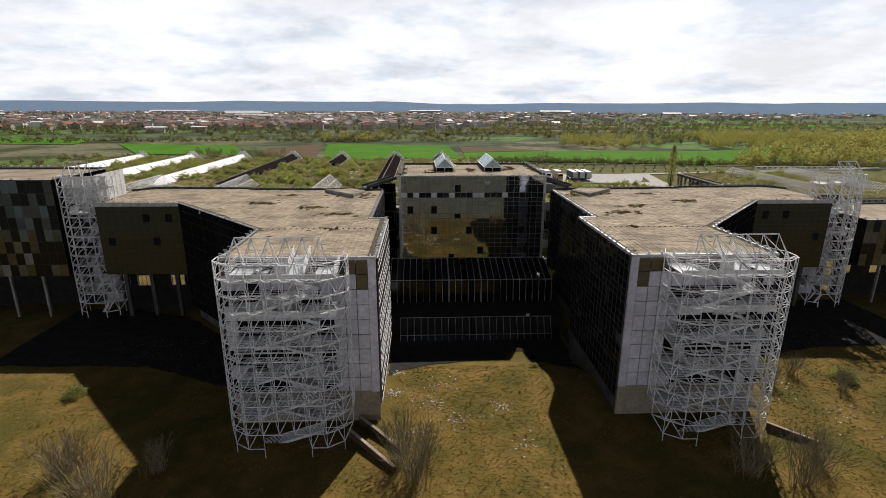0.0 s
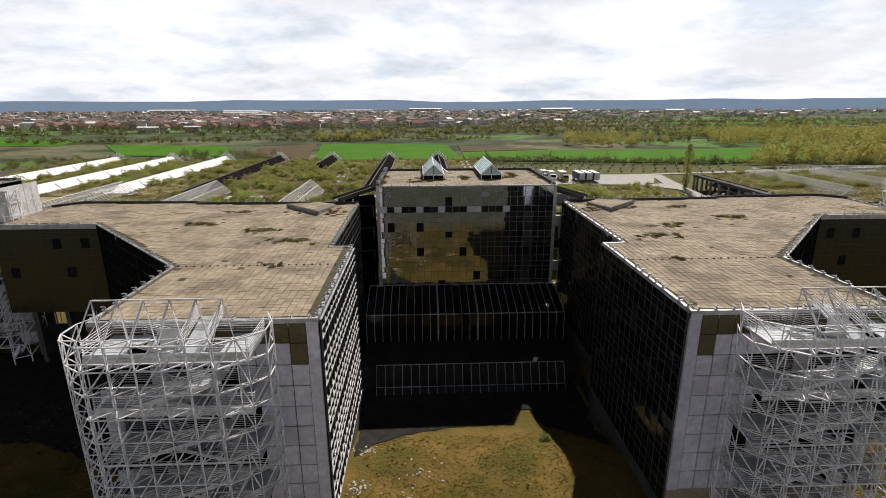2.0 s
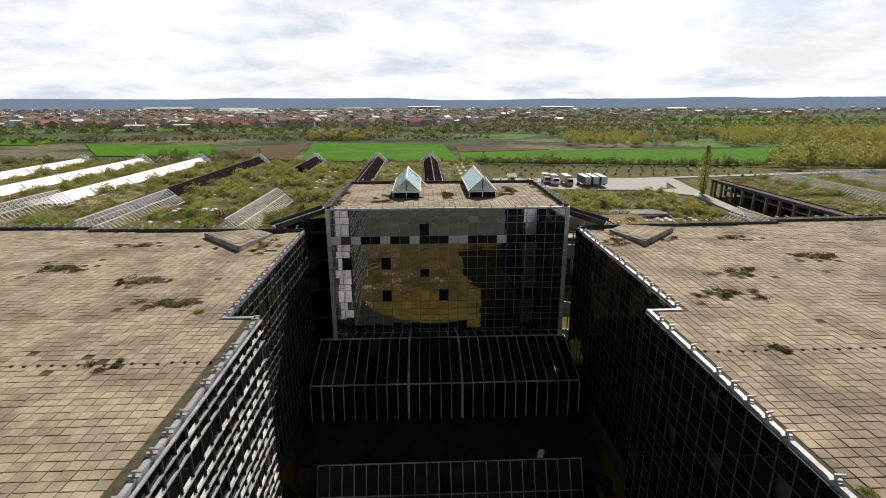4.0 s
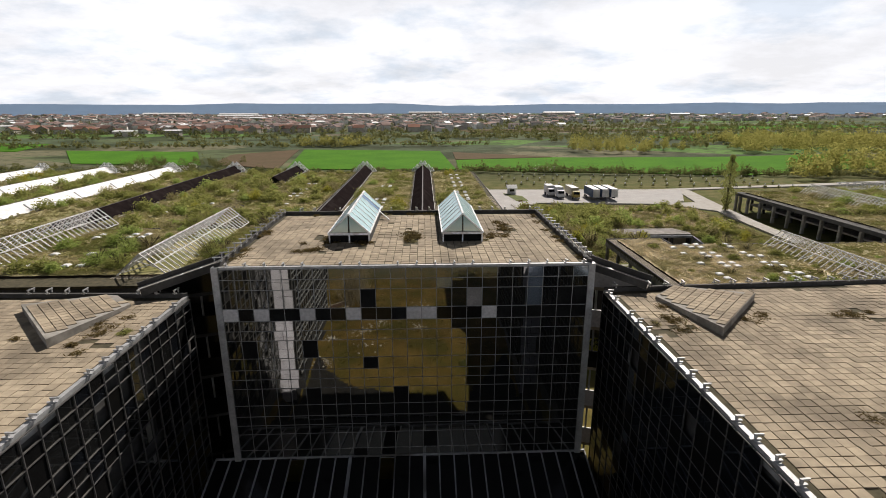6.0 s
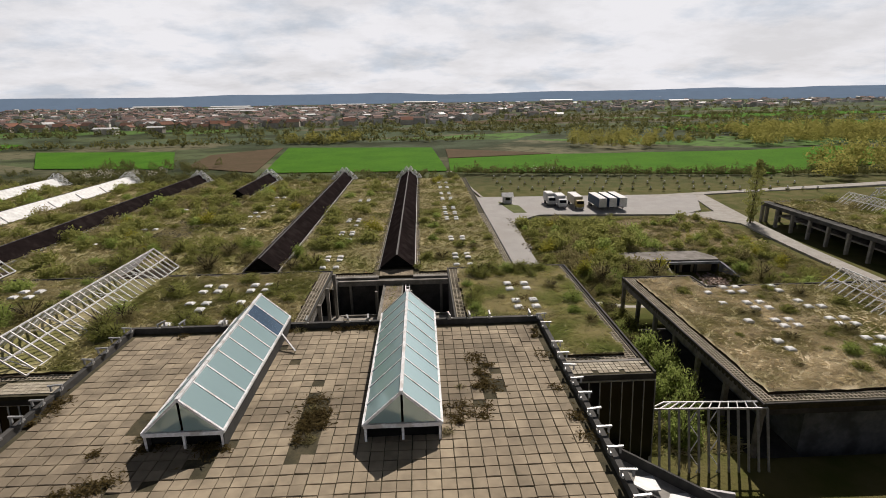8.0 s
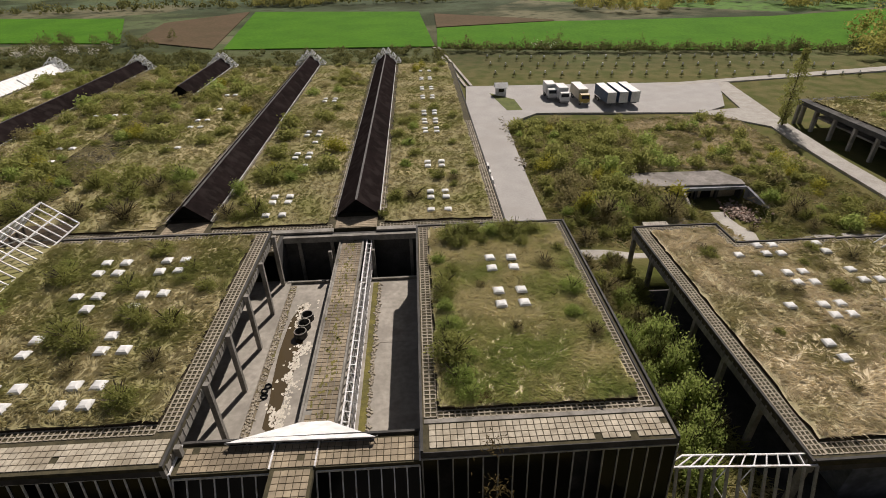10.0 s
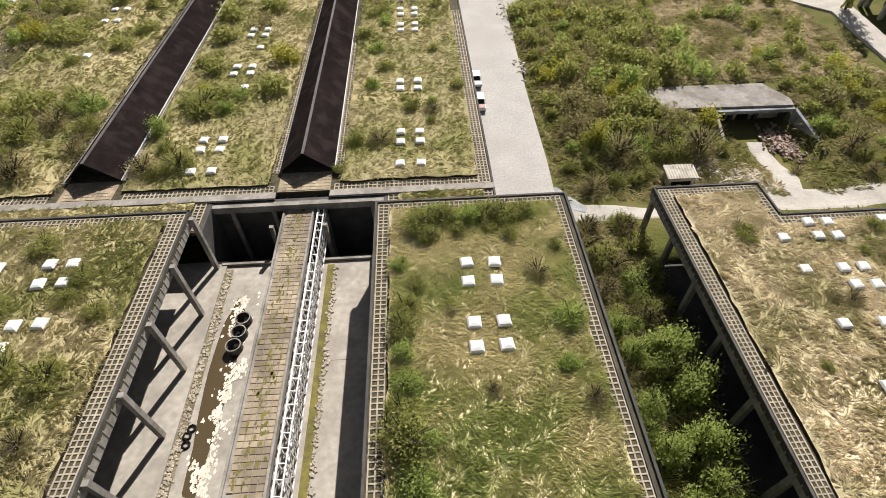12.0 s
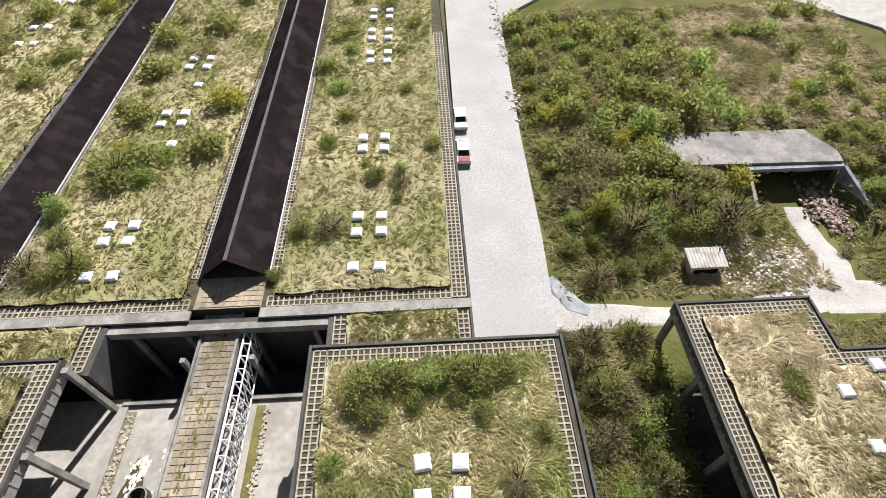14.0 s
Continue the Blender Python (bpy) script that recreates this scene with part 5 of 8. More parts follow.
def hall_left():
    rng = random.Random(81)
    b = thing("factory_hall", "derelict hall with overgrown planted roof and open concrete side", "building", "halls with planted roofs")
    x0, x1, y0, y1, z = -115.0, -8.3, 109.3, 140.8, HALL
    part("roof_slab", MB().box(x0, y0, z - 0.35, x1, y1, z), M_JOINT, b)
    part("edge_beam", MB().box(x1 - 0.35, y0, z - 1.15, x1, y1, z - 0.352), M_CONC, b)
    part("edge_beam", MB().box(x0, y1 - 0.35, z - 1.15, x1 - 0.352, y1, z - 0.352), M_CONC, b)
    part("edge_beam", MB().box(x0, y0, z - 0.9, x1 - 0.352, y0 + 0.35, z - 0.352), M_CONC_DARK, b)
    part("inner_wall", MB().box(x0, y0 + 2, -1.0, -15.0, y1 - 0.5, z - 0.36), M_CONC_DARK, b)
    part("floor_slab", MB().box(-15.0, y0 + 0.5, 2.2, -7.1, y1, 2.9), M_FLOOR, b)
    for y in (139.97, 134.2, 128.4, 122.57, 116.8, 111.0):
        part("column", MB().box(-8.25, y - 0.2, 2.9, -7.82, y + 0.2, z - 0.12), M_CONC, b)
    # inner columns: shade under the roof is in their darker colour
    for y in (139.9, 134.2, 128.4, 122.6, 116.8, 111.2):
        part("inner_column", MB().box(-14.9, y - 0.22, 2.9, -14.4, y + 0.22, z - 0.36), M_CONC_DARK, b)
    # fascia ribs along the court
    rib = mesh_of("fascia_rib", MB().box(0, -0.06, -0.9, 0.04, 0.06, 0.0), M_CONC)
    for k in range(42):
        piece("fascia_rib", rib, b, Matrix.Translation((x1 + 0.002, y0 + 0.4 + k * 0.74, z - 0.2)))
    edge_coping(b, [((x1 - 0.1, y0), (x1 - 0.1, y1)), ((x0, y1 - 0.1), (x1, y1 - 0.1))], z)
    gp = MB()
    grid_pavers(x1 - 1.55, x1 - 0.35, y0 + 3.0, y1 - 0.4, z + 0.01, 0.42, 0.10, gp)
    grid_pavers(-40, x1 - 1.7, y1 - 1.4, y1 - 0.4, z + 0.01, 0.42, 0.10, gp)
    grid_pavers(-40, x1 - 1.7, y0 + 2.75, y0 + 3.55, z + 0.01, 0.42, 0.10, gp)
    tagged(part("grid_paving", gp, M_GRIDPAV, b), kind="stuff")
    tile_rows(b, -34.0, x1 - 0.35, y0 + 0.3, y0 + 2.7, z + 0.01, rng, 120, M_SLABP, M_SLABPJ)
    planted(b, x0, x1, y0, y1, z, (0.5, 1.7, 3.7, 1.5))
    mullion_front(b, -60.0, x1, y0 + 0.1, -0.8, z - 0.9, 0.95, lean=1.4)
    return b


def hall_mid():
    rng = random.Random(82)
    b = thing("factory_hall", "derelict hall with overgrown planted roof and slab margins", "building", "halls with planted roofs")
    x0, x1, y0, y1, z = 8.8, 26.7, 109.3, 140.8, HALL
    part("roof_slab", MB().box(x0, y0, z - 0.5, x1, y1, z), M_JOINT, b)
    part("wall_body", MB().box(x0 + 0.2, y0 + 1.5, -1.2, x1 - 0.25, y1 - 0.25, z - 0.5), M_CONC_DARK, b)
    edge_coping(b, [((x0 + 0.1, y0), (x0 + 0.1, y1)), ((x1 - 0.1, y0), (x1 - 0.1, y1)), ((x0 + 0.25, y1 - 0.1), (x1 - 0.25, y1 - 0.1))], z)
    edge_coping(b, [((x1 - 0.55, y0 + 3), (x1 - 0.55, y1 - 0.4))], z, h=0.16, w=0.12)
    gp = MB()
    grid_pavers(x1 - 1.55, x1 - 0.68, y0 + 2.9, y1 - 0.4, z + 0.01, 0.43, 0.10, gp)
    grid_pavers(x0 + 0.35, x0 + 1.25, y0 + 2.9, y1 - 0.4, z + 0.01, 0.43, 0.10, gp)
    grid_pavers(x0 + 1.3, x1 - 1.6, y1 - 1.35, y1 - 0.4, z + 0.01, 0.43, 0.10, gp)
    grid_pavers(x0 + 1.3, x1 - 1.6, y0 + 2.75, y0 + 3.4, z + 0.01, 0.43, 0.10, gp)
    tagged(part("grid_paving", gp, M_GRIDPAV, b), kind="stuff")
    part("kerb_strip", MB().box(x0 + 0.3, y0 + 2.35, z, x1 - 0.3, y0 + 2.7, z + 0.06), M_CONC, b)
    tile_rows(b, x0 + 0.3, x1 - 0.3, y0 + 0.25, y0 + 2.3, z + 0.01, rng, 140, M_SLABP, M_SLABPJ)
    planted(b, x0, x1, y0, y1, z, (1.45, 1.65, 3.5, 1.5), m=M_TURFDRY)
    part("front_fascia", MB().box(x0, y0 - 0.06, z - 0.55, x1, y0, z + 0.02), M_CONC_DARK, b)
    mullion_front(b, x0 + 0.1, x1, y0 - 0.02, -0.8, z - 0.65, 1.05, lean=1.2, m=M_ALU)
    return b


def hall_right():
    rng = random.Random(83)
    b = thing("factory_hall", "low hall with dry planted roof on concrete columns", "building", "halls with planted roofs")
    z = RIGHT
    plan = [(37.9, 109.6), (37.9, 145.6), (49.4, 145.6), (49.4, 140.7), (96.0, 140.7), (96.0, 109.6)]
    part("roof_slab", MB().prism(plan, z - 0.5, z), M_JOINT, b)
    part("inner_wall", MB().prism([(43.5, 111), (43.5, 140.2), (95, 140.2), (95, 111)], -2.0, z - 0.5), M_BLUEG, b)
    part("floor_slab", MB().box(38.3, 110, -1.6, 43.5, 145.4, -1.0), M_CONC_DARK, b)
    part("edge_beam", MB().box(37.9, 109.6, z - 1.25, 38.3, 145.6, z - 0.502), M_CONC, b)
    part("edge_beam", MB().box(38.31, 145.2, z - 1.25, 49.4, 145.6, z - 0.502), M_CONC, b)
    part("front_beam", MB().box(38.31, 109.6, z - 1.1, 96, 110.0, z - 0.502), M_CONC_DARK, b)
    for k in range(7):
        y = 110.2 + k * 5.82
        part("column", MB().box(38.0, y - 0.24, -1.6, 38.5, y + 0.24, z - 1.25), M_CONC, b)
    rib = mesh_of("fascia_rib", MB().box(-0.05, -0.07, -0.95, 0.0, 0.07, 0.0), M_CONC)
    for k in range(48):
        piece("fascia_rib", rib, b, Matrix.Translation((37.898, 110.0 + k * 0.745, z - 0.25)))
    edge_coping(b, [((38.0, 109.6), (38.0, 145.6)), ((38.15, 145.5), (49.4, 145.5)), ((49.3, 145.3), (49.3, 140.8)), ((49.4, 140.6), (96, 140.6)), ((38.2, 109.7), (96, 109.7))], z)
    gp = MB()
    grid_pavers(38.3, 39.4, 110.2, 145.2, z + 0.01, 0.43, 0.10, gp)
    grid_pavers(39.5, 48.8, 144.0, 145.2, z + 0.01, 0.43, 0.10, gp)
    grid_pavers(48.0, 49.0, 139.4, 144.0, z + 0.01, 0.43, 0.10, gp)
    grid_pavers(49.1, 70, 139.3, 140.3, z + 0.01, 0.43, 0.10, gp)
    grid_pavers(39.5, 70, 110.2, 111.2, z + 0.01, 0.43, 0.10, gp)
    tagged(part("grid_paving", gp, M_GRIDPAV, b), kind="stuff")
    planted(b, 37.9, 96, 109.6, 140.7, z, (1.7, 0.5, 1.8, 1.6), m=M_TURFDRY)
    planted(b, 37.9, 49.4, 138.6, 145.6, z, (1.7, 1.6, 0.2, 1.75), m=M_TURFDRY)
    return b


hall_left()
hall_mid()
hall_right()


# ---- the court between the halls ----
def court():
    rng = random.Random(84)
    solid("court_floor", MB().box(-7.1, 112.2, 1.5, 2.35, 140.2, 2.7).box(2.4, 112.2, 1.5, 8.98, 128.6, 2.7).box(2.4, 128.64, 1.5, 8.98, 140.2, 2.7), M_FLOOR, "pale stained concrete floor of the sunken court", "floor", kind="structure")
    solid("pit_floor", MB().box(-8.3, 140.6, -2.0, 9.6, 145.4, -1.5), M_CONC_DARK, "dark floor of the open pit", "floor", kind="structure")
    c = thing("court_wall", "concrete rear wall of the court with columns and beams", "wall")
    # rear wall coloured dark to paint the shade of the pit
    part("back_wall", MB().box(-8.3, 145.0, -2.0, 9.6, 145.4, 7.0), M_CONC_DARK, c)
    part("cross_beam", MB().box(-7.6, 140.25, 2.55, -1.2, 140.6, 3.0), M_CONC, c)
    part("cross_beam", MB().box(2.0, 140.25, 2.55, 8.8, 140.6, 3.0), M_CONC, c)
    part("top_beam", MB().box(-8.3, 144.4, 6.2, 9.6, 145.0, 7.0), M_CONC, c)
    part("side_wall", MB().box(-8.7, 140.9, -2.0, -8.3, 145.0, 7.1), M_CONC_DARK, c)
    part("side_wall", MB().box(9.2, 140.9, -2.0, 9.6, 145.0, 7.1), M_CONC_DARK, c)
    for x in (-6.4, -2.2, 3.0, 8.0):
        part("column", MB().box(x - 0.2, 144.3, -1.5, x + 0.2, 144.7, 6.2), M_CONC, c)
    for x, y in ((-2.2, 142.4), (3.2, 142.4)):
        part("strut", MB().box(x - 0.2, y - 0.2, -1.5, x + 0.2, y + 0.2, 6.0), M_CONC, c)
    # walkway
    w = thing("walkway", "raised walkway of slabs on a concrete beam", "walkway")
    part("deck", MB().box(-1.15, 112.0, 5.85, 2.0, 146.3, 6.24), M_CONC, w)
    part("kerb", MB().box(-1.15, 112.0, 6.24, -0.95, 146.3, 6.42), M_CONC, w)
    part("kerb", MB().box(1.8, 112.0, 6.24, 2.0, 146.3, 6.42), M_CONC, w)
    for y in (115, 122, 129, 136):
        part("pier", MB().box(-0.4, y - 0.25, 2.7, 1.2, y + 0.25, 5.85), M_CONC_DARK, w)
    tile_rows(w, -0.9, 1.76, 112.3, 146.2, 6.25, rng)
    mo = MB()
    for k in range(260):
        x, y = min(1.6, max(-0.8, rng.gauss(0.45, 0.45))), rng.uniform(113, 146)
        r = rng.uniform(0.04, 0.15)
        mo.add([(x + r * math.cos(a) * rng.uniform(.6, 1.2), y + 1.8 * r * math.sin(a), 6.318 + 0.001 * (k % 5)) for a in [i * math.pi / 3 for i in range(6)]], [tuple(range(6))])
    tagged(part("moss_growth", mo, M_MOSS, w, "yellow moss in the joints"), kind="stuff")
    # steel lattice girder beside it
    g = thing("lattice_girder", "white steel lattice girder along the walkway", "girder")
    for z in (6.3, 3.75):
        part("chord", MB().bar((2.38, 113, z), (2.38, 145.8, z), 0.14, 0.14), M_STEELWHITE, g)
        part("chord", MB().bar((2.95, 113, z - 0.1), (2.95, 145.8, z - 0.1), 0.10, 0.10), M_STEELWHITE, g)
    post = mesh_of("post", MB().bar((2.38, 0, 3.75), (2.38, 0, 6.3), 0.10, 0.10).bar((2.38, 0, 6.3), (2.95, 0, 6.2), 0.08, 0.08).bar((2.95, 0, 6.2), (2.95, 0, 3.65), 0.08, 0.08), M_STEELWHITE)
    for k in range(31):
        piece("post", post, g, Matrix.Translation((0, 113.2 + k * 1.08, 0)))
    for k in range(30):
        y = 113.2 + k * 1.08
        for a, e in (((0, 1.08), (1.08, 0)) if k % 6 == 4 else ((0, 1.08),)):
            part("brace", MB().bar((2.97, y + a, 3.65), (2.97, y + e, 6.2), 0.07, 0.07), M_STEELWHITE, g)
    for y in (114, 121, 128, 135, 142):
        part("prop", MB().bar((2.6, y, 2.7), (2.6, y, 3.75), 0.12, 0.12), M_STEELWHITE, g)
    # moss gutter and rubble margins
    gm = MB()
    gm.box(3.15, 112.5, 2.70, 3.85, 139.8, 2.74)
    solid("gutter", gm, M_MOSS, "gutter strip grown with yellow moss", "gutter", kind="structure")
    solid("gutter", MB().box(-7.08, 112.5, 2.70, -6.35, 139.8, 2.73), mat("gutter_silt", (0.24, 0.20, 0.14), (0.14, 0.115, 0.07), 1.2, 1.0, bump=0.03, stain=(0.16, 0.15, 0.05), stain_scale=0.6, stain_amt=0.6), "silted gutter with dark weeds along the columns", "gutter", kind="structure")
    st = MB()
    for k in range(900):
        side = rng.random()
        x = rng.gauss(3.95, 0.12) if side < 0.4 else rng.gauss(-6.75, 0.2)
        y = rng.uniform(112.5, 139.6)
        s = rng.uniform(0.05, 0.14)
        b0 = bevel_box(2 * s, 2 * s * rng.uniform(.7, 1.3), s, s * 0.35)
        m = Matrix.Translation((x, y, 2.69)) @ Euler((0, 0, rng.uniform(0, 3))).to_matrix().to_4x4()
        st.add([m @ Vector(v) for v in b0.v], b0.f)
    solid("cobbles", st, M_GRIDPAV, "loose cobbles along the court's drains", "stones", kind="stuff")
    # well rings
    for i, (x, y) in enumerate(((-3.9, 133.2), (-4.0, 131.75), (-4.15, 130.3))):
        mb = MB()
        n = 24
        for r, z0, z1 in ((0.70, 0.0, 0.75),):
            for k in range(n):
                a = 2 * math.pi * k / n
                for rr, zz in ((0.70, 0), (0.70, 0.70), (0.665, 0.75), (0.60, 0.75), (0.57, 0.70), (0.57, 0.0)):
                    mb.v.append((rr * math.cos(a), rr * math.sin(a), zz))
            for k in range(n):
                for q in range(5):
                    a0, b0 = k * 6 + q, ((k + 1) % n) * 6 + q
                    mb.f.append((a0, b0, b0 + 1, a0 + 1))
        rg = solid("well_ring", mb, M_CONC_DARK, "dark concrete well ring standing on the court floor", "well ring", "well rings")
        rg.location = (x, y, 2.7)
        part("ring_rim", MB().add([((0.69 if q else 0.59) * math.cos(2 * math.pi * k / 24), (0.69 if q else 0.59) * math.sin(2 * math.pi * k / 24), 0.757) for k in range(24) for q in (0, 1)],
                                  [(2 * k, 2 * k + 1, (2 * k + 3) % 48, (2 * k + 2) % 48) for k in range(24)]), M_CONC, rg, "pale rim")
    # puddle with dried scum
    pm = bpy.data.materials.new("puddle_water")
    pm.use_nodes = True
    pp = pm.node_tree.nodes["Principled BSDF"]
    pp.inputs["Base Color"].default_value, pp.inputs["Roughness"].default_value = (0.075, 0.055, 0.03, 1), 0.12
    blob = []
    for k in range(40):
        a = 2 * math.pi * k / 40
        wv = 1 + 0.28 * noise.noise(Vector((math.cos(a) * 2.0, math.sin(a) * 2.0, 4)))
        blob.append((-4.9 + 1.05 * wv * math.cos(a) + 0.5 * math.sin(a * 2) * 0.3, 126.5 + 9.6 * wv * math.sin(a)))
    solid("puddle", MB().prism(blob, 2.69, 2.712), pm, "shallow brown puddle on the court floor", "puddle", kind="structure")
    sc = MB()
    for k in range(1500):
        y = 116.5 + 20.5 * rng.random()
        cx = -4.15 + 0.5 * math.sin(y * 0.35) if y < 130 else -4.7
        x = cx + 0.25 + rng.gauss(0, 0.5)
        if noise.noise(Vector((x * 0.9, y * 0.55, 17))) < 0.0:
            continue
        r = rng.uniform(0.03, 0.17)
        n = 7
        sc.add([(x + r * rng.uniform(.5, 1.2) * math.cos(2 * math.pi * i / n), y + 1.4 * r * rng.uniform(.5, 1.2) * math.sin(2 * math.pi * i / n), 2.716 + 0.0006 * (k % 40)) for i in range(n)], [tuple(range(n))])
    solid("dried_scum", sc, mat("dried_scum", (0.76, 0.71, 0.62), (0.60, 0.54, 0.45), 2.0, 0.95), "pale flakes of dried scum round the puddle", "scum", kind="stuff")
    for x, y in ((-6.2, 122.5), (-6.0, 123.1), (-6.1, 121.8)):
        tyre = solid("tyre", MB(), M_BLACK, "small black tyre lying by the drain", "tyre", "tyres")
        tb = MB()
        for k in range(16):
            a = 2 * math.pi * k / 16
            for q in range(6):
                e = 2 * math.pi * q / 6
                tb.v.append(((0.28 + 0.09 * math.cos(e)) * math.cos(a), (0.28 + 0.09 * math.cos(e)) * math.sin(a), 0.09 + 0.09 * math.sin(e)))
        for k in range(16):
            for q in range(6):
                tb.f.append((k * 6 + q, ((k + 1) % 16) * 6 + q, ((k + 1) % 16) * 6 + (q + 1) % 6, k * 6 + (q + 1) % 6))
        tyre.data = mesh_of("tyre", tb, M_BLACK)
        tyre.location = (x, y, 2.70)


court()


def entry_deck():
    rng = random.Random(85)
    b = thing("entry_deck", "slab-paved roof deck over the entrance with glazed fronts", "roof deck")
    z = 9.0
    part("deck_slab", MB().box(-8.25, 109.4, z - 0.5, 8.75, 112.0, z - 0.06), M_JOINT, b)
    part("upstand", MB().box(-8.25, 111.8, z - 0.06, 8.75, 112.0, z + 0.14), M_CONC_DARK, b)
    part("spine_slab", MB().box(-1.5, 97.6, z - 0.5, 1.5, 109.39, z - 0.06), M_JOINT, b)
    tile_rows(b, -8.1, 8.7, 109.5, 111.7, z - 0.06, rng, 170)
    tile_rows(b, -1.3, 1.3, 97.8, 109.3, z - 0.06, rng, 120)
    part("under_wall", MB().box(-8.25, 111.3, 2.0, 8.75, 111.6, z - 0.5), M_CONC_DARK, b)
    for x0, x1 in ((-8.1, -1.6), (1.6, 8.7)):
        mullion_front(b, x0, x1, 109.4, 2.5, z - 0.45, 0.93, lean=3.2)
    for x in (-8.2, -1.55, 1.55, 8.75):
        part("edge_bar", MB().bar((x, 109.4, z + 0.05), (x, 111.9, z + 0.05), 0.12, 0.12), M_STEELWHITE, b)
    # white sheet canopy tipped back over the court
    c = thing("sheet_canopy", "white sheet-metal canopy tipped back over the court", "canopy")
    part("sheet", MB().slab([(-4.9, 111.35, 9.55), (5.6, 111.2, 9.55), (1.6, 114.6, 7.45), (-0.6, 114.6, 7.45)], 0.06), M_WHITEROOF, c)
    part("front_truss", MB().bar((-4.9, 111.4, 9.42), (5.6, 111.25, 9.42), 0.10, 0.14).bar((-4.8, 111.5, 9.0), (5.5, 111.35, 9.0), 0.08, 0.08), M_GREY_MUL, c)
    for k in range(12):
        x = -4.6 + k * 0.9
        part("strut", MB().bar((x, 111.45, 8.98), (x + (0.45 if k % 2 else -0.45), 111.4, 9.4), 0.05, 0.05), M_GREY_MUL, c)
    part("backing", MB().box(-4.8, 111.48, 8.94, 5.5, 111.51, 9.34), M_BLACK, c)


entry_deck()


def steel_screen():
    b = thing("steel_pergola", "white steel pergola frame bridging the gap between halls", "pergola")
    p0, p1 = Vector((28.6, 110.9, 5.7)), Vector((38.2, 110.4, 5.7))
    q0, q1 = Vector((26.9, 110.1, 5.55)), Vector((38.3, 109.5, 5.55))
    part("top_rail", MB().bar(p0, p1, 0.12, 0.14), M_STEELWHITE, b)
    part("front_rail", MB().bar(q0, q1, 0.14, 0.16), M_STEELWHITE, b)
    n = 12
    foot = Vector((-0.5, -2.6, -6.4))
    for k in range(n + 1):
        a, c = p0.lerp(p1, k / n), q0.lerp(q1, k / n)
        part("rafter", MB().bar(a, c, 0.09, 0.14), M_STEELWHITE, b)
        part("leg", MB().bar(c, c + foot, 0.20, 0.16), M_ALU, b)
    for k in (4, 6):
        a, c = q0.lerp(q1, k / n), q0.lerp(q1, (k + 1) / n)
        m = MB()
        for i in range(5):
            f0, f1 = i / 5, (i + 1) / 5
            m.bar((a if i % 2 else c) + foot * f0, (c if i % 2 else a) + foot * f1, 0.07, 0.07)
        part("zigzag_brace", m, M_STEELWHITE, b)


steel_screen()


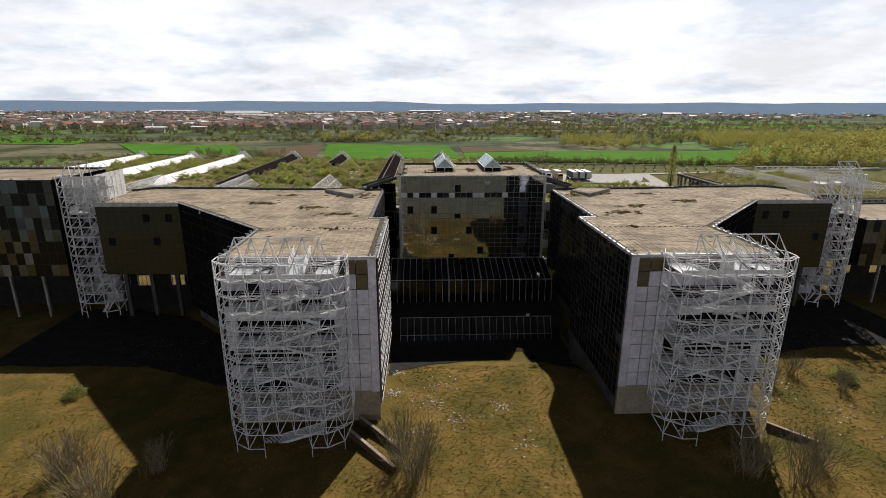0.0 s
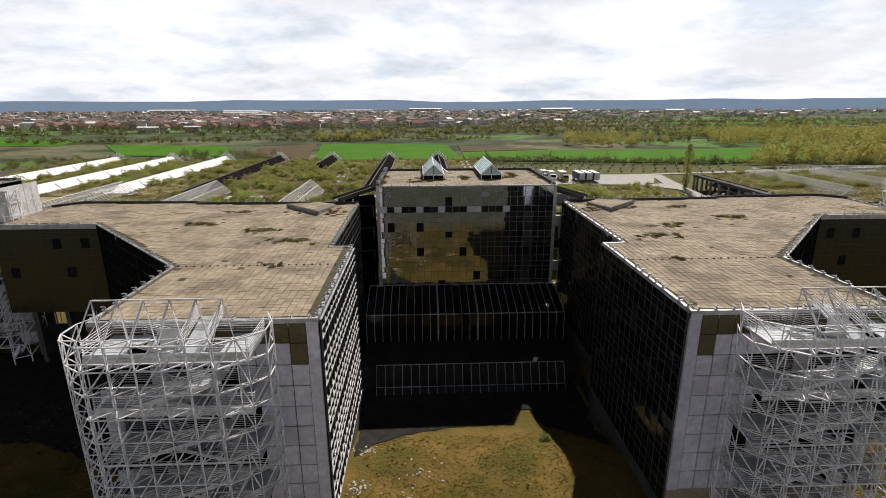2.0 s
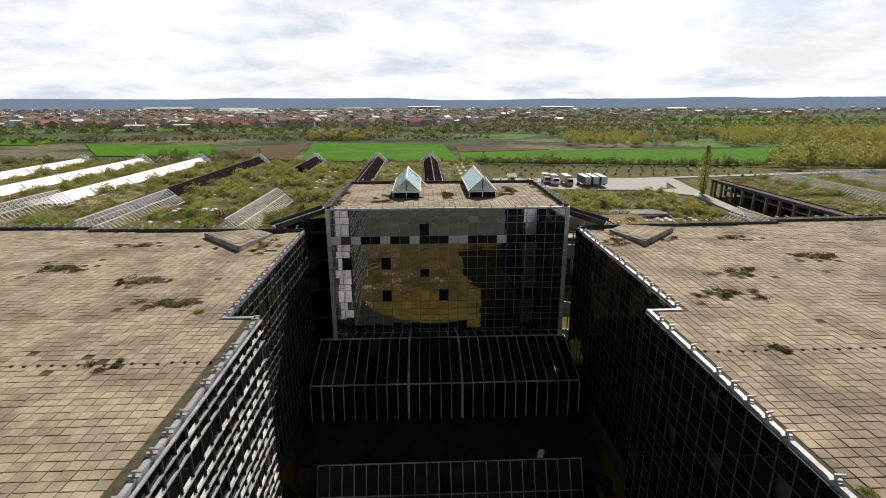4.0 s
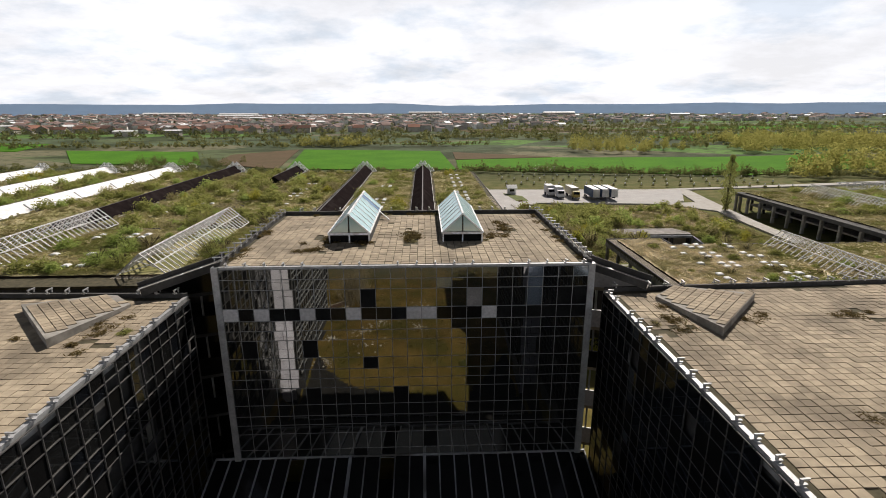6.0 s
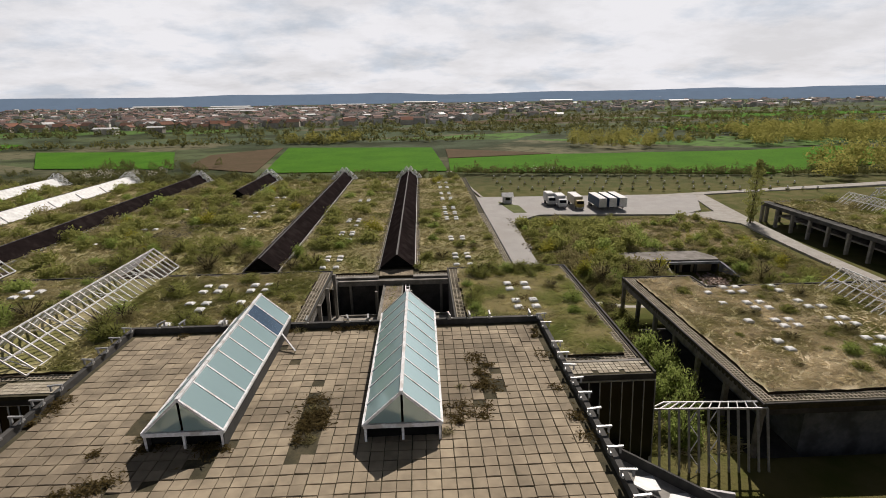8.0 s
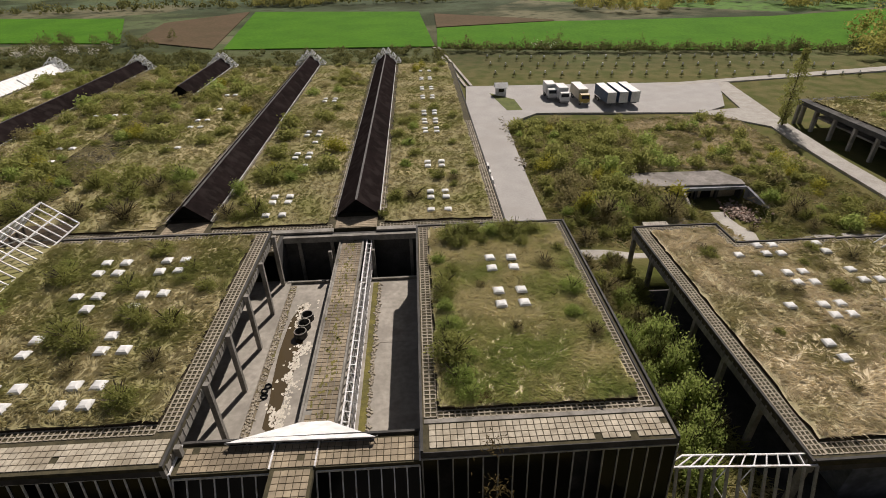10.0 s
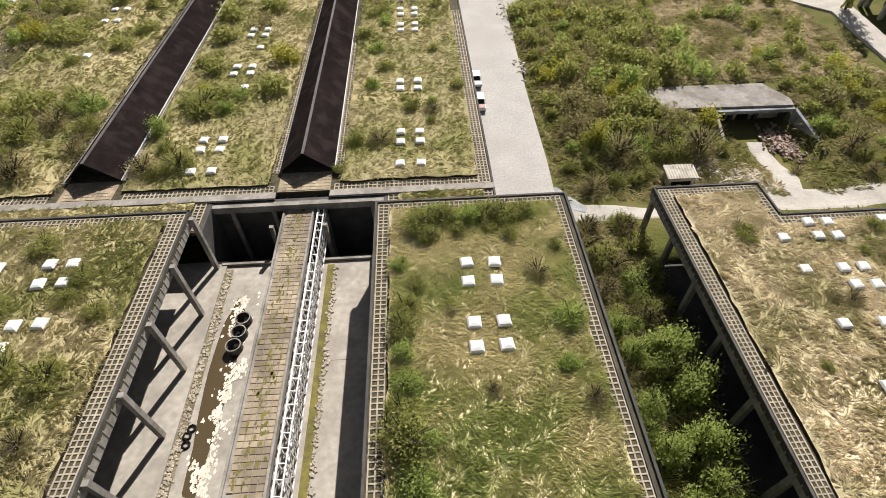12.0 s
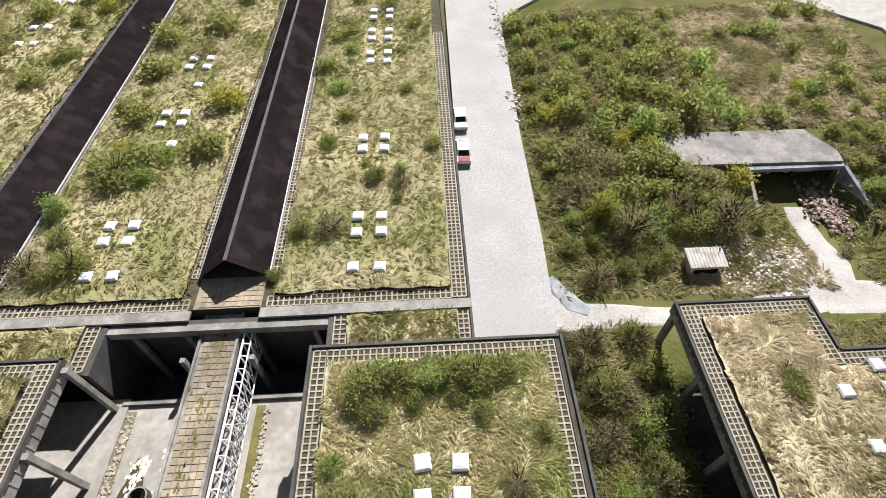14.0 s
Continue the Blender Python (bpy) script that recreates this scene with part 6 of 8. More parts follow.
# ---- the long rear hall and its ridges ----
def rear_hall():
    rng = random.Random(86)
    b = thing("factory_hall", "very long low hall with scrub growing on its roof", "building", "halls with planted roofs")
    x0, x1, z = -175.0, 20.75, REAR
    part("roof_slab", MB().box(x0, 146.3, z - 0.5, x1, 246.0, z), M_JOINT, b)
    part("front_roof", MB().box(x0, 141.0, z - 0.5, -8.71, 146.29, z - 0.02), M_JOINT, b)
    part("front_roof", MB().box(9.61, 141.0, z - 0.5, x1, 146.29, z - 0.02), M_JOINT, b)
    part("wall_body", MB().box(x0, 146.4, -1.0, x1 - 0.3, 245.8, z - 0.5), M_CONC_DARK, b)
    part("wall_body", MB().box(9.62, 141.2, -1.0, x1 - 0.3, 146.3, z - 0.51), M_CONC_DARK, b)
    part("cross_kerb", MB().box(x0, 145.2, z - 0.02, -2.0, 146.1, z + 0.22), M_CONC, b)
    part("cross_kerb", MB().box(3.6, 145.2, z - 0.02, x1, 146.1, z + 0.22), M_CONC, b)
    edge_coping(b, [((x1 - 0.12, 141.0), (x1 - 0.12, 246.0)), ((x0, 245.9), (x1, 245.9))], z)
    part("apron", MB().box(-1.95, 146.3, z, 3.55, 149.4, z + 0.05), M_PAVER, b)
    tile_rows(b, -1.9, 3.5, 146.4, 149.2, z + 0.05, rng)
    part("apron", MB().box(-24.6, 146.3, z, -19.1, 149.4, z + 0.05), M_PAVER, b)
    tile_rows(b, -24.5, -19.2, 146.4, 149.2, z + 0.05, rng, 60)
    gp = MB()
    grid_pavers(x1 - 1.5, x1 - 0.35, 146.4, 190, z + 0.01, 0.45, 0.11, gp)
    grid_pavers(4.0, x1 - 1.6, 146.3, 147.3, z + 0.01, 0.45, 0.11, gp)
    grid_pavers(-17.9, -2.4, 146.3, 147.3, z + 0.01, 0.45, 0.11, gp)
    grid_pavers(-60, -25.8, 146.3, 147.3, z + 0.01, 0.45, 0.11, gp)
    grid_pavers(9.7, 10.7, 141.2, 145.1, z + 0.01, 0.45, 0.11, gp)
    grid_pavers(-9.9, -8.9, 141.2, 145.1, z + 0.01, 0.45, 0.11, gp)
    grid_pavers(x1 - 1.2, x1 - 0.35, 141.2, 145.1, z + 0.01, 0.45, 0.11, gp)
    for xr in (0.86, -21.85):
        grid_pavers(xr + 3.05, xr + 3.75, 149.5, 180, z + 0.01, 0.45, 0.11, gp)
        grid_pavers(xr - 3.75, xr - 3.05, 149.5, 180, z + 0.01, 0.45, 0.11, gp)
    tagged(part("grid_paving", gp, M_GRIDPAV, b), kind="stuff")
    for xa, xb in ((4.5, 20.75), (-18.5, -2.7), (-44.3, -25.3), (-68.3, -52.0), (-92.8, -76.0), (-117, -100.5), (-141, -124.7)):
        planted(b, xa, xb, 146.3, 246, z, (0.2, 1.6 if xb > 20 else 0.3, 1.1, 0.8))
    planted(b, -60, -8.7, 141.0, 145.3, z, (0.3, 1.3, 0.5, 0.3), 0.2)
    planted(b, 9.6, x1, 141.0, 145.3, z, (1.2, 1.3, 0.7, 0.3), 0.2)


rear_hall()


def end_truss(parent, x, y, z):
    m = MB()
    for k in range(3):
        w, zz, yy = 4.4 - 1.45 * k, z + 1.3 * k, y - 2.4 + 0.35 * k
        n = 6 - 2 * k
        for j in (0, 2.6):
            for i in range(n):
                xa, xb = x - w + 2 * w * i / n, x - w + 2 * w * (i + 1) / n
                m.tube((xa, yy + j, zz), (xb, yy + j, zz), 0.19)
                m.tube((xa, yy + j, zz), ((xa + xb) / 2, yy + 1.3, zz + 1.25), 0.15)
                m.tube((xb, yy + j, zz), ((xa + xb) / 2, yy + 1.3, zz + 1.25), 0.15)
        for i in range(n + 1):
            xa = x - w + 2 * w * i / n
            m.tube((xa, yy, zz), (xa, yy + 2.6, zz), 0.10)
    part("end_truss", m, M_WHITEROOF, parent, "white space-frame end cap")


def ridge_roof(x, ya, yb, white):
    hw, ez, az = 2.85, REAR + 0.30, REAR + 2.65
    b = thing("ridge_rooflight", "long white sheeted ridge rooflight" if white else "long ridge rooflight sheeted in near-black felt", "ridge roof", "ridge rooflights")
    m = M_WHITEROOF if white else M_DARKROOF
    part("kerb", MB().box(x - hw - 0.15, ya + 0.2, REAR - 0.05, x - hw, yb, ez).box(x + hw, ya + 0.2, REAR - 0.05, x + hw + 0.15, yb, ez), M_CONC, b)
    part("slope", MB().slab([(x - hw - 0.1, ya, ez), (x, ya, az), (x, yb, az), (x - hw - 0.1, yb, ez)][::-1], 0.05), m, b)
    part("slope", MB().slab([(x + hw + 0.1, ya, ez), (x, ya, az), (x, yb, az), (x + hw + 0.1, yb, ez)], 0.05), m, b)
    part("ridge_cap", MB().bar((x, ya, az + 0.03), (x, yb, az + 0.03), 0.30, 0.06), mat_grey_cap, b)
    part("eaves_trim", MB().bar((x + hw + 0.12, ya, ez + 0.02), (x + hw + 0.12, yb, ez + 0.02), 0.10, 0.12), M_WHITE, b)
    part("eaves_trim", MB().bar((x - hw - 0.12, ya, ez + 0.02), (x - hw - 0.12, yb, ez + 0.02), 0.10, 0.12), M_WHITE if white else M_GREY_MUL, b)
    part("gable_void", MB().slab([(x - hw, ya + 0.9, ez), (x + hw, ya + 0.9, ez), (x, ya + 0.9, az - 0.05)], 0.05), M_BLACK, b)
    end_truss(b, x, yb + 1.0, ez)
    rr = random.Random(int(x))
    if white:
        for k in range(7):
            y = ya + 8 + k * 12 + rr.uniform(-4, 4)
            part("stay", MB().bar((x + hw + 0.2, y, ez), (x + hw * 0.35, y, ez + 1.75), 0.35, 0.12), M_GREY_MUL, b)
    else:
        for k in range(3):
            y, f = ya + 3.5 + k * 0.9, 0.25
            part("missing_sheet", MB().slab([(x + hw * f, y, az - (az - ez) * f + 0.02), (x + hw * (f + .12), y, az - (az - ez) * (f + .12) + 0.02), (x + hw * (f + .12), y + 0.6, az - (az - ez) * (f + .12) + 0.02), (x + hw * f, y + 0.6, az - (az - ez) * f + 0.02)], 0.01), M_BLACK, b)


mat_grey_cap = mat("ridge_cap_felt", (0.11, 0.10, 0.10), (0.07, 0.065, 0.065), 0.8, 0.7)
ridge_roof(0.86, 149.2, 249, False)
ridge_roof(-21.85, 149.2, 249, False)
ridge_roof(-48.1, 216.0, 249, False)
ridge_roof(-72.2, 149.2, 249, False)
for x in (-96.6, -121.0, -145.2):
    ridge_roof(x, 149.2, 249, True)


def open_ridge(x, ya, yb, base, lean=0.0):
    """Bare rafters of an unfinished ridge rooflight."""
    b = thing("bare_rooflight", "bare white rafter frame of an unfinished rooflight", "roof frame", "bare ridge frames")
    hw, az = 3.4, 3.0
    n = round((yb - ya) / 1.2)
    rme = mesh_of("rafter", MB().bar((-hw, 0, 0), (0, 0, az), 0.11, 0.16).bar((hw, 0, 0), (0, 0, az), 0.11, 0.16), M_STEELWHITE)
    for k in range(n + 1):
        piece("rafter", rme, b, Matrix.Translation((x, ya + (yb - ya) * k / n, base + 0.25)))
    for dx, z in ((-hw, 0.25), (hw, 0.25), (0, az + 0.25), (-hw / 2, az / 2 + 0.3), (hw / 2, az / 2 + 0.3)):
        part("purlin", MB().bar((x + dx, ya, base + z), (x + dx, yb, base + z), 0.12, 0.14), M_STEELWHITE, b)
    for k in range(1, n, 7):
        y = ya + (yb - ya) * k / n
        part("cross_brace", MB().bar((x - hw, y, base + 0.3), (x + hw * 0.5, y + 1.2, base + az * 0.5), 0.1, 0.1).bar((x + hw, y, base + 0.3), (x - hw * .5, y + 1.2, base + az * .5), 0.1, 0.1), M_STEELWHITE, b)
    part("trough", MB().box(x - hw + 0.1, ya, base - 0.02, x + hw - 0.1, yb, base + 0.14), M_SOIL, b, "dark open trough under the frame")


open_ridge(-36.0, 112.5, 144.6, HALL)
open_ridge(-60.6, 112.5, 144.6, HALL)
open_ridge(-85.0, 112.5, 144.6, HALL)
open_ridge(69.0, 111.0, 138.6, RIGHT)


# ---- white roof domes ----
def dome():
    d = thing("roof_dome", "small white square dome rooflight on a kerb", "rooflight", "white roof domes", at=(0, 0, 0))
    part("kerb", MB().box(-0.45, -0.45, -0.1, 0.45, 0.45, 0.30), M_CONC, d)
    m = MB()
    for r, z in ((0.52, 0.28), (0.52, 0.36), (0.42, 0.50), (0.22, 0.58)):
        m.v += [(-r, -r, z), (r, -r, z), (r, r, z), (-r, r, z)]
    for k in range(3):
        for i in range(4):
            m.f.append((4 * k + i, 4 * k + (i + 1) % 4, 4 * k + 4 + (i + 1) % 4, 4 * k + 4 + i))
    m.f.append((12, 13, 14, 15))
    part("cap", m, M_WHITEROOF, d)
    return d


spots = []
for x in (-24.1, -22.1, -17.8, -15.9):
    for y in (134.5, 132.5, 128.5, 126.5, 122.4, 120.5, 116.6, 114.7):
        if (x, y) not in ((-22.1, 122.4), (-15.9, 126.5), (-22.1, 120.5), (-15.9, 122.4), (-24.1, 126.5)):
            spots.append((x, y, HALL + 0.35))
for x in (-48.5, -46.5, -54.0):
    for y in (134.5, 132.5, 122.4, 116.6):
        spots.append((x, y, HALL + 0.35))
for x in (16.6, 18.8):
    for y in (132.3, 130.4, 126.4, 124.4):
        spots.append((x, y, HALL + 0.35))
for x in (47.5, 51.0, 52.8, 58.4, 60.3):
    for y in (138.9, 137.0, 133.0, 131.0, 127.1, 125.3, 121.4, 119.4):
        if not (x == 47.5 and y in (138.9, 131.0, 125.3)) and not (x > 50 and x < 54 and y < 124) and not (x == 60.3 and y > 132):
            spots.append((x, y, RIGHT + 0.35))
for x in (10.95, 13.2):
    for y in (149.6, 153.6, 155.5, 165.2, 167.1, 182.3, 184.3, 188.0, 190.1, 193.8, 195.8, 206, 208, 214, 216, 224, 226, 234):
        spots.append((x, y, REAR + 0.35))
for x in (-11.65, -9.5):
    for y in (149.8, 153.7, 155.6, 167.2, 170.9, 172.9, 178.4, 182.5, 184.5, 206, 208):
        if not (x < -10 and y in (167.2, 178.4)):
            spots.append((x, y, REAR + 0.35))
for x in (-34.3, -36.3):
    for y in (178.1, 189.9, 194.3, 202, 214):
        spots.append((x, y, REAR + 0.35))
for x in (-53.8, -56.0, -60):
    for y in (168.1, 173.1, 179.6, 200):
        spots.append((x, y, REAR + 0.35))
rr = random.Random(91)
first = dome()
for i, (x, y, z) in enumerate(spots):
    m = Matrix.Translation((x + rr.uniform(-.06, .06), y + rr.uniform(-.06, .06), z - 0.16)) @ Euler((rr.gauss(0, .03), rr.gauss(0, .03), rr.gauss(0, .05))).to_matrix().to_4x4()
    if i == 0:
        first.matrix_basis = m
    else:
        copy_thing(first, m)

# ---- bunker, shed, lorry park, far frame ----
M_SLABW = mat("weathered_slab", (0.33, 0.305, 0.285), (0.23, 0.21, 0.195), 0.4, 0.95, bump=0.02, stain=(0.10, 0.09, 0.07), stain_scale=0.5)


def bunker():
    b = thing("bunker", "earth-covered concrete bunker with open portal and wing walls", "bunker")
    part("roof_slab", MB().prism([(47.0, 167.6), (67.3, 167.2), (67.6, 169.0), (65.6, 173.4), (47.2, 173.6)], 0.90, 1.25), M_SLABW, b, "weathered grey roof slab")
    part("lintel", MB().box(55.6, 166.6, 0.45, 67.4, 167.3, 0.95), M_BLUEG, b)
    part("left_wing", MB().slab([(56.0, 166.7, 0.9), (54.7, 158.6, -0.5), (54.7, 158.6, -2.4), (56.0, 166.7, -2.4)], 0.45), M_CONC, b)
    part("right_wing", MB().slab([(67.3, 166.7, 0.9), (67.3, 166.7, -2.4), (67.9, 160.5, -2.4), (67.9, 160.5, -0.3)], 0.45), M_BLUEG, b)
    part("back_wall", MB().box(55.6, 168.9, -2.4, 67.4, 169.3, 1.14), M_BEIGE, b)
    part("side_wall", MB().box(55.6, 167.3, -2.4, 56.0, 170.6, 1.14), M_CONC_DARK, b)
    part("side_wall", MB().box(67.0, 167.3, -2.4, 67.4, 170.6, 1.14), M_CONC_DARK, b)
    for x in (59.4, 63.2):
        part("pier", MB().box(x - 0.25, 168.2, -2.4, x + 0.25, 168.7, 0.45), M_CONC_DARK, b)
    part("door_void", MB().box(57.2, 168.82, -2.3, 58.8, 168.89, 0.0), M_BLACK, b)
    part("door_void", MB().box(60.6, 168.82, -2.3, 62.4, 168.89, 0.0), M_BLACK, b)
    rng = random.Random(101)
    rb = MB()
    for k in range(420):
        x, y = rng.gauss(64.2, 1.1), rng.gauss(162.0, 2.0)
        s = rng.uniform(0.08, 0.3)
        b0 = bevel_box(2 * s, 1.3 * s, s, s * 0.2)
        m = Matrix.Translation((x, y, ground_z(x, y) + 0.25 * rng.random())) @ Euler((rng.gauss(0, .4), rng.gauss(0, .4), rng.uniform(0, 6))).to_matrix().to_4x4()
        rb.add([m @ Vector(v) for v in b0.v], b0.f)
    solid("brick_heap", rb, mat("broken_brick", (0.26, 0.17, 0.13), (0.36, 0.30, 0.26), 1.5, 0.95, random=0.3, island=True), "heap of broken bricks beside the bunker door", "rubble", kind="stuff")
    pb = MB()
    for k in range(1100):
        x, y = rng.uniform(47.8, 57.5), rng.gauss(154.3, 1.9)
        s = rng.uniform(0.05, 0.22)
        b0 = bevel_box(2 * s, 1.5 * s, s, s * 0.25)
        m = Matrix.Translation((x, y, ground_z(x, y) - 0.02)) @ Euler((rng.gauss(0, .3), rng.gauss(0, .3), rng.uniform(0, 6))).to_matrix().to_4x4()
        pb.add([m @ Vector(v) for v in b0.v], b0.f)
    for k in range(160):
        x, y = rng.gauss(30.2, 0.5), rng.choice((rng.gauss(183, 2), rng.gauss(206, 3), rng.gauss(196, 2)))
        s = rng.uniform(0.08, 0.3)
        b0 = bevel_box(2 * s, 1.5 * s, s, s * 0.25)
        m = Matrix.Translation((x, y, 0.4)) @ Euler((rng.gauss(0, .3), rng.gauss(0, .3), rng.uniform(0, 6))).to_matrix().to_4x4()
        pb.add([m @ Vector(v) for v in b0.v], b0.f)
    solid("rubble", pb, mat("chalky_rubble", (0.50, 0.46, 0.38), (0.36, 0.33, 0.27), 1.5, 0.95, random=0.3, island=True), "pale rubble strewn beside shed and road", "rubble", kind="stuff")


bunker()


M_SHEDW = mat("pale_block_wall", (0.60, 0.56, 0.49), (0.46, 0.42, 0.36), 0.8, 0.9, stain=(0.25, 0.22, 0.18), stain_scale=0.8)


def shed():
    b = thing("pump_shed", "small block shed with corrugated lid", "shed", at=(45.8, 154.0, -0.95))
    part("wall_block", MB().box(-1.6, -0.9, -0.2, 1.6, 0.9, 1.25), M_SHEDW, b)
    part("door_void", MB().box(-1.2, -0.95, 0.0, 1.2, -0.9, 0.75), M_BLACK, b)
    lid = MB()
    n = 22
    for i in range(n + 1):
        x = -1.85 + 3.7 * i / n
        z = 0.05 * (i % 2)
        lid.v += [(x, -1.15, 1.28 + z), (x, 1.1, 1.55 + z), (x, -1.15, 1.23 + z), (x, 1.1, 1.50 + z)]
    for i in range(n):
        a = 4 * i
        lid.f += [(a, a + 4, a + 5, a + 1), (a + 2, a + 3, a + 7, a + 6), (a, a + 2, a + 6, a + 4), (a + 1, a + 5, a + 7, a + 3)]
    part("lid", lid, M_SHEDW, b)
    b.scale = (1.05, 1.05, 1.3)


shed()


def wheel(parent, x, y, z, r=0.5, w=0.3):
    t = MB()
    n = 16
    prof = ((w / 2, r * 0.6), (w / 2, r * 0.92), (w / 2 - 0.05, r), (-w / 2 + 0.05, r), (-w / 2, r * 0.92), (-w / 2, r * 0.6))
    for k in range(n):
        a = 2 * math.pi * k / n
        for dx, rr in prof:
            t.v.append((x + dx, y + rr * math.cos(a), z + rr * math.sin(a)))
    for k in range(n):
        for q in range(5):
            a, c = k * 6 + q, ((k + 1) % n) * 6 + q
            t.f.append((a, a + 1, c + 1, c))
    ty = part("wheel", t, M_BLACK, parent)
    part("rim", MB().tube((x - w * 0.4, y, z), (x + w * 0.4, y, z), r * 0.6, 12), M_ALU, ty)


M_TRAILBLUE = mat("blue_tarpaulin", (0.045, 0.085, 0.16), (0.035, 0.07, 0.13), 0.5, 0.6)
M_TRAILWHITE = mat("white_box_body", (0.72, 0.72, 0.72), (0.62, 0.62, 0.62), 0.5, 0.5, stain=(0.45, 0.43, 0.40))
M_CREAM = mat("cream_box_body", (0.55, 0.50, 0.38), (0.46, 0.42, 0.32), 0.5, 0.5)
M_YELLOW = mat("yellow_cab", (0.45, 0.34, 0.08), (0.38, 0.29, 0.08), 0.8, 0.4)
M_TRED = mat("red_paint", (0.35, 0.03, 0.02), (0.28, 0.03, 0.02), 0.8, 0.4)
YARD = 0.57


def trailer(x, y, side):
    b = thing("semi_trailer", "parked box trailer with white front and blue sides", "trailer", "parked trailers", at=(x, y, YARD))
    L, W = 10.4, 2.35
    part("box_body", MB().box(-W / 2, 0, 1.15, W / 2, L, 3.9), side, b)
    part("front_panel", MB().box(-W / 2 + 0.03, -0.05, 1.2, W / 2 - 0.03, 0.0, 3.87), M_TRAILWHITE, b)
    part("roof_sheet", MB().box(-W / 2 + 0.02, 0.02, 3.9, W / 2 - 0.02, L - 0.02, 3.95), M_TRAILWHITE, b)
    part("chassis", MB().box(-0.5, 0.3, 0.85, 0.5, L, 1.14), M_BLACK, b)
    for s in (-1, 1):
        part("landing_leg", MB().box(s * 0.8 - 0.06, 2.0, 0, s * 0.8 + 0.06, 2.14, 1.14), M_GREY_MUL, b)
        for k in range(3):
            wheel(b, s * 1.1, L - 3.4 + k * 1.2, 0.5)


trailer(60.0, 217.2, M_TRAILBLUE)
trailer(63.2, 217.4, M_TRAILBLUE)
trailer(66.4, 217.6, M_TRAILBLUE)


def lorry(x, y, box, cab, L, label):
    b = thing("lorry", label, "lorry", "parked lorries", at=(x, y, YARD))
    m = MB()
    m.add([(-1.2, 0.0, 0.7), (1.2, 0.0, 0.7), (1.2, 2.0, 0.7), (-1.2, 2.0, 0.7), (-1.2, 0.05, 1.7), (1.2, 0.05, 1.7), (-1.15, 0.35, 2.8), (1.15, 0.35, 2.8), (1.15, 2.0, 2.9), (-1.15, 2.0, 2.9)],
          [(0, 3, 2, 1), (0, 1, 5, 4), (4, 5, 7, 6), (6, 7, 8, 9), (1, 2, 8, 7, 5), (3, 0, 4, 6, 9), (2, 3, 9, 8)])
    c = part("cab", m, cab, b)
    part("windscreen", MB().slab([(-1.05, 0.06, 1.78), (1.05, 0.06, 1.78), (1.02, 0.30, 2.62), (-1.02, 0.30, 2.62)], 0.02), M_GLASS_D, c)
    part("box_body", MB().box(-1.28, 2.3, 1.1, 1.28, L, 3.7), box, b)
    part("roof_sheet", MB().box(-1.26, 2.32, 3.7, 1.26, L - 0.02, 3.75), M_TRAILWHITE, b)
    part("chassis", MB().box(-0.5, 0.3, 0.6, 0.5, L - 0.2, 1.08), M_BLACK, b)
    part("bumper", MB().box(-1.2, -0.08, 0.4, 1.2, 0.05, 0.75), M_GREY_MUL, b)
    for s in (-1, 1):
        part("headlight", MB().box(s * 0.85 - 0.15, -0.1, 0.75, s * 0.85 + 0.15, 0.0, 0.95), M_WHITE, b)
        for yy in (1.1, L - 2.4, L - 1.2):
            wheel(b, s * 1.05, yy, 0.5)


lorry(49.2, 222.0, M_TRAILWHITE, M_TRAILWHITE, 7.6, "white box lorry with pale cab in the park")
lorry(46.8, 226.0, M_TRAILWHITE, M_TRAILWHITE, 7.0, "shorter white box lorry behind another lorry")
lorry(54.0, 219.8, M_CREAM, M_YELLOW, 10.5, "cream box lorry with yellow cab in the park")


def car(x, y, m, label, m2=None):
    b = thing("parked_car", label, "car", "cars by the hall", at=(x, y, YARD))
    prof = [(-2.1, 0.35), (-2.1, 0.75), (-1.3, 0.92), (-0.7, 1.42), (1.0, 1.45), (1.7, 0.98), (2.1, 0.85), (2.1, 0.35)]
    mb = MB()
    n = len(prof)
    for s, k in ((-0.85, 0), (0.85, 1)):
        mb.v += [(s * (0.85 if z > 1.2 else 1.0), y0, z) for y0, z in prof]
    mb.f = [tuple(range(n)), tuple(range(n, 2 * n))[::-1]] + [(i, n + i, n + (i + 1) % n, (i + 1) % n) for i in range(n)]
    bd = part("body", mb, m, b)
    part("windscreen", MB().slab([(-0.66, -1.26, 0.97), (0.66, -1.26, 0.97), (0.6, -0.76, 1.40), (-0.6, -0.76, 1.40)], 0.015), M_GLASS_D, bd)
    part("rear_window", MB().slab([(0.66, 1.66, 1.02), (-0.66, 1.66, 1.02), (-0.6, 1.06, 1.43), (0.6, 1.06, 1.43)], 0.015), M_GLASS_D, bd)
    if m2:
        part("bonnet", MB().slab([(-0.7, -2.05, 0.80), (0.7, -2.05, 0.80), (0.7, -1.35, 0.93), (-0.7, -1.35, 0.93)], 0.01), m2, bd, "red bonnet")
    for s in (-1, 1):
        for yy in (-1.35, 1.3):
            wheel(b, s * 0.78, yy, 0.32, 0.32, 0.2)


car(22.2, 178.6, M_WHITE, "white car parked against the hall wall")
car(22.1, 171.9, M_WHITE, "white car with red bonnet parked at the roadside", M_TRED)


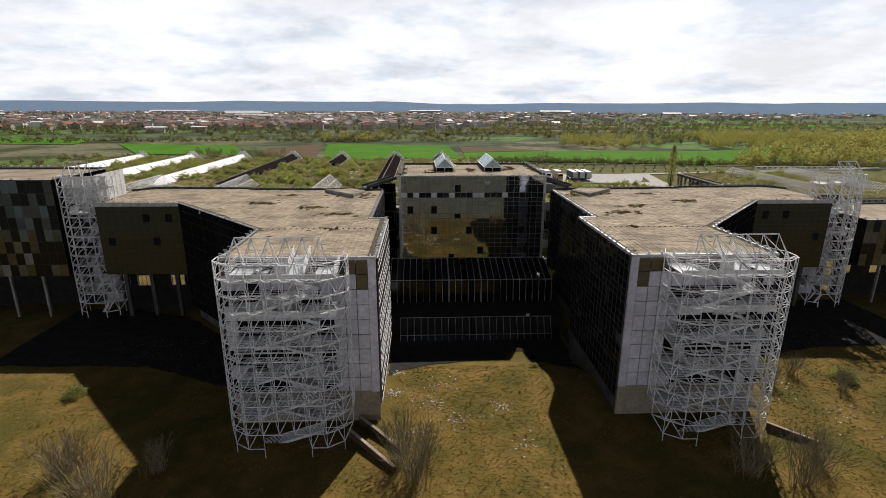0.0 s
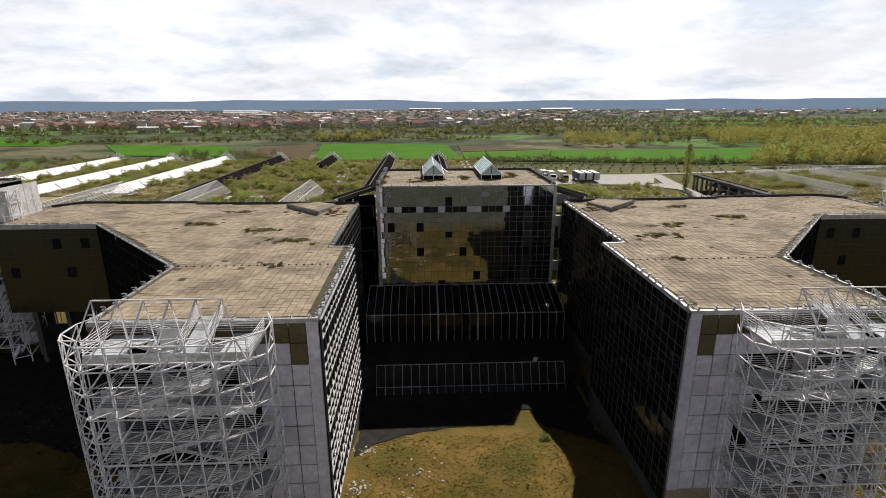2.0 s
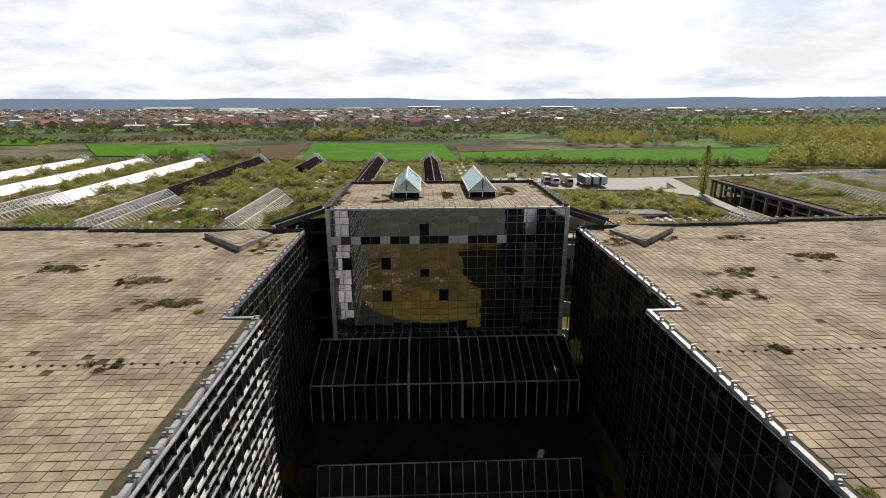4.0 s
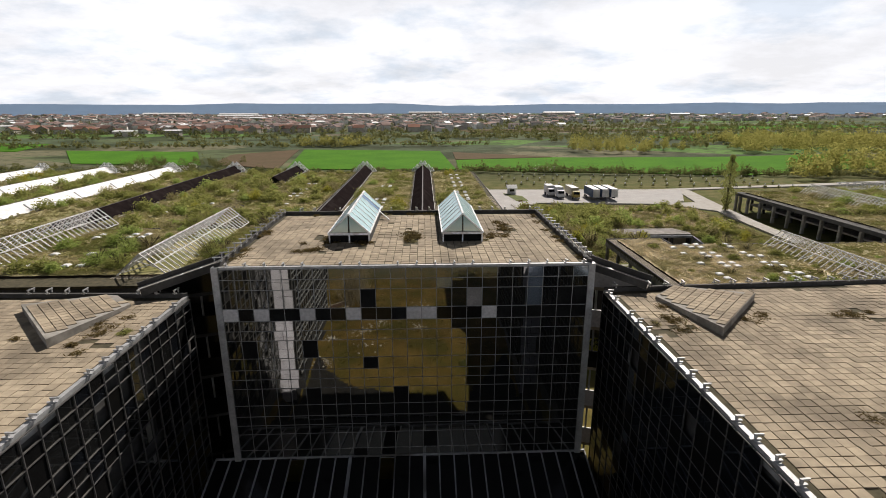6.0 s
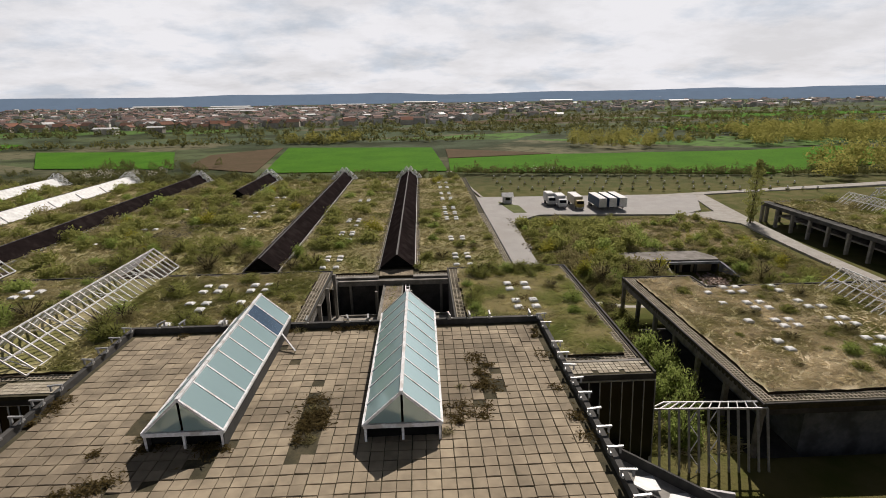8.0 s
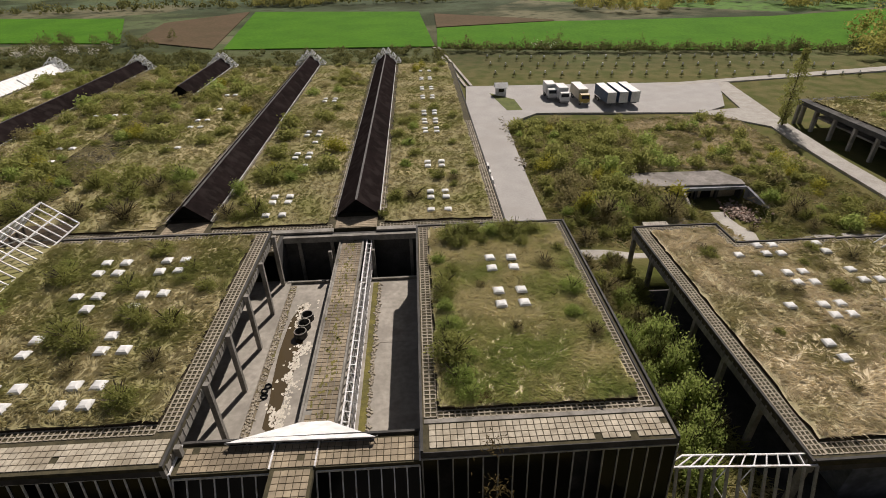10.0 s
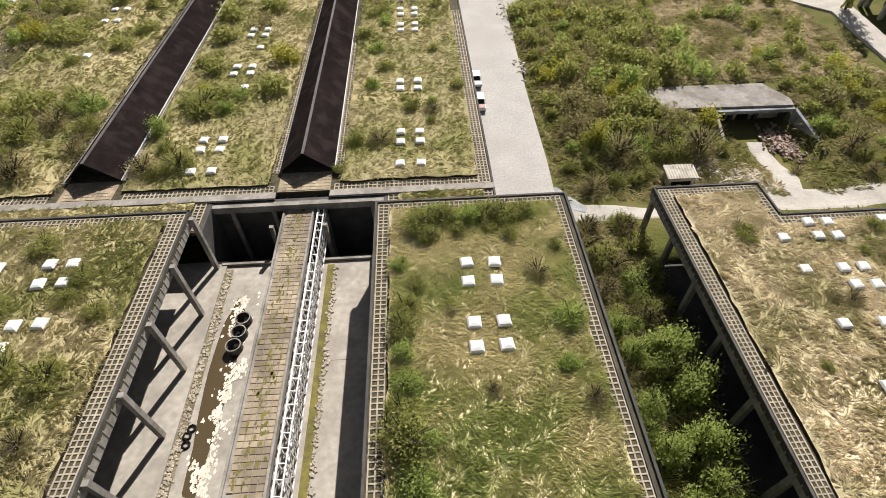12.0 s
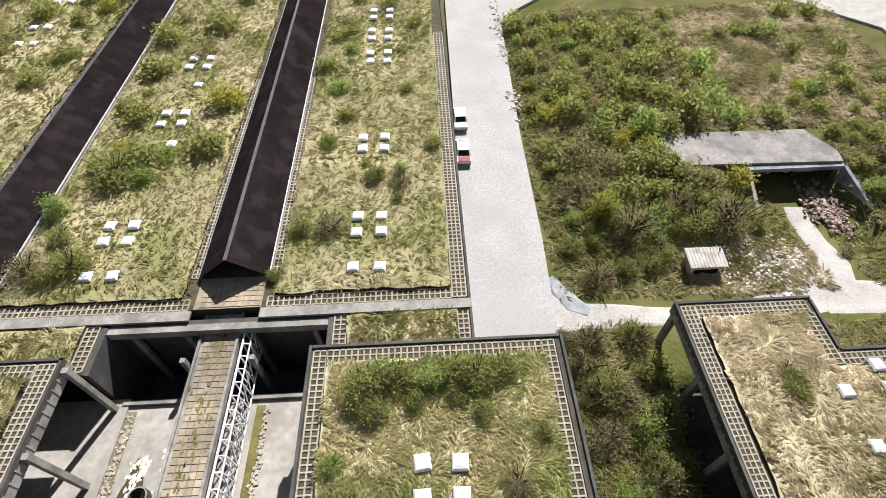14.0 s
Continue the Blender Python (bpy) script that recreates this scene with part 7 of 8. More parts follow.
def kiosk():
    b = thing("gate_kiosk", "small white-roofed gate hut on the lawn", "hut", at=(33.6, 233.5, 0.55))
    part("wall_block", MB().box(-1.4, -1.2, 0, 1.4, 1.2, 2.3), M_WHITE, b)
    part("roof", MB().add([(-1.9, -1.7, 2.25), (1.9, -1.7, 2.25), (1.9, 1.7, 2.25), (-1.9, 1.7, 2.25), (-1.9, 0, 3.4), (1.9, 0, 3.4)], [(0, 3, 2, 1), (0, 1, 5, 4), (2, 3, 4, 5), (1, 2, 5), (3, 0, 4)]), M_WHITEROOF, b)
    part("window", MB().box(-0.8, -1.24, 1.0, 0.8, -1.2, 1.9), M_GLASS_D, b)


kiosk()


def far_frame():
    b = thing("unfinished_hall", "open concrete frame hall with grass on its roof slab", "building", "halls with planted roofs")
    z = RIGHT
    part("roof_slab", MB().prism([(97.5, 140.0), (98.6, 202.0), (165, 206), (165, 140)], z - 0.9, z), M_CONC_DARK, b)
    planted(b, 99.5, 164, 141, 201, z, (1.0, 1, 1, 1.5))
    part("mid_slab", MB().prism([(101, 142.0), (102, 199), (164, 202), (164, 142)], 2.2, 2.6), M_CONC, b)
    part("inner_wall", MB().prism([(110, 142.0), (111, 198), (164, 200), (164, 142)], -0.5, z - 0.9), M_CONC_DARK, b)
    for k in range(11):
        y = 141.5 + k * 6.0
        part("column", MB().box(97.8 + k * 0.1, y - 0.3, -0.8, 98.5 + k * 0.1, y + 0.3, z - 0.9), M_CONC, b)
        part("inner_column", MB().box(104.0, y - 0.3, -0.8, 104.6, y + 0.3, z - 0.9), M_CONC_DARK, b)
    for k in range(4):
        part("column", MB().box(100 + 14 * k, 201.0, -0.8, 100.7 + 14 * k, 201.7, z - 0.9), M_CONC, b)


far_frame()
open_ridge(118.0, 150, 196, RIGHT)
open_ridge(142.0, 150, 196, RIGHT)

g = thing("lattice_girder", "long white lattice girder lying on the far hall's end", "girder")
for y, z in ((202.5, 6.2), (204.5, 6.2), (203.5, 8.4)):
    part("chord", MB().bar((132, y, z), (176, y, z), 0.22, 0.22), M_STEELWHITE, g)
for k in range(18):
    x = 132 + 44 * k / 18
    for y in (202.5, 204.5):
        part("brace", MB().bar((x, y, 6.2), (x + 1.22, 203.5, 8.4), 0.16, 0.16).bar((x + 1.22, 203.5, 8.4), (x + 2.44, y, 6.2), 0.16, 0.16), M_STEELWHITE, g)

# ---- plants ----
def leaf_mat(name, a, b, spread=0.25):
    m = bpy.data.materials.new(name)
    m.use_nodes = True
    nt = m.node_tree
    nt.nodes.remove(nt.nodes["Principled BSDF"])
    geo = nt.nodes.new("ShaderNodeNewGeometry")
    info = nt.nodes.new("ShaderNodeObjectInfo")
    add = nt.nodes.new("ShaderNodeMath")
    add.operation = "MULTIPLY_ADD"
    add.inputs[1].default_value, add.inputs[2].default_value = 0.55, 0.0
    nt.links.new(geo.outputs["Random Per Island"], add.inputs[0])
    ad2 = nt.nodes.new("ShaderNodeMath")
    ad2.operation = "MULTIPLY_ADD"
    ad2.inputs[1].default_value = 0.45
    nt.links.new(info.outputs["Random"], ad2.inputs[0])
    nt.links.new(add.outputs[0], ad2.inputs[2])
    mix = nt.nodes.new("ShaderNodeMixRGB")
    mix.inputs[1].default_value, mix.inputs[2].default_value = (*a, 1), (*b, 1)
    nt.links.new(ad2.outputs[0], mix.inputs[0])
    d, t, s = nt.nodes.new("ShaderNodeBsdfDiffuse"), nt.nodes.new("ShaderNodeBsdfTranslucent"), nt.nodes.new("ShaderNodeMixShader")
    s.inputs[0].default_value = 0.52
    nt.links.new(mix.outputs[0], d.inputs[0])
    nt.links.new(mix.outputs[0], t.inputs[0])
    nt.links.new(d.outputs[0], s.inputs[1])
    nt.links.new(t.outputs[0], s.inputs[2])
    nt.links.new(s.outputs[0], nt.nodes["Material Output"].inputs["Surface"])
    return m


M_OLIVE = leaf_mat("olive_leaves", (0.225, 0.245, 0.074), (0.345, 0.345, 0.118))
M_BROWNT = leaf_mat("brown_twigs", (0.225, 0.200, 0.095), (0.345, 0.305, 0.150))
M_FRESH = leaf_mat("fresh_leaves", (0.24, 0.31, 0.080), (0.39, 0.45, 0.145))
M_YELL = leaf_mat("yellow_green_leaves", (0.30, 0.29, 0.05), (0.42, 0.39, 0.08))
M_FARG = leaf_mat("far_foliage", (0.09, 0.096, 0.04), (0.24, 0.235, 0.09))
M_FARY = leaf_mat("far_yellow_foliage", (0.22, 0.225, 0.06), (0.36, 0.33, 0.10))
M_STEM = mat("grey_brown_stems", (0.09, 0.07, 0.05), (0.06, 0.048, 0.035), 2.0, 0.95)


def leaf_quads(P, size, rs, flat=0.0, long=1.6):
    """Little four-cornered leaves at the points P (numpy), each facing its own way."""
    n = len(P)
    a = rs.normal(size=(n, 3))
    a[:, 2] = a[:, 2] * (1 - flat) + flat * 0.3
    a /= np.linalg.norm(a, axis=1)[:, None]
    b = np.cross(a, rs.normal(size=(n, 3)))
    b /= np.linalg.norm(b, axis=1)[:, None] + 1e-9
    s = (size * rs.uniform(0.55, 1.3, n))[:, None]
    V = np.stack([P - a * s * long / 2, P + b * s / 2, P + a * s * long / 2, P - b * s / 2], 1).reshape(-1, 3)
    F = np.arange(4 * n).reshape(n, 4)
    return V, F


def crown_points(rs, n, r, h, clumps, base=0.0):
    """Points gathered in clumps through an uneven crown."""
    c = rs.normal(size=(clumps, 3))
    c /= np.linalg.norm(c, axis=1)[:, None]
    c *= rs.uniform(0.35, 1.0, clumps)[:, None] ** 0.6
    c[:, 2] = np.abs(c[:, 2])
    which = rs.integers(0, clumps, n)
    p = c[which] * np.array([r, r, h]) * 0.8 + rs.normal(size=(n, 3)) * np.array([r, r, h * 0.9]) * 0.20
    p[:, 2] = np.abs(p[:, 2]) + base
    return p


def bush_mesh(seed, r, h, n, size, leaf, stems=9):
    rs = np.random.default_rng(seed)
    P = crown_points(rs, n, r, h, 24)
    V, F = leaf_quads(P, size, rs, 0.25, 2.3)
    st = MB()
    for k in range(stems):
        a = rs.uniform(0, 6.28)
        d = rs.uniform(0.3, 0.8)
        mid = (r * d * 0.4 * math.cos(a), r * d * 0.4 * math.sin(a), h * 0.45)
        tip = (r * d * math.cos(a), r * d * math.sin(a), h * rs.uniform(0.7, 1.05))
        st.tube((0.05 * math.cos(a), 0.05 * math.sin(a), -0.15), mid, 0.03, 3)
        st.tube(mid, tip, 0.018, 3)
    verts = V.tolist() + st.v
    k = len(V)
    faces = F.tolist() + [[i + k for i in f] for f in st.f]
    me = bpy.data.meshes.new("bush")
    me.from_pydata(verts, [], faces)
    me.materials.append(leaf)
    me.materials.append(M_STEM)
    idx = np.zeros(len(faces), dtype=np.int32)
    idx[len(F):] = 1
    me.polygons.foreach_set("material_index", idx)
    me.update()
    return me


BUSH = {
    "olive": [bush_mesh(200 + i, 1.0, 1.0, 2300, 0.058, M_OLIVE, 18) for i in range(4)],
    "brown": [bush_mesh(220 + i, 1.0, 0.95, 1700, 0.050, M_BROWNT, 30) for i in range(3)],
    "fresh": [bush_mesh(240 + i, 1.0, 1.1, 2100, 0.064, M_FRESH, 12) for i in range(3)],
    "yellow": [bush_mesh(260 + i, 1.0, 1.2, 2000, 0.060, M_YELL, 16) for i in range(2)],
}
BUSH_LABEL = {"olive": "dense olive-green shrub, leafing out", "brown": "twiggy brown shrub with few leaves", "fresh": "bright green young shrub in leaf", "yellow": "yellow-green flowering willow shrub"}
prng = random.Random(111)
FAR_SCRUB = {}


def bush(kind, x, y, z, r, tall=1.0, group="scrub"):
    me = prng.choice(BUSH[kind])
    pm = Matrix.Translation((x, y, z)) @ Euler((0, 0, prng.uniform(0, 6.28))).to_matrix().to_4x4() @ Matrix.Diagonal((r, r * prng.uniform(.85, 1.15), r * tall, 1))
    if y > 163 and not (kind == "fresh" and x < 10 and y < 180) or x < -48 and y > 100 or x > 72 and y > 100:
        FAR_SCRUB.setdefault(kind, []).append((me, pm))
        return None
    ob = new("shrub", me)
    ob.matrix_basis = pm
    return tagged(ob, BUSH_LABEL[kind], "shrub", group)


def pick_kind(w):
    q, acc = prng.random(), 0
    for k, v in w:
        acc += v
        if q < acc:
            return k
    return w[-1][0]


RIDGES = (0.86, -21.85, -72.2, -96.6, -121.0, -145.2)
# scrub on the long roof
placed = []
tries = 0
while len(placed) < 420 and tries < 4200:
    tries += 1
    y = 148 + 96 * prng.random()
    x = prng.uniform(-160 if y > 170 else -62, 20)
    if any(abs(x - q) < 4.3 for q in RIDGES) or (abs(x + 48.1) < 4.3 and y > 214) or x > 18.6:
        continue
    dens = 0.25 + 0.75 * smooth(-0.15, 0.35, noise.noise(Vector((x * 0.07, y * 0.05, 9)))) if x < -27 else (0.10 if x < -3 else 0.03) + (0.50 if x < -3 else 0.30) * smooth(-0.05, 0.35, noise.noise(Vector((x * 0.1, y * 0.07, 9))))
    dens *= 0.55 + 0.45 * smooth(150, 200, y)
    if prng.random() > dens or any(abs(x - a) < 1.2 and abs(y - b) < 1.3 for a, b, _ in spots):
        continue
    r = prng.uniform(1.0, 2.9) if x < -3 else prng.uniform(0.7, 1.8)
    if any((x - a) ** 2 + (y - b) ** 2 < (0.6 * (r + c)) ** 2 for a, b, c in placed):
        continue
    placed.append((x, y, r))
    bush(pick_kind((("olive", .60), ("brown", .22), ("fresh", .14), ("yellow", .04))), x, y, REAR + 0.3, r, prng.uniform(0.85, 1.15), "scrub on the long roof")
for k, x, y, r in (("fresh", 7.7, 176.5, 1.35), ("fresh", 7.4, 166.3, 1.3), ("olive", -12.0, 165.0, 2.4), ("fresh", -13.5, 164.0, 1.7), ("fresh", -9.6, 165.6, 1.3), ("brown", -17.0, 150.5, 2.0), ("brown", 8.6, 154.0, 1.7), ("brown", 15.0, 160.0, 1.4), ("olive", 4.3, 149.2, 0.8), ("olive", 15.6, 176.0, 1.2), ("olive", 9.0, 171.0, 1.5)):
    bush(k, x, y, REAR + 0.3, r, 0.85, "scrub on the long roof")

# thicket round the bunker
placed2 = []
tries = 0
while len(placed2) < 230 and tries < 1500:
    tries += 1
    x, y = prng.uniform(32.4, 90), prng.uniform(150, 209)
    if x > 29.5 + (y - 150) * 0.04 + 58 - 0.06 * abs(y - 180) or y > 208 - 0.02 * x:
        continue
    if 45.5 < x < 68.8 and 165.5 < y < 174.2:
        continue
    if 42 < x < 70 and y < 166 and not (x < 53.8 and y > 157.5):
        continue
    if y < 152 or (x > 84 and y < 205):
        continue
    west = smooth(60, 34, x)
    low = smooth(190, 168, y)
    if prng.random() > 0.10 + 0.90 * max(west * 0.9, low * (1 if x < 57 else 0.4)):
        continue
    r = prng.uniform(1.1, 3.0) * (1.0 if x < 58 else 0.75)
    if any((x - a) ** 2 + (y - b) ** 2 < (0.5 * (r + c)) ** 2 for a, b, c in placed2):
        continue
    placed2.append((x, y, r))
    bush(pick_kind((("olive", .56), ("brown", .27), ("fresh", .08), ("yellow", .09))), x, y, ground_z(x, y) - 0.05, r, prng.uniform(0.95, 1.5), "thicket round the bunker")
for x, y, r in ((36.6, 160.5, 1.9), (38.2, 162.0, 1.5), (37.0, 158.6, 1.4)):
    bush("fresh", x, y, ground_z(x, y), r, 1.3, "thicket round the bunker")
for k, x, y, r in (("olive", 46.5, 168.5, 1.7), ("olive", 47.5, 166.4, 1.8), ("olive", 50.0, 165.6, 1.7), ("brown", 52.3, 165.4, 1.5), ("olive", 54.2, 164.6, 1.3), ("olive", 53.0, 161.8, 1.6), ("brown", 50.5, 162.5, 1.8), ("olive", 47.5, 162.0, 2.0), ("olive", 44.5, 164.0, 2.2), ("olive", 44.0, 160.5, 2.0), ("fresh", 69.6, 163.0, 1.8), ("olive", 70.0, 167.0, 1.7), ("olive", 72.5, 162.0, 1.9), ("brown", 62.0, 155.0, 0.9), ("olive", 68.6, 172.5, 1.2)):
    bush(k, x, y, ground_z(x, y) - 0.1, r, 1.05, "thicket round the bunker")

# the narrow gap between two halls, grown full
for k in range(46):
    y = prng.uniform(126, 146)
    x = prng.uniform(28.2, 36.8)
    bush(pick_kind((("olive", .62), ("brown", .30), ("fresh", .08))), x, y, ground_z(x, y) - 0.1, prng.uniform(0.9, 1.9), prng.uniform(0.9, 1.35), "growth between the halls")
for k in range(22):
    y = prng.uniform(111, 134)
    x = prng.uniform(31.0, 36.6)
    bush(pick_kind((("fresh", .80), ("olive", .20))), x, y, ground_z(x, y) - 0.1, prng.uniform(1.1, 2.0), prng.uniform(1.6, 2.4), "growth between the halls")
for k in range(16):
    y = prng.uniform(111, 128)
    x = prng.uniform(27.8, 31.5)
    bush(pick_kind((("olive", .7), ("brown", .3))), x, y, ground_z(x, y) - 0.1, prng.uniform(0.9, 1.6), prng.uniform(0.9, 1.3), "growth between the halls")
for x, y, r, t, k in ((14.5, 106.3, 1.4, 2.2, "yellow"), (17.0, 105.8, 1.7, 2.3, "yellow"), (20.0, 106.5, 1.6, 2.2, "yellow"), (22.5, 107.0, 1.3, 2.0, "yellow"), (24.5, 105.5, 1.3, 1.6, "yellow"), (-16, 104, 1.6, 2.0, "olive"), (-20, 104.5, 1.5, 2.0, "fresh")):
    bush(k, x, y, ground_z(x, y), r, t, "growth between the halls")

# roof beds of the nearer halls
for k, x, y, r in (("olive", 11.6, 118.0, 1.9), ("fresh", 11.9, 115.4, 1.3), ("olive", 11.4, 126.3, 1.3), ("olive", 11.6, 128.0, 1.2), ("olive", 12.8, 137.2, 1.5), ("olive", 15.0, 137.8, 1.4), ("fresh", 17.2, 137.6, 1.2), ("olive", 20.3, 137.6, 1.5), ("olive", 13.6, 135.6, 1.1), ("fresh", 23.8, 126.5, 1.2), ("brown", 22.2, 131.0, 1.0), ("fresh", 11.6, 121.8, 1.0), ("olive", 20.6, 135.2, 0.9), ("brown", 24.0, 120.0, 0.9), ("fresh", 11.2, 132.5, 0.8), ("olive", 18.6, 138.2, 1.2), ("olive", 22.0, 138.0, 1.1), ("fresh", 14.0, 138.3, 1.0), ("olive", 16.2, 136.2, 0.9), ("olive", 19.0, 136.4, 0.8), ("fresh", 11.4, 124.2, 0.9), ("olive", 12.4, 130.2, 0.9), ("fresh", 12.6, 113.8, 0.9), ("olive", 11.2, 120.0, 1.1), ("fresh", 12.9, 117.6, 0.9), ("olive", 24.2, 133.8, 0.7), ("fresh", 22.8, 122.6, 0.8), ("brown", 17.4, 121.0, 0.7), ("brown", 15.0, 127.6, 0.6)):
    bush(k, x, y, HALL + 0.3, r * 1.15, 1.0, "growth on the hall roofs")
for i in range(105):
    x, y = prng.uniform(-88, -11), prng.uniform(114, 138)
    if abs(x + 36) < 4.2 or any(abs(x - a) < 1.2 and abs(y - b) < 1.2 for a, b, _ in spots):
        continue
    bush(pick_kind((("olive", .45), ("fresh", .35), ("brown", .20))), x, y, HALL + 0.3, prng.uniform(0.8, 2.2), 0.95, "growth on the hall roofs")
for i in range(150):
    x, y = prng.uniform(101, 162), prng.uniform(142, 199)
    bush(pick_kind((("olive", .6), ("brown", .3), ("fresh", .1))), x, max(y, 166.5), RIGHT + 0.3, prng.uniform(1.0, 2.6), 0.8, "growth on the hall roofs")
for i in range(80):
    x, y = prng.uniform(41, 94), prng.uniform(112, 139)
    if any(abs(x - a) < 1.1 and abs(y - b) < 1.1 for a, b, _ in spots):
        continue
    bush(pick_kind((("olive", .5), ("brown", .35), ("fresh", .15))), x, y, RIGHT + 0.3, prng.uniform(0.5, 1.3) * (1.3 if x > 54 else 1.0), 0.75, "growth on the hall roofs")
# tall bare shrubs in the forecourt
M_TWIG = mat("pale_bare_twigs", (0.30, 0.25, 0.155), (0.20, 0.165, 0.10), 1.5, 0.95)


def bare_mesh(seed):
    rs = random.Random(seed)
    m = MB()
    for k in range(58):
        a, lean = rs.uniform(0, 6.28), rs.uniform(0.05, 0.62)
        d = Vector((math.cos(a) * lean, math.sin(a) * lean, 1.0)).normalized()
        p, L = Vector((rs.gauss(0, 0.10), rs.gauss(0, 0.10), -0.05)), rs.uniform(0.55, 1.05)
        mid = p + d * (L * 0.5)
        tip = mid + (d + Vector((rs.gauss(0, .18), rs.gauss(0, .18), 0.1))).normalized() * (L * 0.5)
        m.tube(p, mid, 0.0048, 3).tube(mid, tip, 0.003, 3)
        for f in (0.3, 0.6, 0.85):
            for _ in range(2):
                o = mid.lerp(tip, f)
                e = o + (d + Vector((rs.gauss(0, .5), rs.gauss(0, .5), 0.2))).normalized() * rs.uniform(0.12, 0.3)
                m.tube(o, e, 0.0022, 3)
    return mesh_of("bare_shrub", m, M_TWIG)


BARE = [bare_mesh(501 + k) for k in range(3)]
for k, (x, y, h) in enumerate(((-39.5, 31.5, 5.4), (-42.5, 33.5, 4.4), (-36.5, 29.0, 5.0), (-34.0, 33.5, 3.4), (-11.2, 33.8, 5.0), (-9.6, 31.2, 5.4), (-8.6, 35.0, 3.6), (21.5, 31.0, 4.6), (25.5, 29.5, 5.0), (28.8, 32.0, 4.0), (33.5, 46.0, 3.4), (38.0, 48.5, 3.0), (41.5, 44.5, 3.2))):
    ob = new("bare_shrub", BARE[k % 3])
    ob.matrix_basis = Matrix.Translation((x, y, ground_z(x, y))) @ Euler((0, 0, k * 1.3)).to_matrix().to_4x4() @ Matrix.Diagonal((h * 1.05, h * 1.05, h, 1))
    tagged(ob, "tall bare shrub of pale thin twigs in rough grass", "shrub", "bare forecourt shrubs")
for x, y, r in ((33.0, 49.0, 1.7), (36.0, 50.5, 1.5), (44.0, 47.0, 1.8), (-50, 47, 1.4), (6.0, 53.0, 0.7)):
    bush("olive", x, y, ground_z(x, y), r, 0.9, "low forecourt bushes")
for s in (-1, 1):
    for u, y, r in ((24, 66, .55), (20, 61.5, .5), (19.0, 62.0, .4), (33, 70, .6), (34.2, 70.5, .5), (17.2, 59.9, .5), (16.2, 76.2, .5), (21.5, 79.5, .45), (13.8, 42.2, 0.42 if s > 0 else 0.2)):
        bush("brown" if prng.random() < 0.6 else "olive", AX + s * u, y, ROOF - 0.1, r, 0.6, "weeds on the office roofs")
for x, y, r in ((-6.2, 87.4, 0.5), (0.1, 88.5, 0.5), (0.3, 86.5, 0.45), (6.2, 86.6, 0.4), (-6.6, 96.6, 0.6), (-2.4, 96.9, 0.5), (2.4, 96.8, 0.5), (7.0, 90, 0.35)):
    bush("brown", x, y, CROOF - 0.1, r, 0.6, "weeds on the office roofs")


# scrub farther off, too much to count: one field for each kind
for kind, items in FAR_SCRUB.items():
    Vs, Fs, k = [], [], 0
    for me, pm in items:
        V = np.empty(len(me.vertices) * 3)
        me.vertices.foreach_get("co", V)
        V = V.reshape(-1, 3)
        nq = sum(1 for p in me.polygons if p.material_index == 0)
        V = V[:4 * nq].reshape(-1, 4, 3)[::4].reshape(-1, 3)
        c = V.reshape(-1, 4, 3).mean(1, keepdims=True)
        V = ((V.reshape(-1, 4, 3) - c) * 1.75 + c).reshape(-1, 3)
        V = V @ np.array(pm.to_3x3()).T + np.array(pm.translation)
        Vs.append(V)
        Fs.append(np.arange(len(V)).reshape(-1, 4) + k)
        k += len(V)
    tagged(part("scrub", (np.concatenate(Vs), np.concatenate(Fs)), {"olive": M_OLIVE, "brown": M_BROWNT, "fresh": M_FRESH, "yellow": M_YELL}[kind]), "far " + BUSH_LABEL[kind].replace("shrub", "scrub"), "scrub", kind="stuff")

# brown litter and moss lodged between the roof slabs
def litter(name_spots, z, seed):
    rs = np.random.default_rng(seed)
    P = []
    for cx, cy, rx, ry, n in name_spots:
        k = max(3, n // 45)
        c = rs.normal(size=(k, 2)) * np.array([rx, ry]) * 0.42 + np.array([cx, cy])
        w = rs.integers(0, k, 2 * n)
        q = np.concatenate([c[w] + rs.normal(size=(2 * n, 2)) * rs.uniform(0.08, 0.34, k)[w][:, None], np.full((2 * n, 1), z + 0.05) + rs.normal(size=(2 * n, 1)) * 0.05], 1)
        P.append(q)
    P = np.concatenate(P)
    P[:, 2] = z + np.abs(P[:, 2] - z)
    V, F = leaf_quads(P, 0.050, rs, flat=0.55, long=4.5)
    return tagged(part("litter", (V, F), M_LITTER), "brown moss and litter between roof slabs", "litter", kind="stuff")


M_LITTER = leaf_mat("roof_litter", (0.070, 0.052, 0.022), (0.19, 0.145, 0.065))
litter([(-5.9, 87.3, 2.0, 1.6, 900), (0.2, 87.8, 0.8, 3.4, 800), (-3.5, 86.2, 1.0, 2.0, 300), (8.3, 90, 1.0, 3.4, 500), (6.8, 88, 1.4, 1.6, 300), (-7, 84, 2.4, 1.0, 260), (-12.0, 90, 0.4, 12, 420), (12.0, 90, 0.4, 12, 520), (0, 97.0, 16, 0.4, 500)], CROOF, 1)
for s in (-1, 1):
    litter([(AX + s * 24, 66, 2.6, 1.4, 420), (AX + s * 20, 61.5, 3.2, 1.0, 500), (AX + s * 33, 70, 3.0, 1.4, 420), (AX + s * 19, 53, 1.6, 0.7, 220), (AX + s * 30, 77, 3.0, 1.0, 260), (AX + s * 17.6, 76.5, 0.9, 2.6, 420), (AX + s * 22, 77.0, 2.2, 2.2, 300), (AX + s * 35, 60.6, 9, 9, 0)], ROOF, 5 + s)

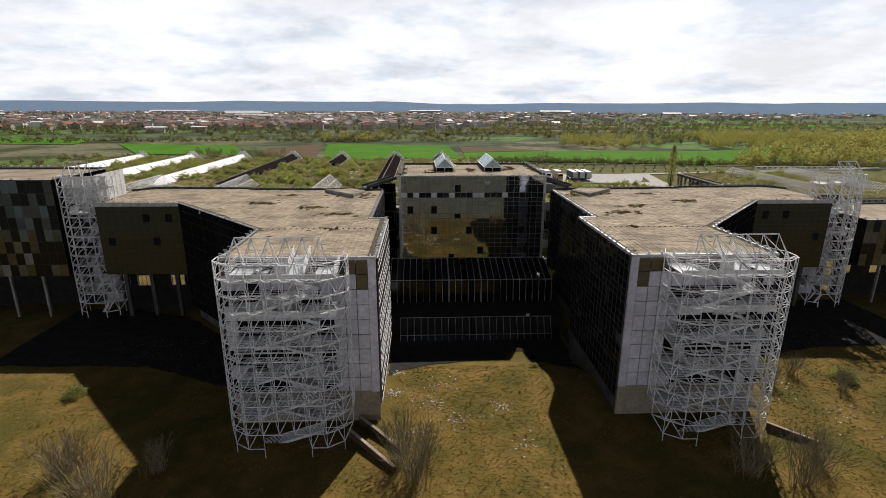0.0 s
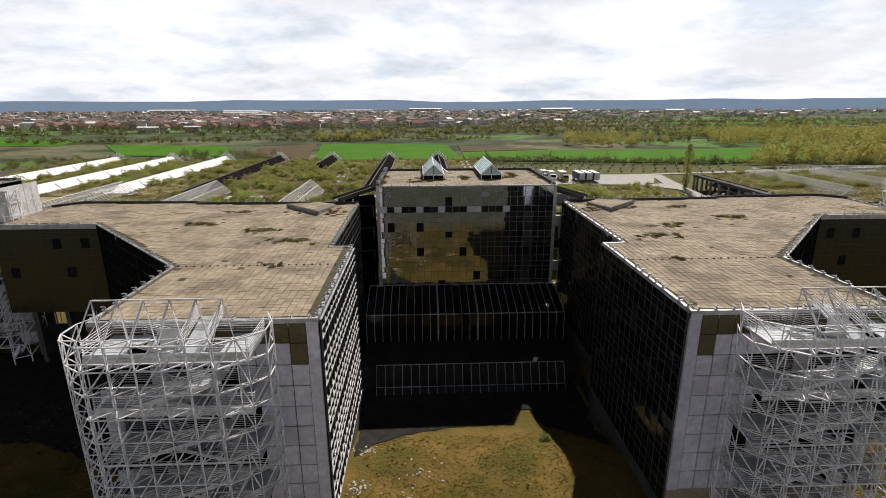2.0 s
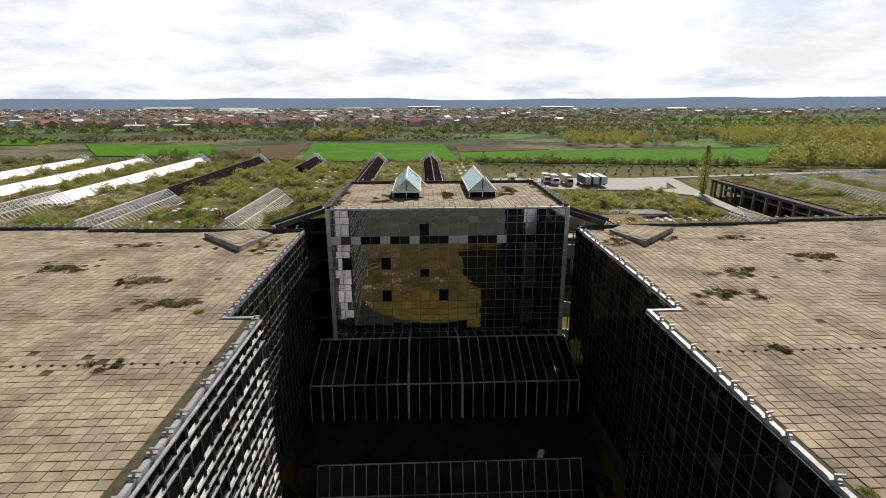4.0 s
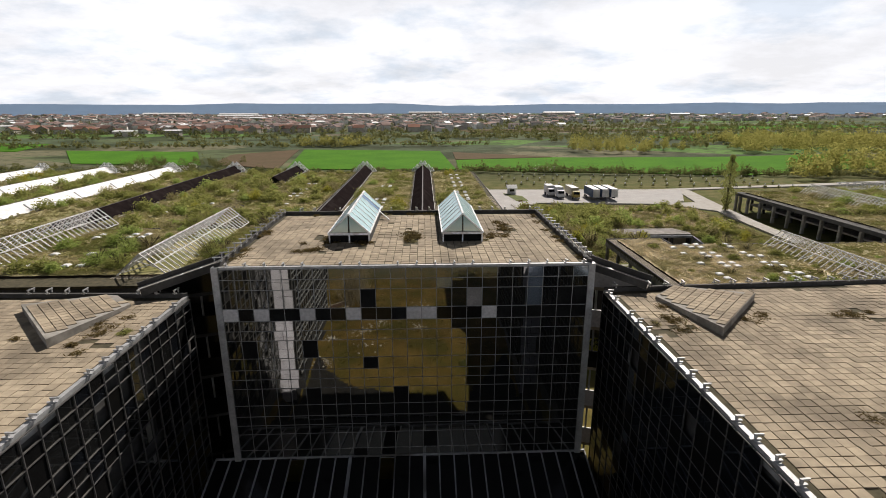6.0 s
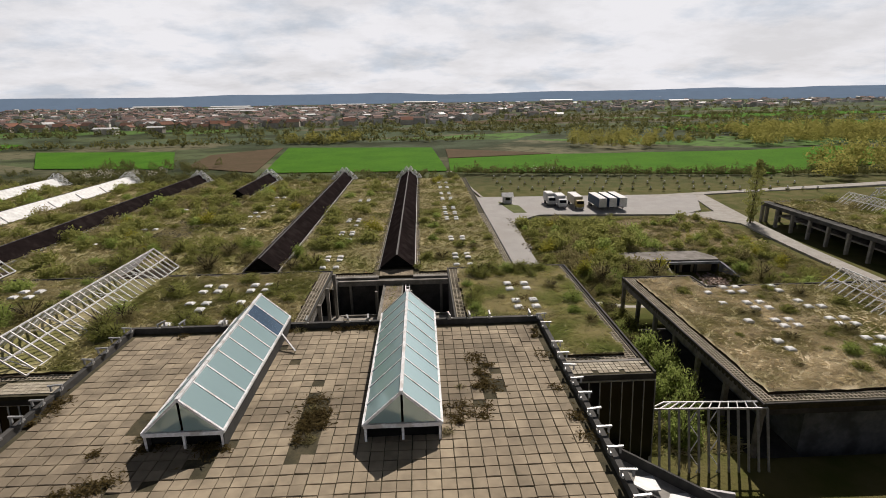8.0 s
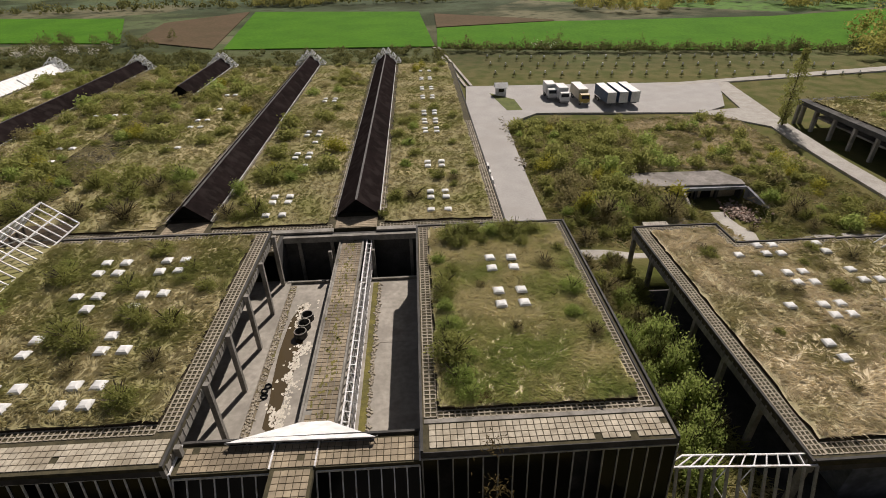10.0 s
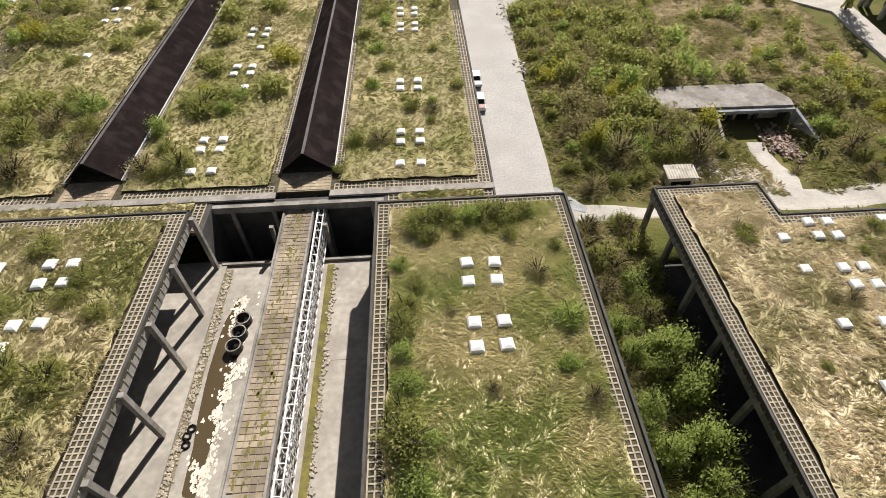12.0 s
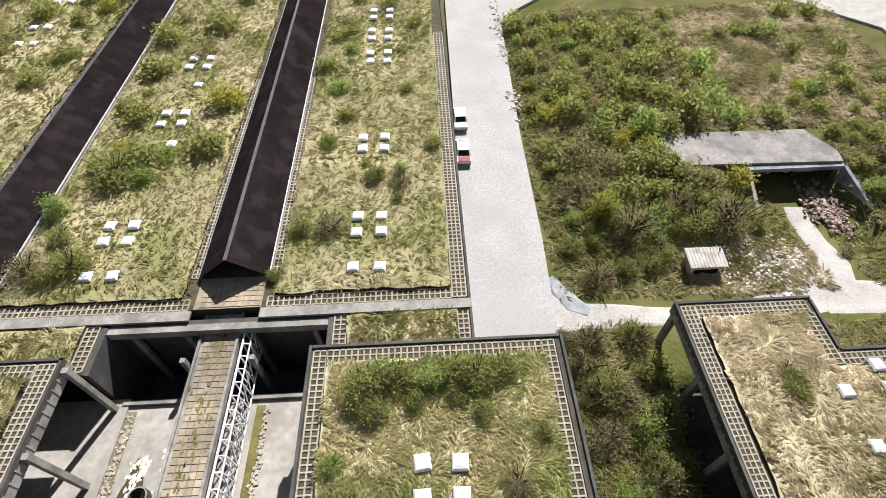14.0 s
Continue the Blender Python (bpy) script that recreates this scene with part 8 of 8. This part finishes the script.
# ---- grass ----
def grass_mat(name, straw, mid1, mid2, green, bias):
    m = bpy.data.materials.new(name)
    m.use_nodes = True
    nt = m.node_tree
    nt.nodes.remove(nt.nodes["Principled BSDF"])
    geo = nt.nodes.new("ShaderNodeNewGeometry")
    nz = nt.nodes.new("ShaderNodeTexNoise")
    nz.inputs["Scale"].default_value, nz.inputs["Detail"].default_value = 0.16, 4.0
    nt.links.new(geo.outputs["Position"], nz.inputs["Vector"])
    r = nt.nodes.new("ShaderNodeMapRange")
    r.inputs["From Min"].default_value, r.inputs["From Max"].default_value = 0.40, 0.62
    nt.links.new(nz.outputs["Fac"], r.inputs["Value"])
    a = nt.nodes.new("ShaderNodeMath")
    a.operation = "MULTIPLY_ADD"
    a.inputs[1].default_value = 0.26
    nt.links.new(geo.outputs["Random Per Island"], a.inputs[0])
    b = nt.nodes.new("ShaderNodeMath")
    b.operation = "MULTIPLY_ADD"
    b.inputs[1].default_value, b.inputs[2].default_value = 0.75, bias + 0.07
    nt.links.new(r.outputs[0], b.inputs[0])
    nt.links.new(b.outputs[0], a.inputs[2])
    ramp = nt.nodes.new("ShaderNodeValToRGB")
    e = ramp.color_ramp.elements
    e[0].position, e[0].color = 0.0, (*straw, 1)
    e[1].position, e[1].color = 1.0, (*green, 1)
    e.new(0.35).color = (*mid1, 1)
    e.new(0.65).color = (*mid2, 1)
    nt.links.new(a.outputs[0], ramp.inputs["Fac"])
    d, t, s = nt.nodes.new("ShaderNodeBsdfDiffuse"), nt.nodes.new("ShaderNodeBsdfTranslucent"), nt.nodes.new("ShaderNodeMixShader")
    s.inputs[0].default_value = 0.3
    for q in (d, t):
        nt.links.new(ramp.outputs[0], q.inputs[0])
    nt.links.new(d.outputs[0], s.inputs[1])
    nt.links.new(t.outputs[0], s.inputs[2])
    nt.links.new(s.outputs[0], nt.nodes["Material Output"].inputs["Surface"])
    return m


M_GRASS = grass_mat("rank_grass", (0.59, 0.525, 0.345), (0.50, 0.45, 0.26), (0.395, 0.37, 0.17), (0.285, 0.295, 0.105), -0.02)
M_MIDG = grass_mat("pale_matted_grass", (0.71, 0.64, 0.42), (0.615, 0.57, 0.33), (0.505, 0.50, 0.23), (0.375, 0.425, 0.15), -0.02)
M_STRAW = grass_mat("straw_grass", (0.79, 0.71, 0.54), (0.68, 0.60, 0.43), (0.53, 0.475, 0.29), (0.37, 0.35, 0.155), -0.18)
M_DRYG = grass_mat("forecourt_grass", (0.29, 0.195, 0.060), (0.225, 0.155, 0.040), (0.165, 0.128, 0.028), (0.115, 0.108, 0.022), 0.0)


def grass(label, x0, x1, y0, y1, zf, n, seed, length=0.55, ok=None, m_g=None):
    """Matted grass: long blades combed into swirls, one joined field."""
    rs = np.random.default_rng(seed)
    P = np.stack([rs.uniform(x0, x1, n), rs.uniform(y0, y1, n)], 1)
    keep = []
    for x, y in P:
        if ok is None or ok(x, y):
            keep.append((x, y, zf(x, y), noise.noise(Vector((x * 0.35, y * 0.35, 5))) * 5.0 + noise.noise(Vector((x * 1.1, y * 1.1, 2))) * 2.0))
    K = np.array(keep)
    m = len(K)
    ang = K[:, 3] + rs.normal(0, 0.5, m)
    ln = length * rs.uniform(0.5, 1.3, m)
    up = rs.uniform(0.08, 0.60, m)
    d = np.stack([np.cos(ang), np.sin(ang)], 1)
    w = rs.uniform(0.012, 0.030, m)[:, None] * np.stack([-np.sin(ang), np.cos(ang)], 1)
    base = K[:, :3]
    b0, b1 = base.copy(), base.copy()
    b0[:, :2] += w
    b1[:, :2] -= w
    mid0, mid1, tip = base.copy(), base.copy(), base.copy()
    mid0[:, :2] += d * (ln * 0.55)[:, None] + w * 0.8
    mid1[:, :2] += d * (ln * 0.55)[:, None] - w * 0.8
    mid0[:, 2] += ln * up * 0.75
    mid1[:, 2] += ln * up * 0.75
    tip[:, :2] += d * ln[:, None]
    tip[:, 2] += ln * up * 0.6
    V = np.stack([b0, b1, mid1, tip, mid0], 1).reshape(-1, 3)
    F = np.arange(5 * m).reshape(m, 5)
    g = part("grass", (V, F), m_g or M_GRASS)
    return tagged(g, label, "grass", kind="stuff")


bed = lambda z: (lambda x, y: z + 0.37 + 0.18 * noise.noise(Vector((x * .3, y * .3, z))))
grass("matted straw and green grass on a hall roof", 10.3, 25.1, 112.8, 139.3, bed(HALL), 78000, 1, length=0.42, m_g=M_MIDG)
grass("dry straw-coloured grass on a low hall roof", 39.8, 57, 111.5, 139.2, bed(RIGHT), 27000, 2, m_g=M_STRAW)
grass("rank green and straw grass on a low hall roof", 55, 95, 111.5, 139.2, bed(RIGHT), 40000, 16)
grass("rank grass between white ridge rooflights", -160, -70, 147.4, 245, bed(REAR), 40000, 17, length=1.0, ok=lambda x, y: all(abs(x - q) > 3.4 for q in RIDGES))
grass("dry straw-coloured grass on a low hall roof", 39.8, 47.8, 139.0, 144.0, bed(RIGHT), 3500, 3, m_g=M_STRAW)
grass("matted straw and green grass on a hall roof", -50, -10.0, 113.1, 139.4, bed(HALL), 56000, 4, ok=lambda x, y: abs(x + 36) > 3.6)
grass("rank grass between rooflights on the long roof", -20, 19, 147.4, 245, bed(REAR), 84000, 5, ok=lambda x, y: all(abs(x - q) > 3.6 for q in RIDGES) and random.random() < 1.4 - (y - 147) / 110)
grass("rank grass between rooflights on the long roof", -70, -25.2, 147.4, 245, bed(REAR), 56000, 6, length=0.7, ok=lambda x, y: not (abs(x + 48.1) < 3.6 and y > 215))
grass("rank grass by the open pit", 10.9, 19.3, 141.7, 145.0, bed(REAR - 0.08), 1800, 7)
grass("rank grass by the open pit", -40, -10.2, 141.7, 145.0, bed(REAR - 0.08), 4500, 8)
clear = lambda x, y: not (46 < x < 68 and 165.8 < y < 174) and not (58.6 < x < 62.4 and 146 < y < 166) and not (62 < x < 66.5 and 158.5 < y < 166) and not (y < 150.5) and x > 29.9 + max(0, (y - 200) * 0.5) and y < 209 and x < 87
grass("tall rough grass and weeds round the bunker", 30, 88, 148, 210, ground_z, 80000, 9, length=0.8, ok=clear)
grass("pale straw grass on the bank behind the bunker", 52, 88, 175, 209, ground_z, 42000, 12, length=0.9, ok=clear, m_g=M_STRAW)
grass("pale dry grass round the pump shed", 44, 58.4, 150.6, 157.5, ground_z, 9000, 18, length=0.5, m_g=M_STRAW)
grass("rough grass behind the low hall", 48.2, 90, 139.6, 146.6, ground_z, 9000, 13, length=0.7)
grass("matted straw and green grass on a hall roof", -92, -50, 113.1, 139.4, bed(HALL), 26000, 14, length=0.7)
grass("rank grass on the unfinished hall", 99.6, 163.5, 141.2, 200.5, bed(RIGHT), 34000, 15, length=0.9)
grass("rough growth between the halls", 27.2, 37.6, 110, 147, ground_z, 8000, 10, length=0.9)
grass("sparse dry grass of the forecourt", -62, 62, 6, 62, ground_z, 90000, 11, length=0.30, m_g=M_DRYG, ok=lambda x, y: not (12 < abs(x - AX) < 29 and y > 40) and not (y > 55 and abs(x) < 14) and random.random() < smooth(6, 26, y + 8 * noise.noise(Vector((x * .1, y * .1, 6)))) * smooth(62, 44, abs(x) + 8 * noise.noise(Vector((x * .1, y * .1, 8)))))


# ---- trees, hedges, woods ----
def far_trees(label, trees, material, seed, leaf=0.75, per=70):
    rs = np.random.default_rng(seed)
    Vs, Fs, k = [], [], 0
    for x, y, r, h in trees:
        n = int(per * (0.6 + 0.1 * r))
        P = crown_points(rs, n, r, h * 0.75, 9, h * 0.18) + np.array([x, y, 0])
        V, F = leaf_quads(P, leaf * (0.6 + 0.12 * r), rs)
        Vs.append(V)
        Fs.append(F + k)
        k += len(V)
    return tagged(part("far_trees", (np.concatenate(Vs), np.concatenate(Fs)), material), label, "trees", kind="stuff")


tr = random.Random(131)
hedge = [(x, 252 + tr.uniform(-2, 3) - 0.04 * x, tr.uniform(1.4, 3.2), tr.uniform(2.0, 4.6)) for x in np.arange(-190, 22, 1.3)]
hedge += [(x, 306 - 0.16 * x + tr.uniform(-3, 3), tr.uniform(1.8, 3.6), tr.uniform(3, 6)) for x in np.arange(22, 260, 1.7)]
hedge += [(x, 306 - 0.16 * x + tr.uniform(-3, 3), tr.uniform(1.5, 2.5), tr.uniform(7, 11)) for x in (30, 62, 66, 96, 140, 152, 153, 190)]
hedge += [(x, 296 + tr.uniform(-9, 9), tr.uniform(1.5, 3.5), tr.uniform(2.5, 5)) for x in np.arange(-210, -70, 1.6)]
hedge += [(tr.uniform(-240, -110), tr.uniform(252, 330), tr.uniform(1.5, 3.4), tr.uniform(2.5, 5)) for _ in range(110)]
hedge += [(tr.uniform(-110, 20), tr.uniform(254, 305), tr.uniform(1.4, 3.0), tr.uniform(2, 4.5)) for _ in range(230)]
hedge += [(tr.uniform(-160, -100), tr.uniform(318, 350), tr.uniform(2, 3.5), tr.uniform(4, 8)) for _ in range(30)]
far_trees("overgrown hedges and scrub along the field edges", hedge, M_FARG, 1, 0.42, 190)
woods = []
while len(woods) < 800:
    x, y = tr.uniform(165, 560), tr.uniform(262, 500)
    if x > 165 + 0.42 * (y - 262) and not (262 < x < 300 and 318 < y < 392) and not (y > 318 and x < 292 and y < 393):
        woods.append((x, y, tr.uniform(3.5, 6.5), tr.uniform(9, 18)))
woods += [(tr.uniform(110, 190), tr.uniform(395, 470), tr.uniform(2.5, 4.5), tr.uniform(9, 14)) for _ in range(60)]
woods += [(tr.uniform(250, 500), tr.uniform(400, 560), tr.uniform(3, 6), tr.uniform(7, 12)) for _ in range(90)]
woods += [(tr.uniform(-100, -40), tr.uniform(470, 500), tr.uniform(3, 6), tr.uniform(7, 11)) for _ in range(30)]
far_trees("yellow-green spring woods and poplar rows", woods, M_FARY, 2, 0.62, 160)
mid = []
for _ in range(1500):
    y = 430 + 1500 * tr.random() ** 1.6
    x = tr.uniform(-0.95, 1.05) * y
    if noise.noise(Vector((x * 0.006, y * 0.012, 1))) > -0.05 and not (y < 460 and -300 < x < 110):
        mid.append((x, y, tr.uniform(2.5, 6), tr.uniform(4, 9)))
for line_y, xa, xb in ((480, -380, 60), (585, -100, 420), (690, 60, 700), (840, 100, 900), (520, 120, 560)):
    mid += [(x, line_y + 0.05 * x + tr.uniform(-5, 5), tr.uniform(2.5, 5), tr.uniform(4, 9)) for x in np.arange(xa, xb, 5.5)]
far_trees("dark scattered trees and hedgerows of the plain", mid, M_FARG, 3, 1.1, 44)
town_trees = []
while len(town_trees) < 1450:
    y = 560 + 1300 * tr.random() ** 1.4
    x = tr.uniform(-0.95, 0.75) * y
    town_trees.append((x, y, tr.uniform(2.5, 6.5), tr.uniform(5, 11)))
far_trees("dark garden trees among the houses of the town", town_trees, M_FARG, 5, 1.2, 30)
white = [(tr.uniform(-160, -120), tr.uniform(300, 330), 2.6, 4.0) for _ in range(12)] + [(58 + k * 2.5, 303 - k, 2.4, 3.6) for k in range(4)]
far_trees("white blossoming thorn bushes in the hedge", white, leaf_mat("blossom", (0.45, 0.43, 0.36), (0.6, 0.58, 0.5)), 4, 0.5, 60)


def poplar(x, y, h):
    t = thing("poplar_tree", "tall slim poplar with thin spring leaves", "tree", at=(x, y, 0.1))
    rs = np.random.default_rng(7)
    m = MB().tube((0, 0, -0.3), (0, 0, h * 0.45), 0.24, 7).tube((0, 0, h * 0.45), (0, 0, h * 0.95), 0.12, 6)
    for k in range(34):
        z0 = h * (0.06 + 0.8 * k / 34)
        a = k * 2.4
        m.tube((0, 0, z0), (1.5 * math.cos(a) * (1.1 - k / 40), 1.5 * math.sin(a) * (1.1 - k / 40), z0 + h * 0.13), 0.04, 3)
    part("trunk", m, M_STEM, t)
    n = 3600
    u = rs.uniform(0.04, 1.0, n)
    rad = 2.3 * np.minimum(1, (1.02 - u) * 3.2) ** 0.6 * np.minimum(1, u * 2.2 + 0.25) * rs.uniform(0.2, 1.0, n) ** 0.5 * (0.85 + 0.3 * np.sin(u * 40))
    a = rs.uniform(0, 6.28, n)
    P = np.stack([rad * np.cos(a), rad * np.sin(a), u * h], 1)
    part("crown", leaf_quads(P, 0.24, rs), M_OLIVE, t)


poplar(94.8, 199.5, 17.5)


def sapling_mesh():
    rs = np.random.default_rng(3)
    me_l = leaf_quads(crown_points(rs, 90, 0.8, 1.0, 6, 0.5), 0.22, rs)
    st = MB().tube((0, 0, -0.2), (0, 0, 1.2), 0.05, 4)
    gd = MB().tube((0, 0, 1.1), (0, 0, 1.9), 0.22, 6)
    return me_l, st, gd


sl, ss, sg = sapling_mesh()
sap = thing("orchard_sapling", "young orchard tree with a pale guard", "tree", "orchard saplings")
part("crown", sl, M_FARG, sap)
part("trunk", ss, M_STEM, sap)
part("guard", sg, M_WHITE, sap)
firstp = True
for j, y in enumerate((258, 271, 284)):
    for i in range(22):
        x = 36 + i * 5.3 + tr.uniform(-.6, .6)
        yy = y - 0.14 * (x - 36) + tr.uniform(-.8, .8)
        mm = Matrix.Translation((x, yy, ground_z(x, yy))) @ Matrix.Diagonal((1, 1, 1, 1))
        if firstp:
            sap.matrix_basis = mm
            firstp = False
        else:
            copy_thing(sap, mm)

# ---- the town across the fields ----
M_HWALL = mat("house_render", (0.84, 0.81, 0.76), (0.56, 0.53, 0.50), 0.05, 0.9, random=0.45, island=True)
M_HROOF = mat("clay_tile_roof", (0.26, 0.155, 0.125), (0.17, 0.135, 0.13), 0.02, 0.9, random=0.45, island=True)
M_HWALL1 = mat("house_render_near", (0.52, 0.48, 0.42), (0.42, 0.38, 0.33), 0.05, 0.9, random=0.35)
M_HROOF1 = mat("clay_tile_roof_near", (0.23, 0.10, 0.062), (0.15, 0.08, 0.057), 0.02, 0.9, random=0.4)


def house_mesh(w, l, h, r):
    wall = MB().add([(-w, -l, -0.5), (w, -l, -0.5), (w, l, -0.5), (-w, l, -0.5), (-w, -l, h), (w, -l, h), (w, l, h), (-w, l, h), (0, -l, h + r), (0, l, h + r)],
                    [(0, 1, 5, 8, 4), (1, 2, 6, 5), (2, 3, 7, 9, 6), (3, 0, 4, 7)])
    e = 0.5
    roof = MB().slab([(-w - e, -l - e, h - 0.3), (0, -l - e, h + r + 0.1), (0, l + e, h + r + 0.1), (-w - e, l + e, h - 0.3)][::-1], 0.2)
    roof.slab([(w + e, -l - e, h - 0.3), (0, -l - e, h + r + 0.1), (0, l + e, h + r + 0.1), (w + e, l + e, h - 0.3)], 0.2)
    return wall, roof


trn = random.Random(141)
wl, rf, pale = MB(), MB(), MB()
sites = []
while len(sites) < 1450:
    y = 560 + 1500 * trn.random() ** 1.5
    x = trn.uniform(-0.92, 0.95) * y - 80
    d = 1.25 - abs(x + 0.33 * y) / (0.55 * y)
    if y < 700 + 0.55 * max(0, x + 60):
        continue
    if trn.random() < d * (0.8 + 0.6 * noise.noise(Vector((x * 0.006, y * 0.006, 4)))) or (x > 0 and y > 1100 and trn.random() < 0.30):
        sites.append((x, y))
sites.sort(key=lambda s: s[1])
near_sites, far_sites = sites[:45], sites[45:]
for x, y in far_sites:
    w_, r_ = house_mesh(trn.uniform(4, 7), trn.uniform(5, 9), trn.uniform(4.5, 8.5), trn.uniform(1.0, 2.2))
    m = Matrix.Translation((x, y, 0)) @ Euler((0, 0, trn.uniform(0, 3.14))).to_matrix().to_4x4()
    wl.add([m @ Vector(v) for v in w_.v], w_.f)
    (pale if trn.random() < 0.10 else rf).add([m @ Vector(v) for v in r_.v], r_.f)
town = thing("far_town", "spread of small houses with clay roofs", "town", kind="stuff")
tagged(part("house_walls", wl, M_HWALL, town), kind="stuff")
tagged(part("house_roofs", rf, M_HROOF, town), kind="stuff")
tagged(part("pale_roofs", pale, M_WHITEROOF, town), kind="stuff")
for i, (w, l, h, r) in enumerate(((5, 6.5, 5.5, 3), (4.5, 6, 4.0, 2.6), (5.5, 7.5, 6.5, 3.2))):
    hs = thing("house", "rendered village house with clay tile roof", "house", "village houses", at=(0, 0, 0))
    a, c = house_mesh(w, l, h, r)
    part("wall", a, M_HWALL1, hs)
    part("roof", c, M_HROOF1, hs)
    for k in (-2.2, 2.2):
        part("window", MB().box(k - 0.6, -l - 0.04, 1.2, k + 0.6, -l + 0.02, 2.6), M_GLASS_D, hs)
    for k, (x, y) in enumerate(near_sites[i::3]):
        m = Matrix.Translation((x, y, 0)) @ Euler((0, 0, trn.uniform(-.6, .6) + trn.choice((0, 1.57)))).to_matrix().to_4x4()
        if k == 0:
            hs.matrix_basis = m
        else:
            copy_thing(hs, m)
for x, y, w, l, h in ((-930, 2000, 170, 25, 9), (-640, 1900, 130, 22, 8), (-420, 1310, 90, 16, 7), (-520, 1560, 120, 20, 8), (-300, 1500, 60, 14, 7), (-250, 1980, 120, 18, 8), (10, 2300, 140, 22, 9), (560, 2200, 130, 22, 9), (820, 1700, 60, 18, 9), (1100, 2600, 160, 26, 10), (-330, 640, 22, 9, 6), (-285, 655, 16, 8, 6)):
    wh = thing("warehouse", "long white-roofed shed beyond the town", "warehouse", "far sheds", at=(x, y, 0))
    part("wall", MB().box(-w / 2, -l / 2, -0.5, w / 2, l / 2, h), M_HWALL1, wh)
    part("roof", MB().add([(-w / 2 - 1, -l / 2 - 1, h), (w / 2 + 1, -l / 2 - 1, h), (w / 2 + 1, l / 2 + 1, h), (-w / 2 - 1, l / 2 + 1, h), (-w / 2 - 1, 0, h + l * 0.16), (w / 2 + 1, 0, h + l * 0.16)], [(0, 1, 5, 4), (2, 3, 4, 5), (1, 2, 5), (3, 0, 4), (0, 3, 2, 1)]), M_WHITEROOF, wh)
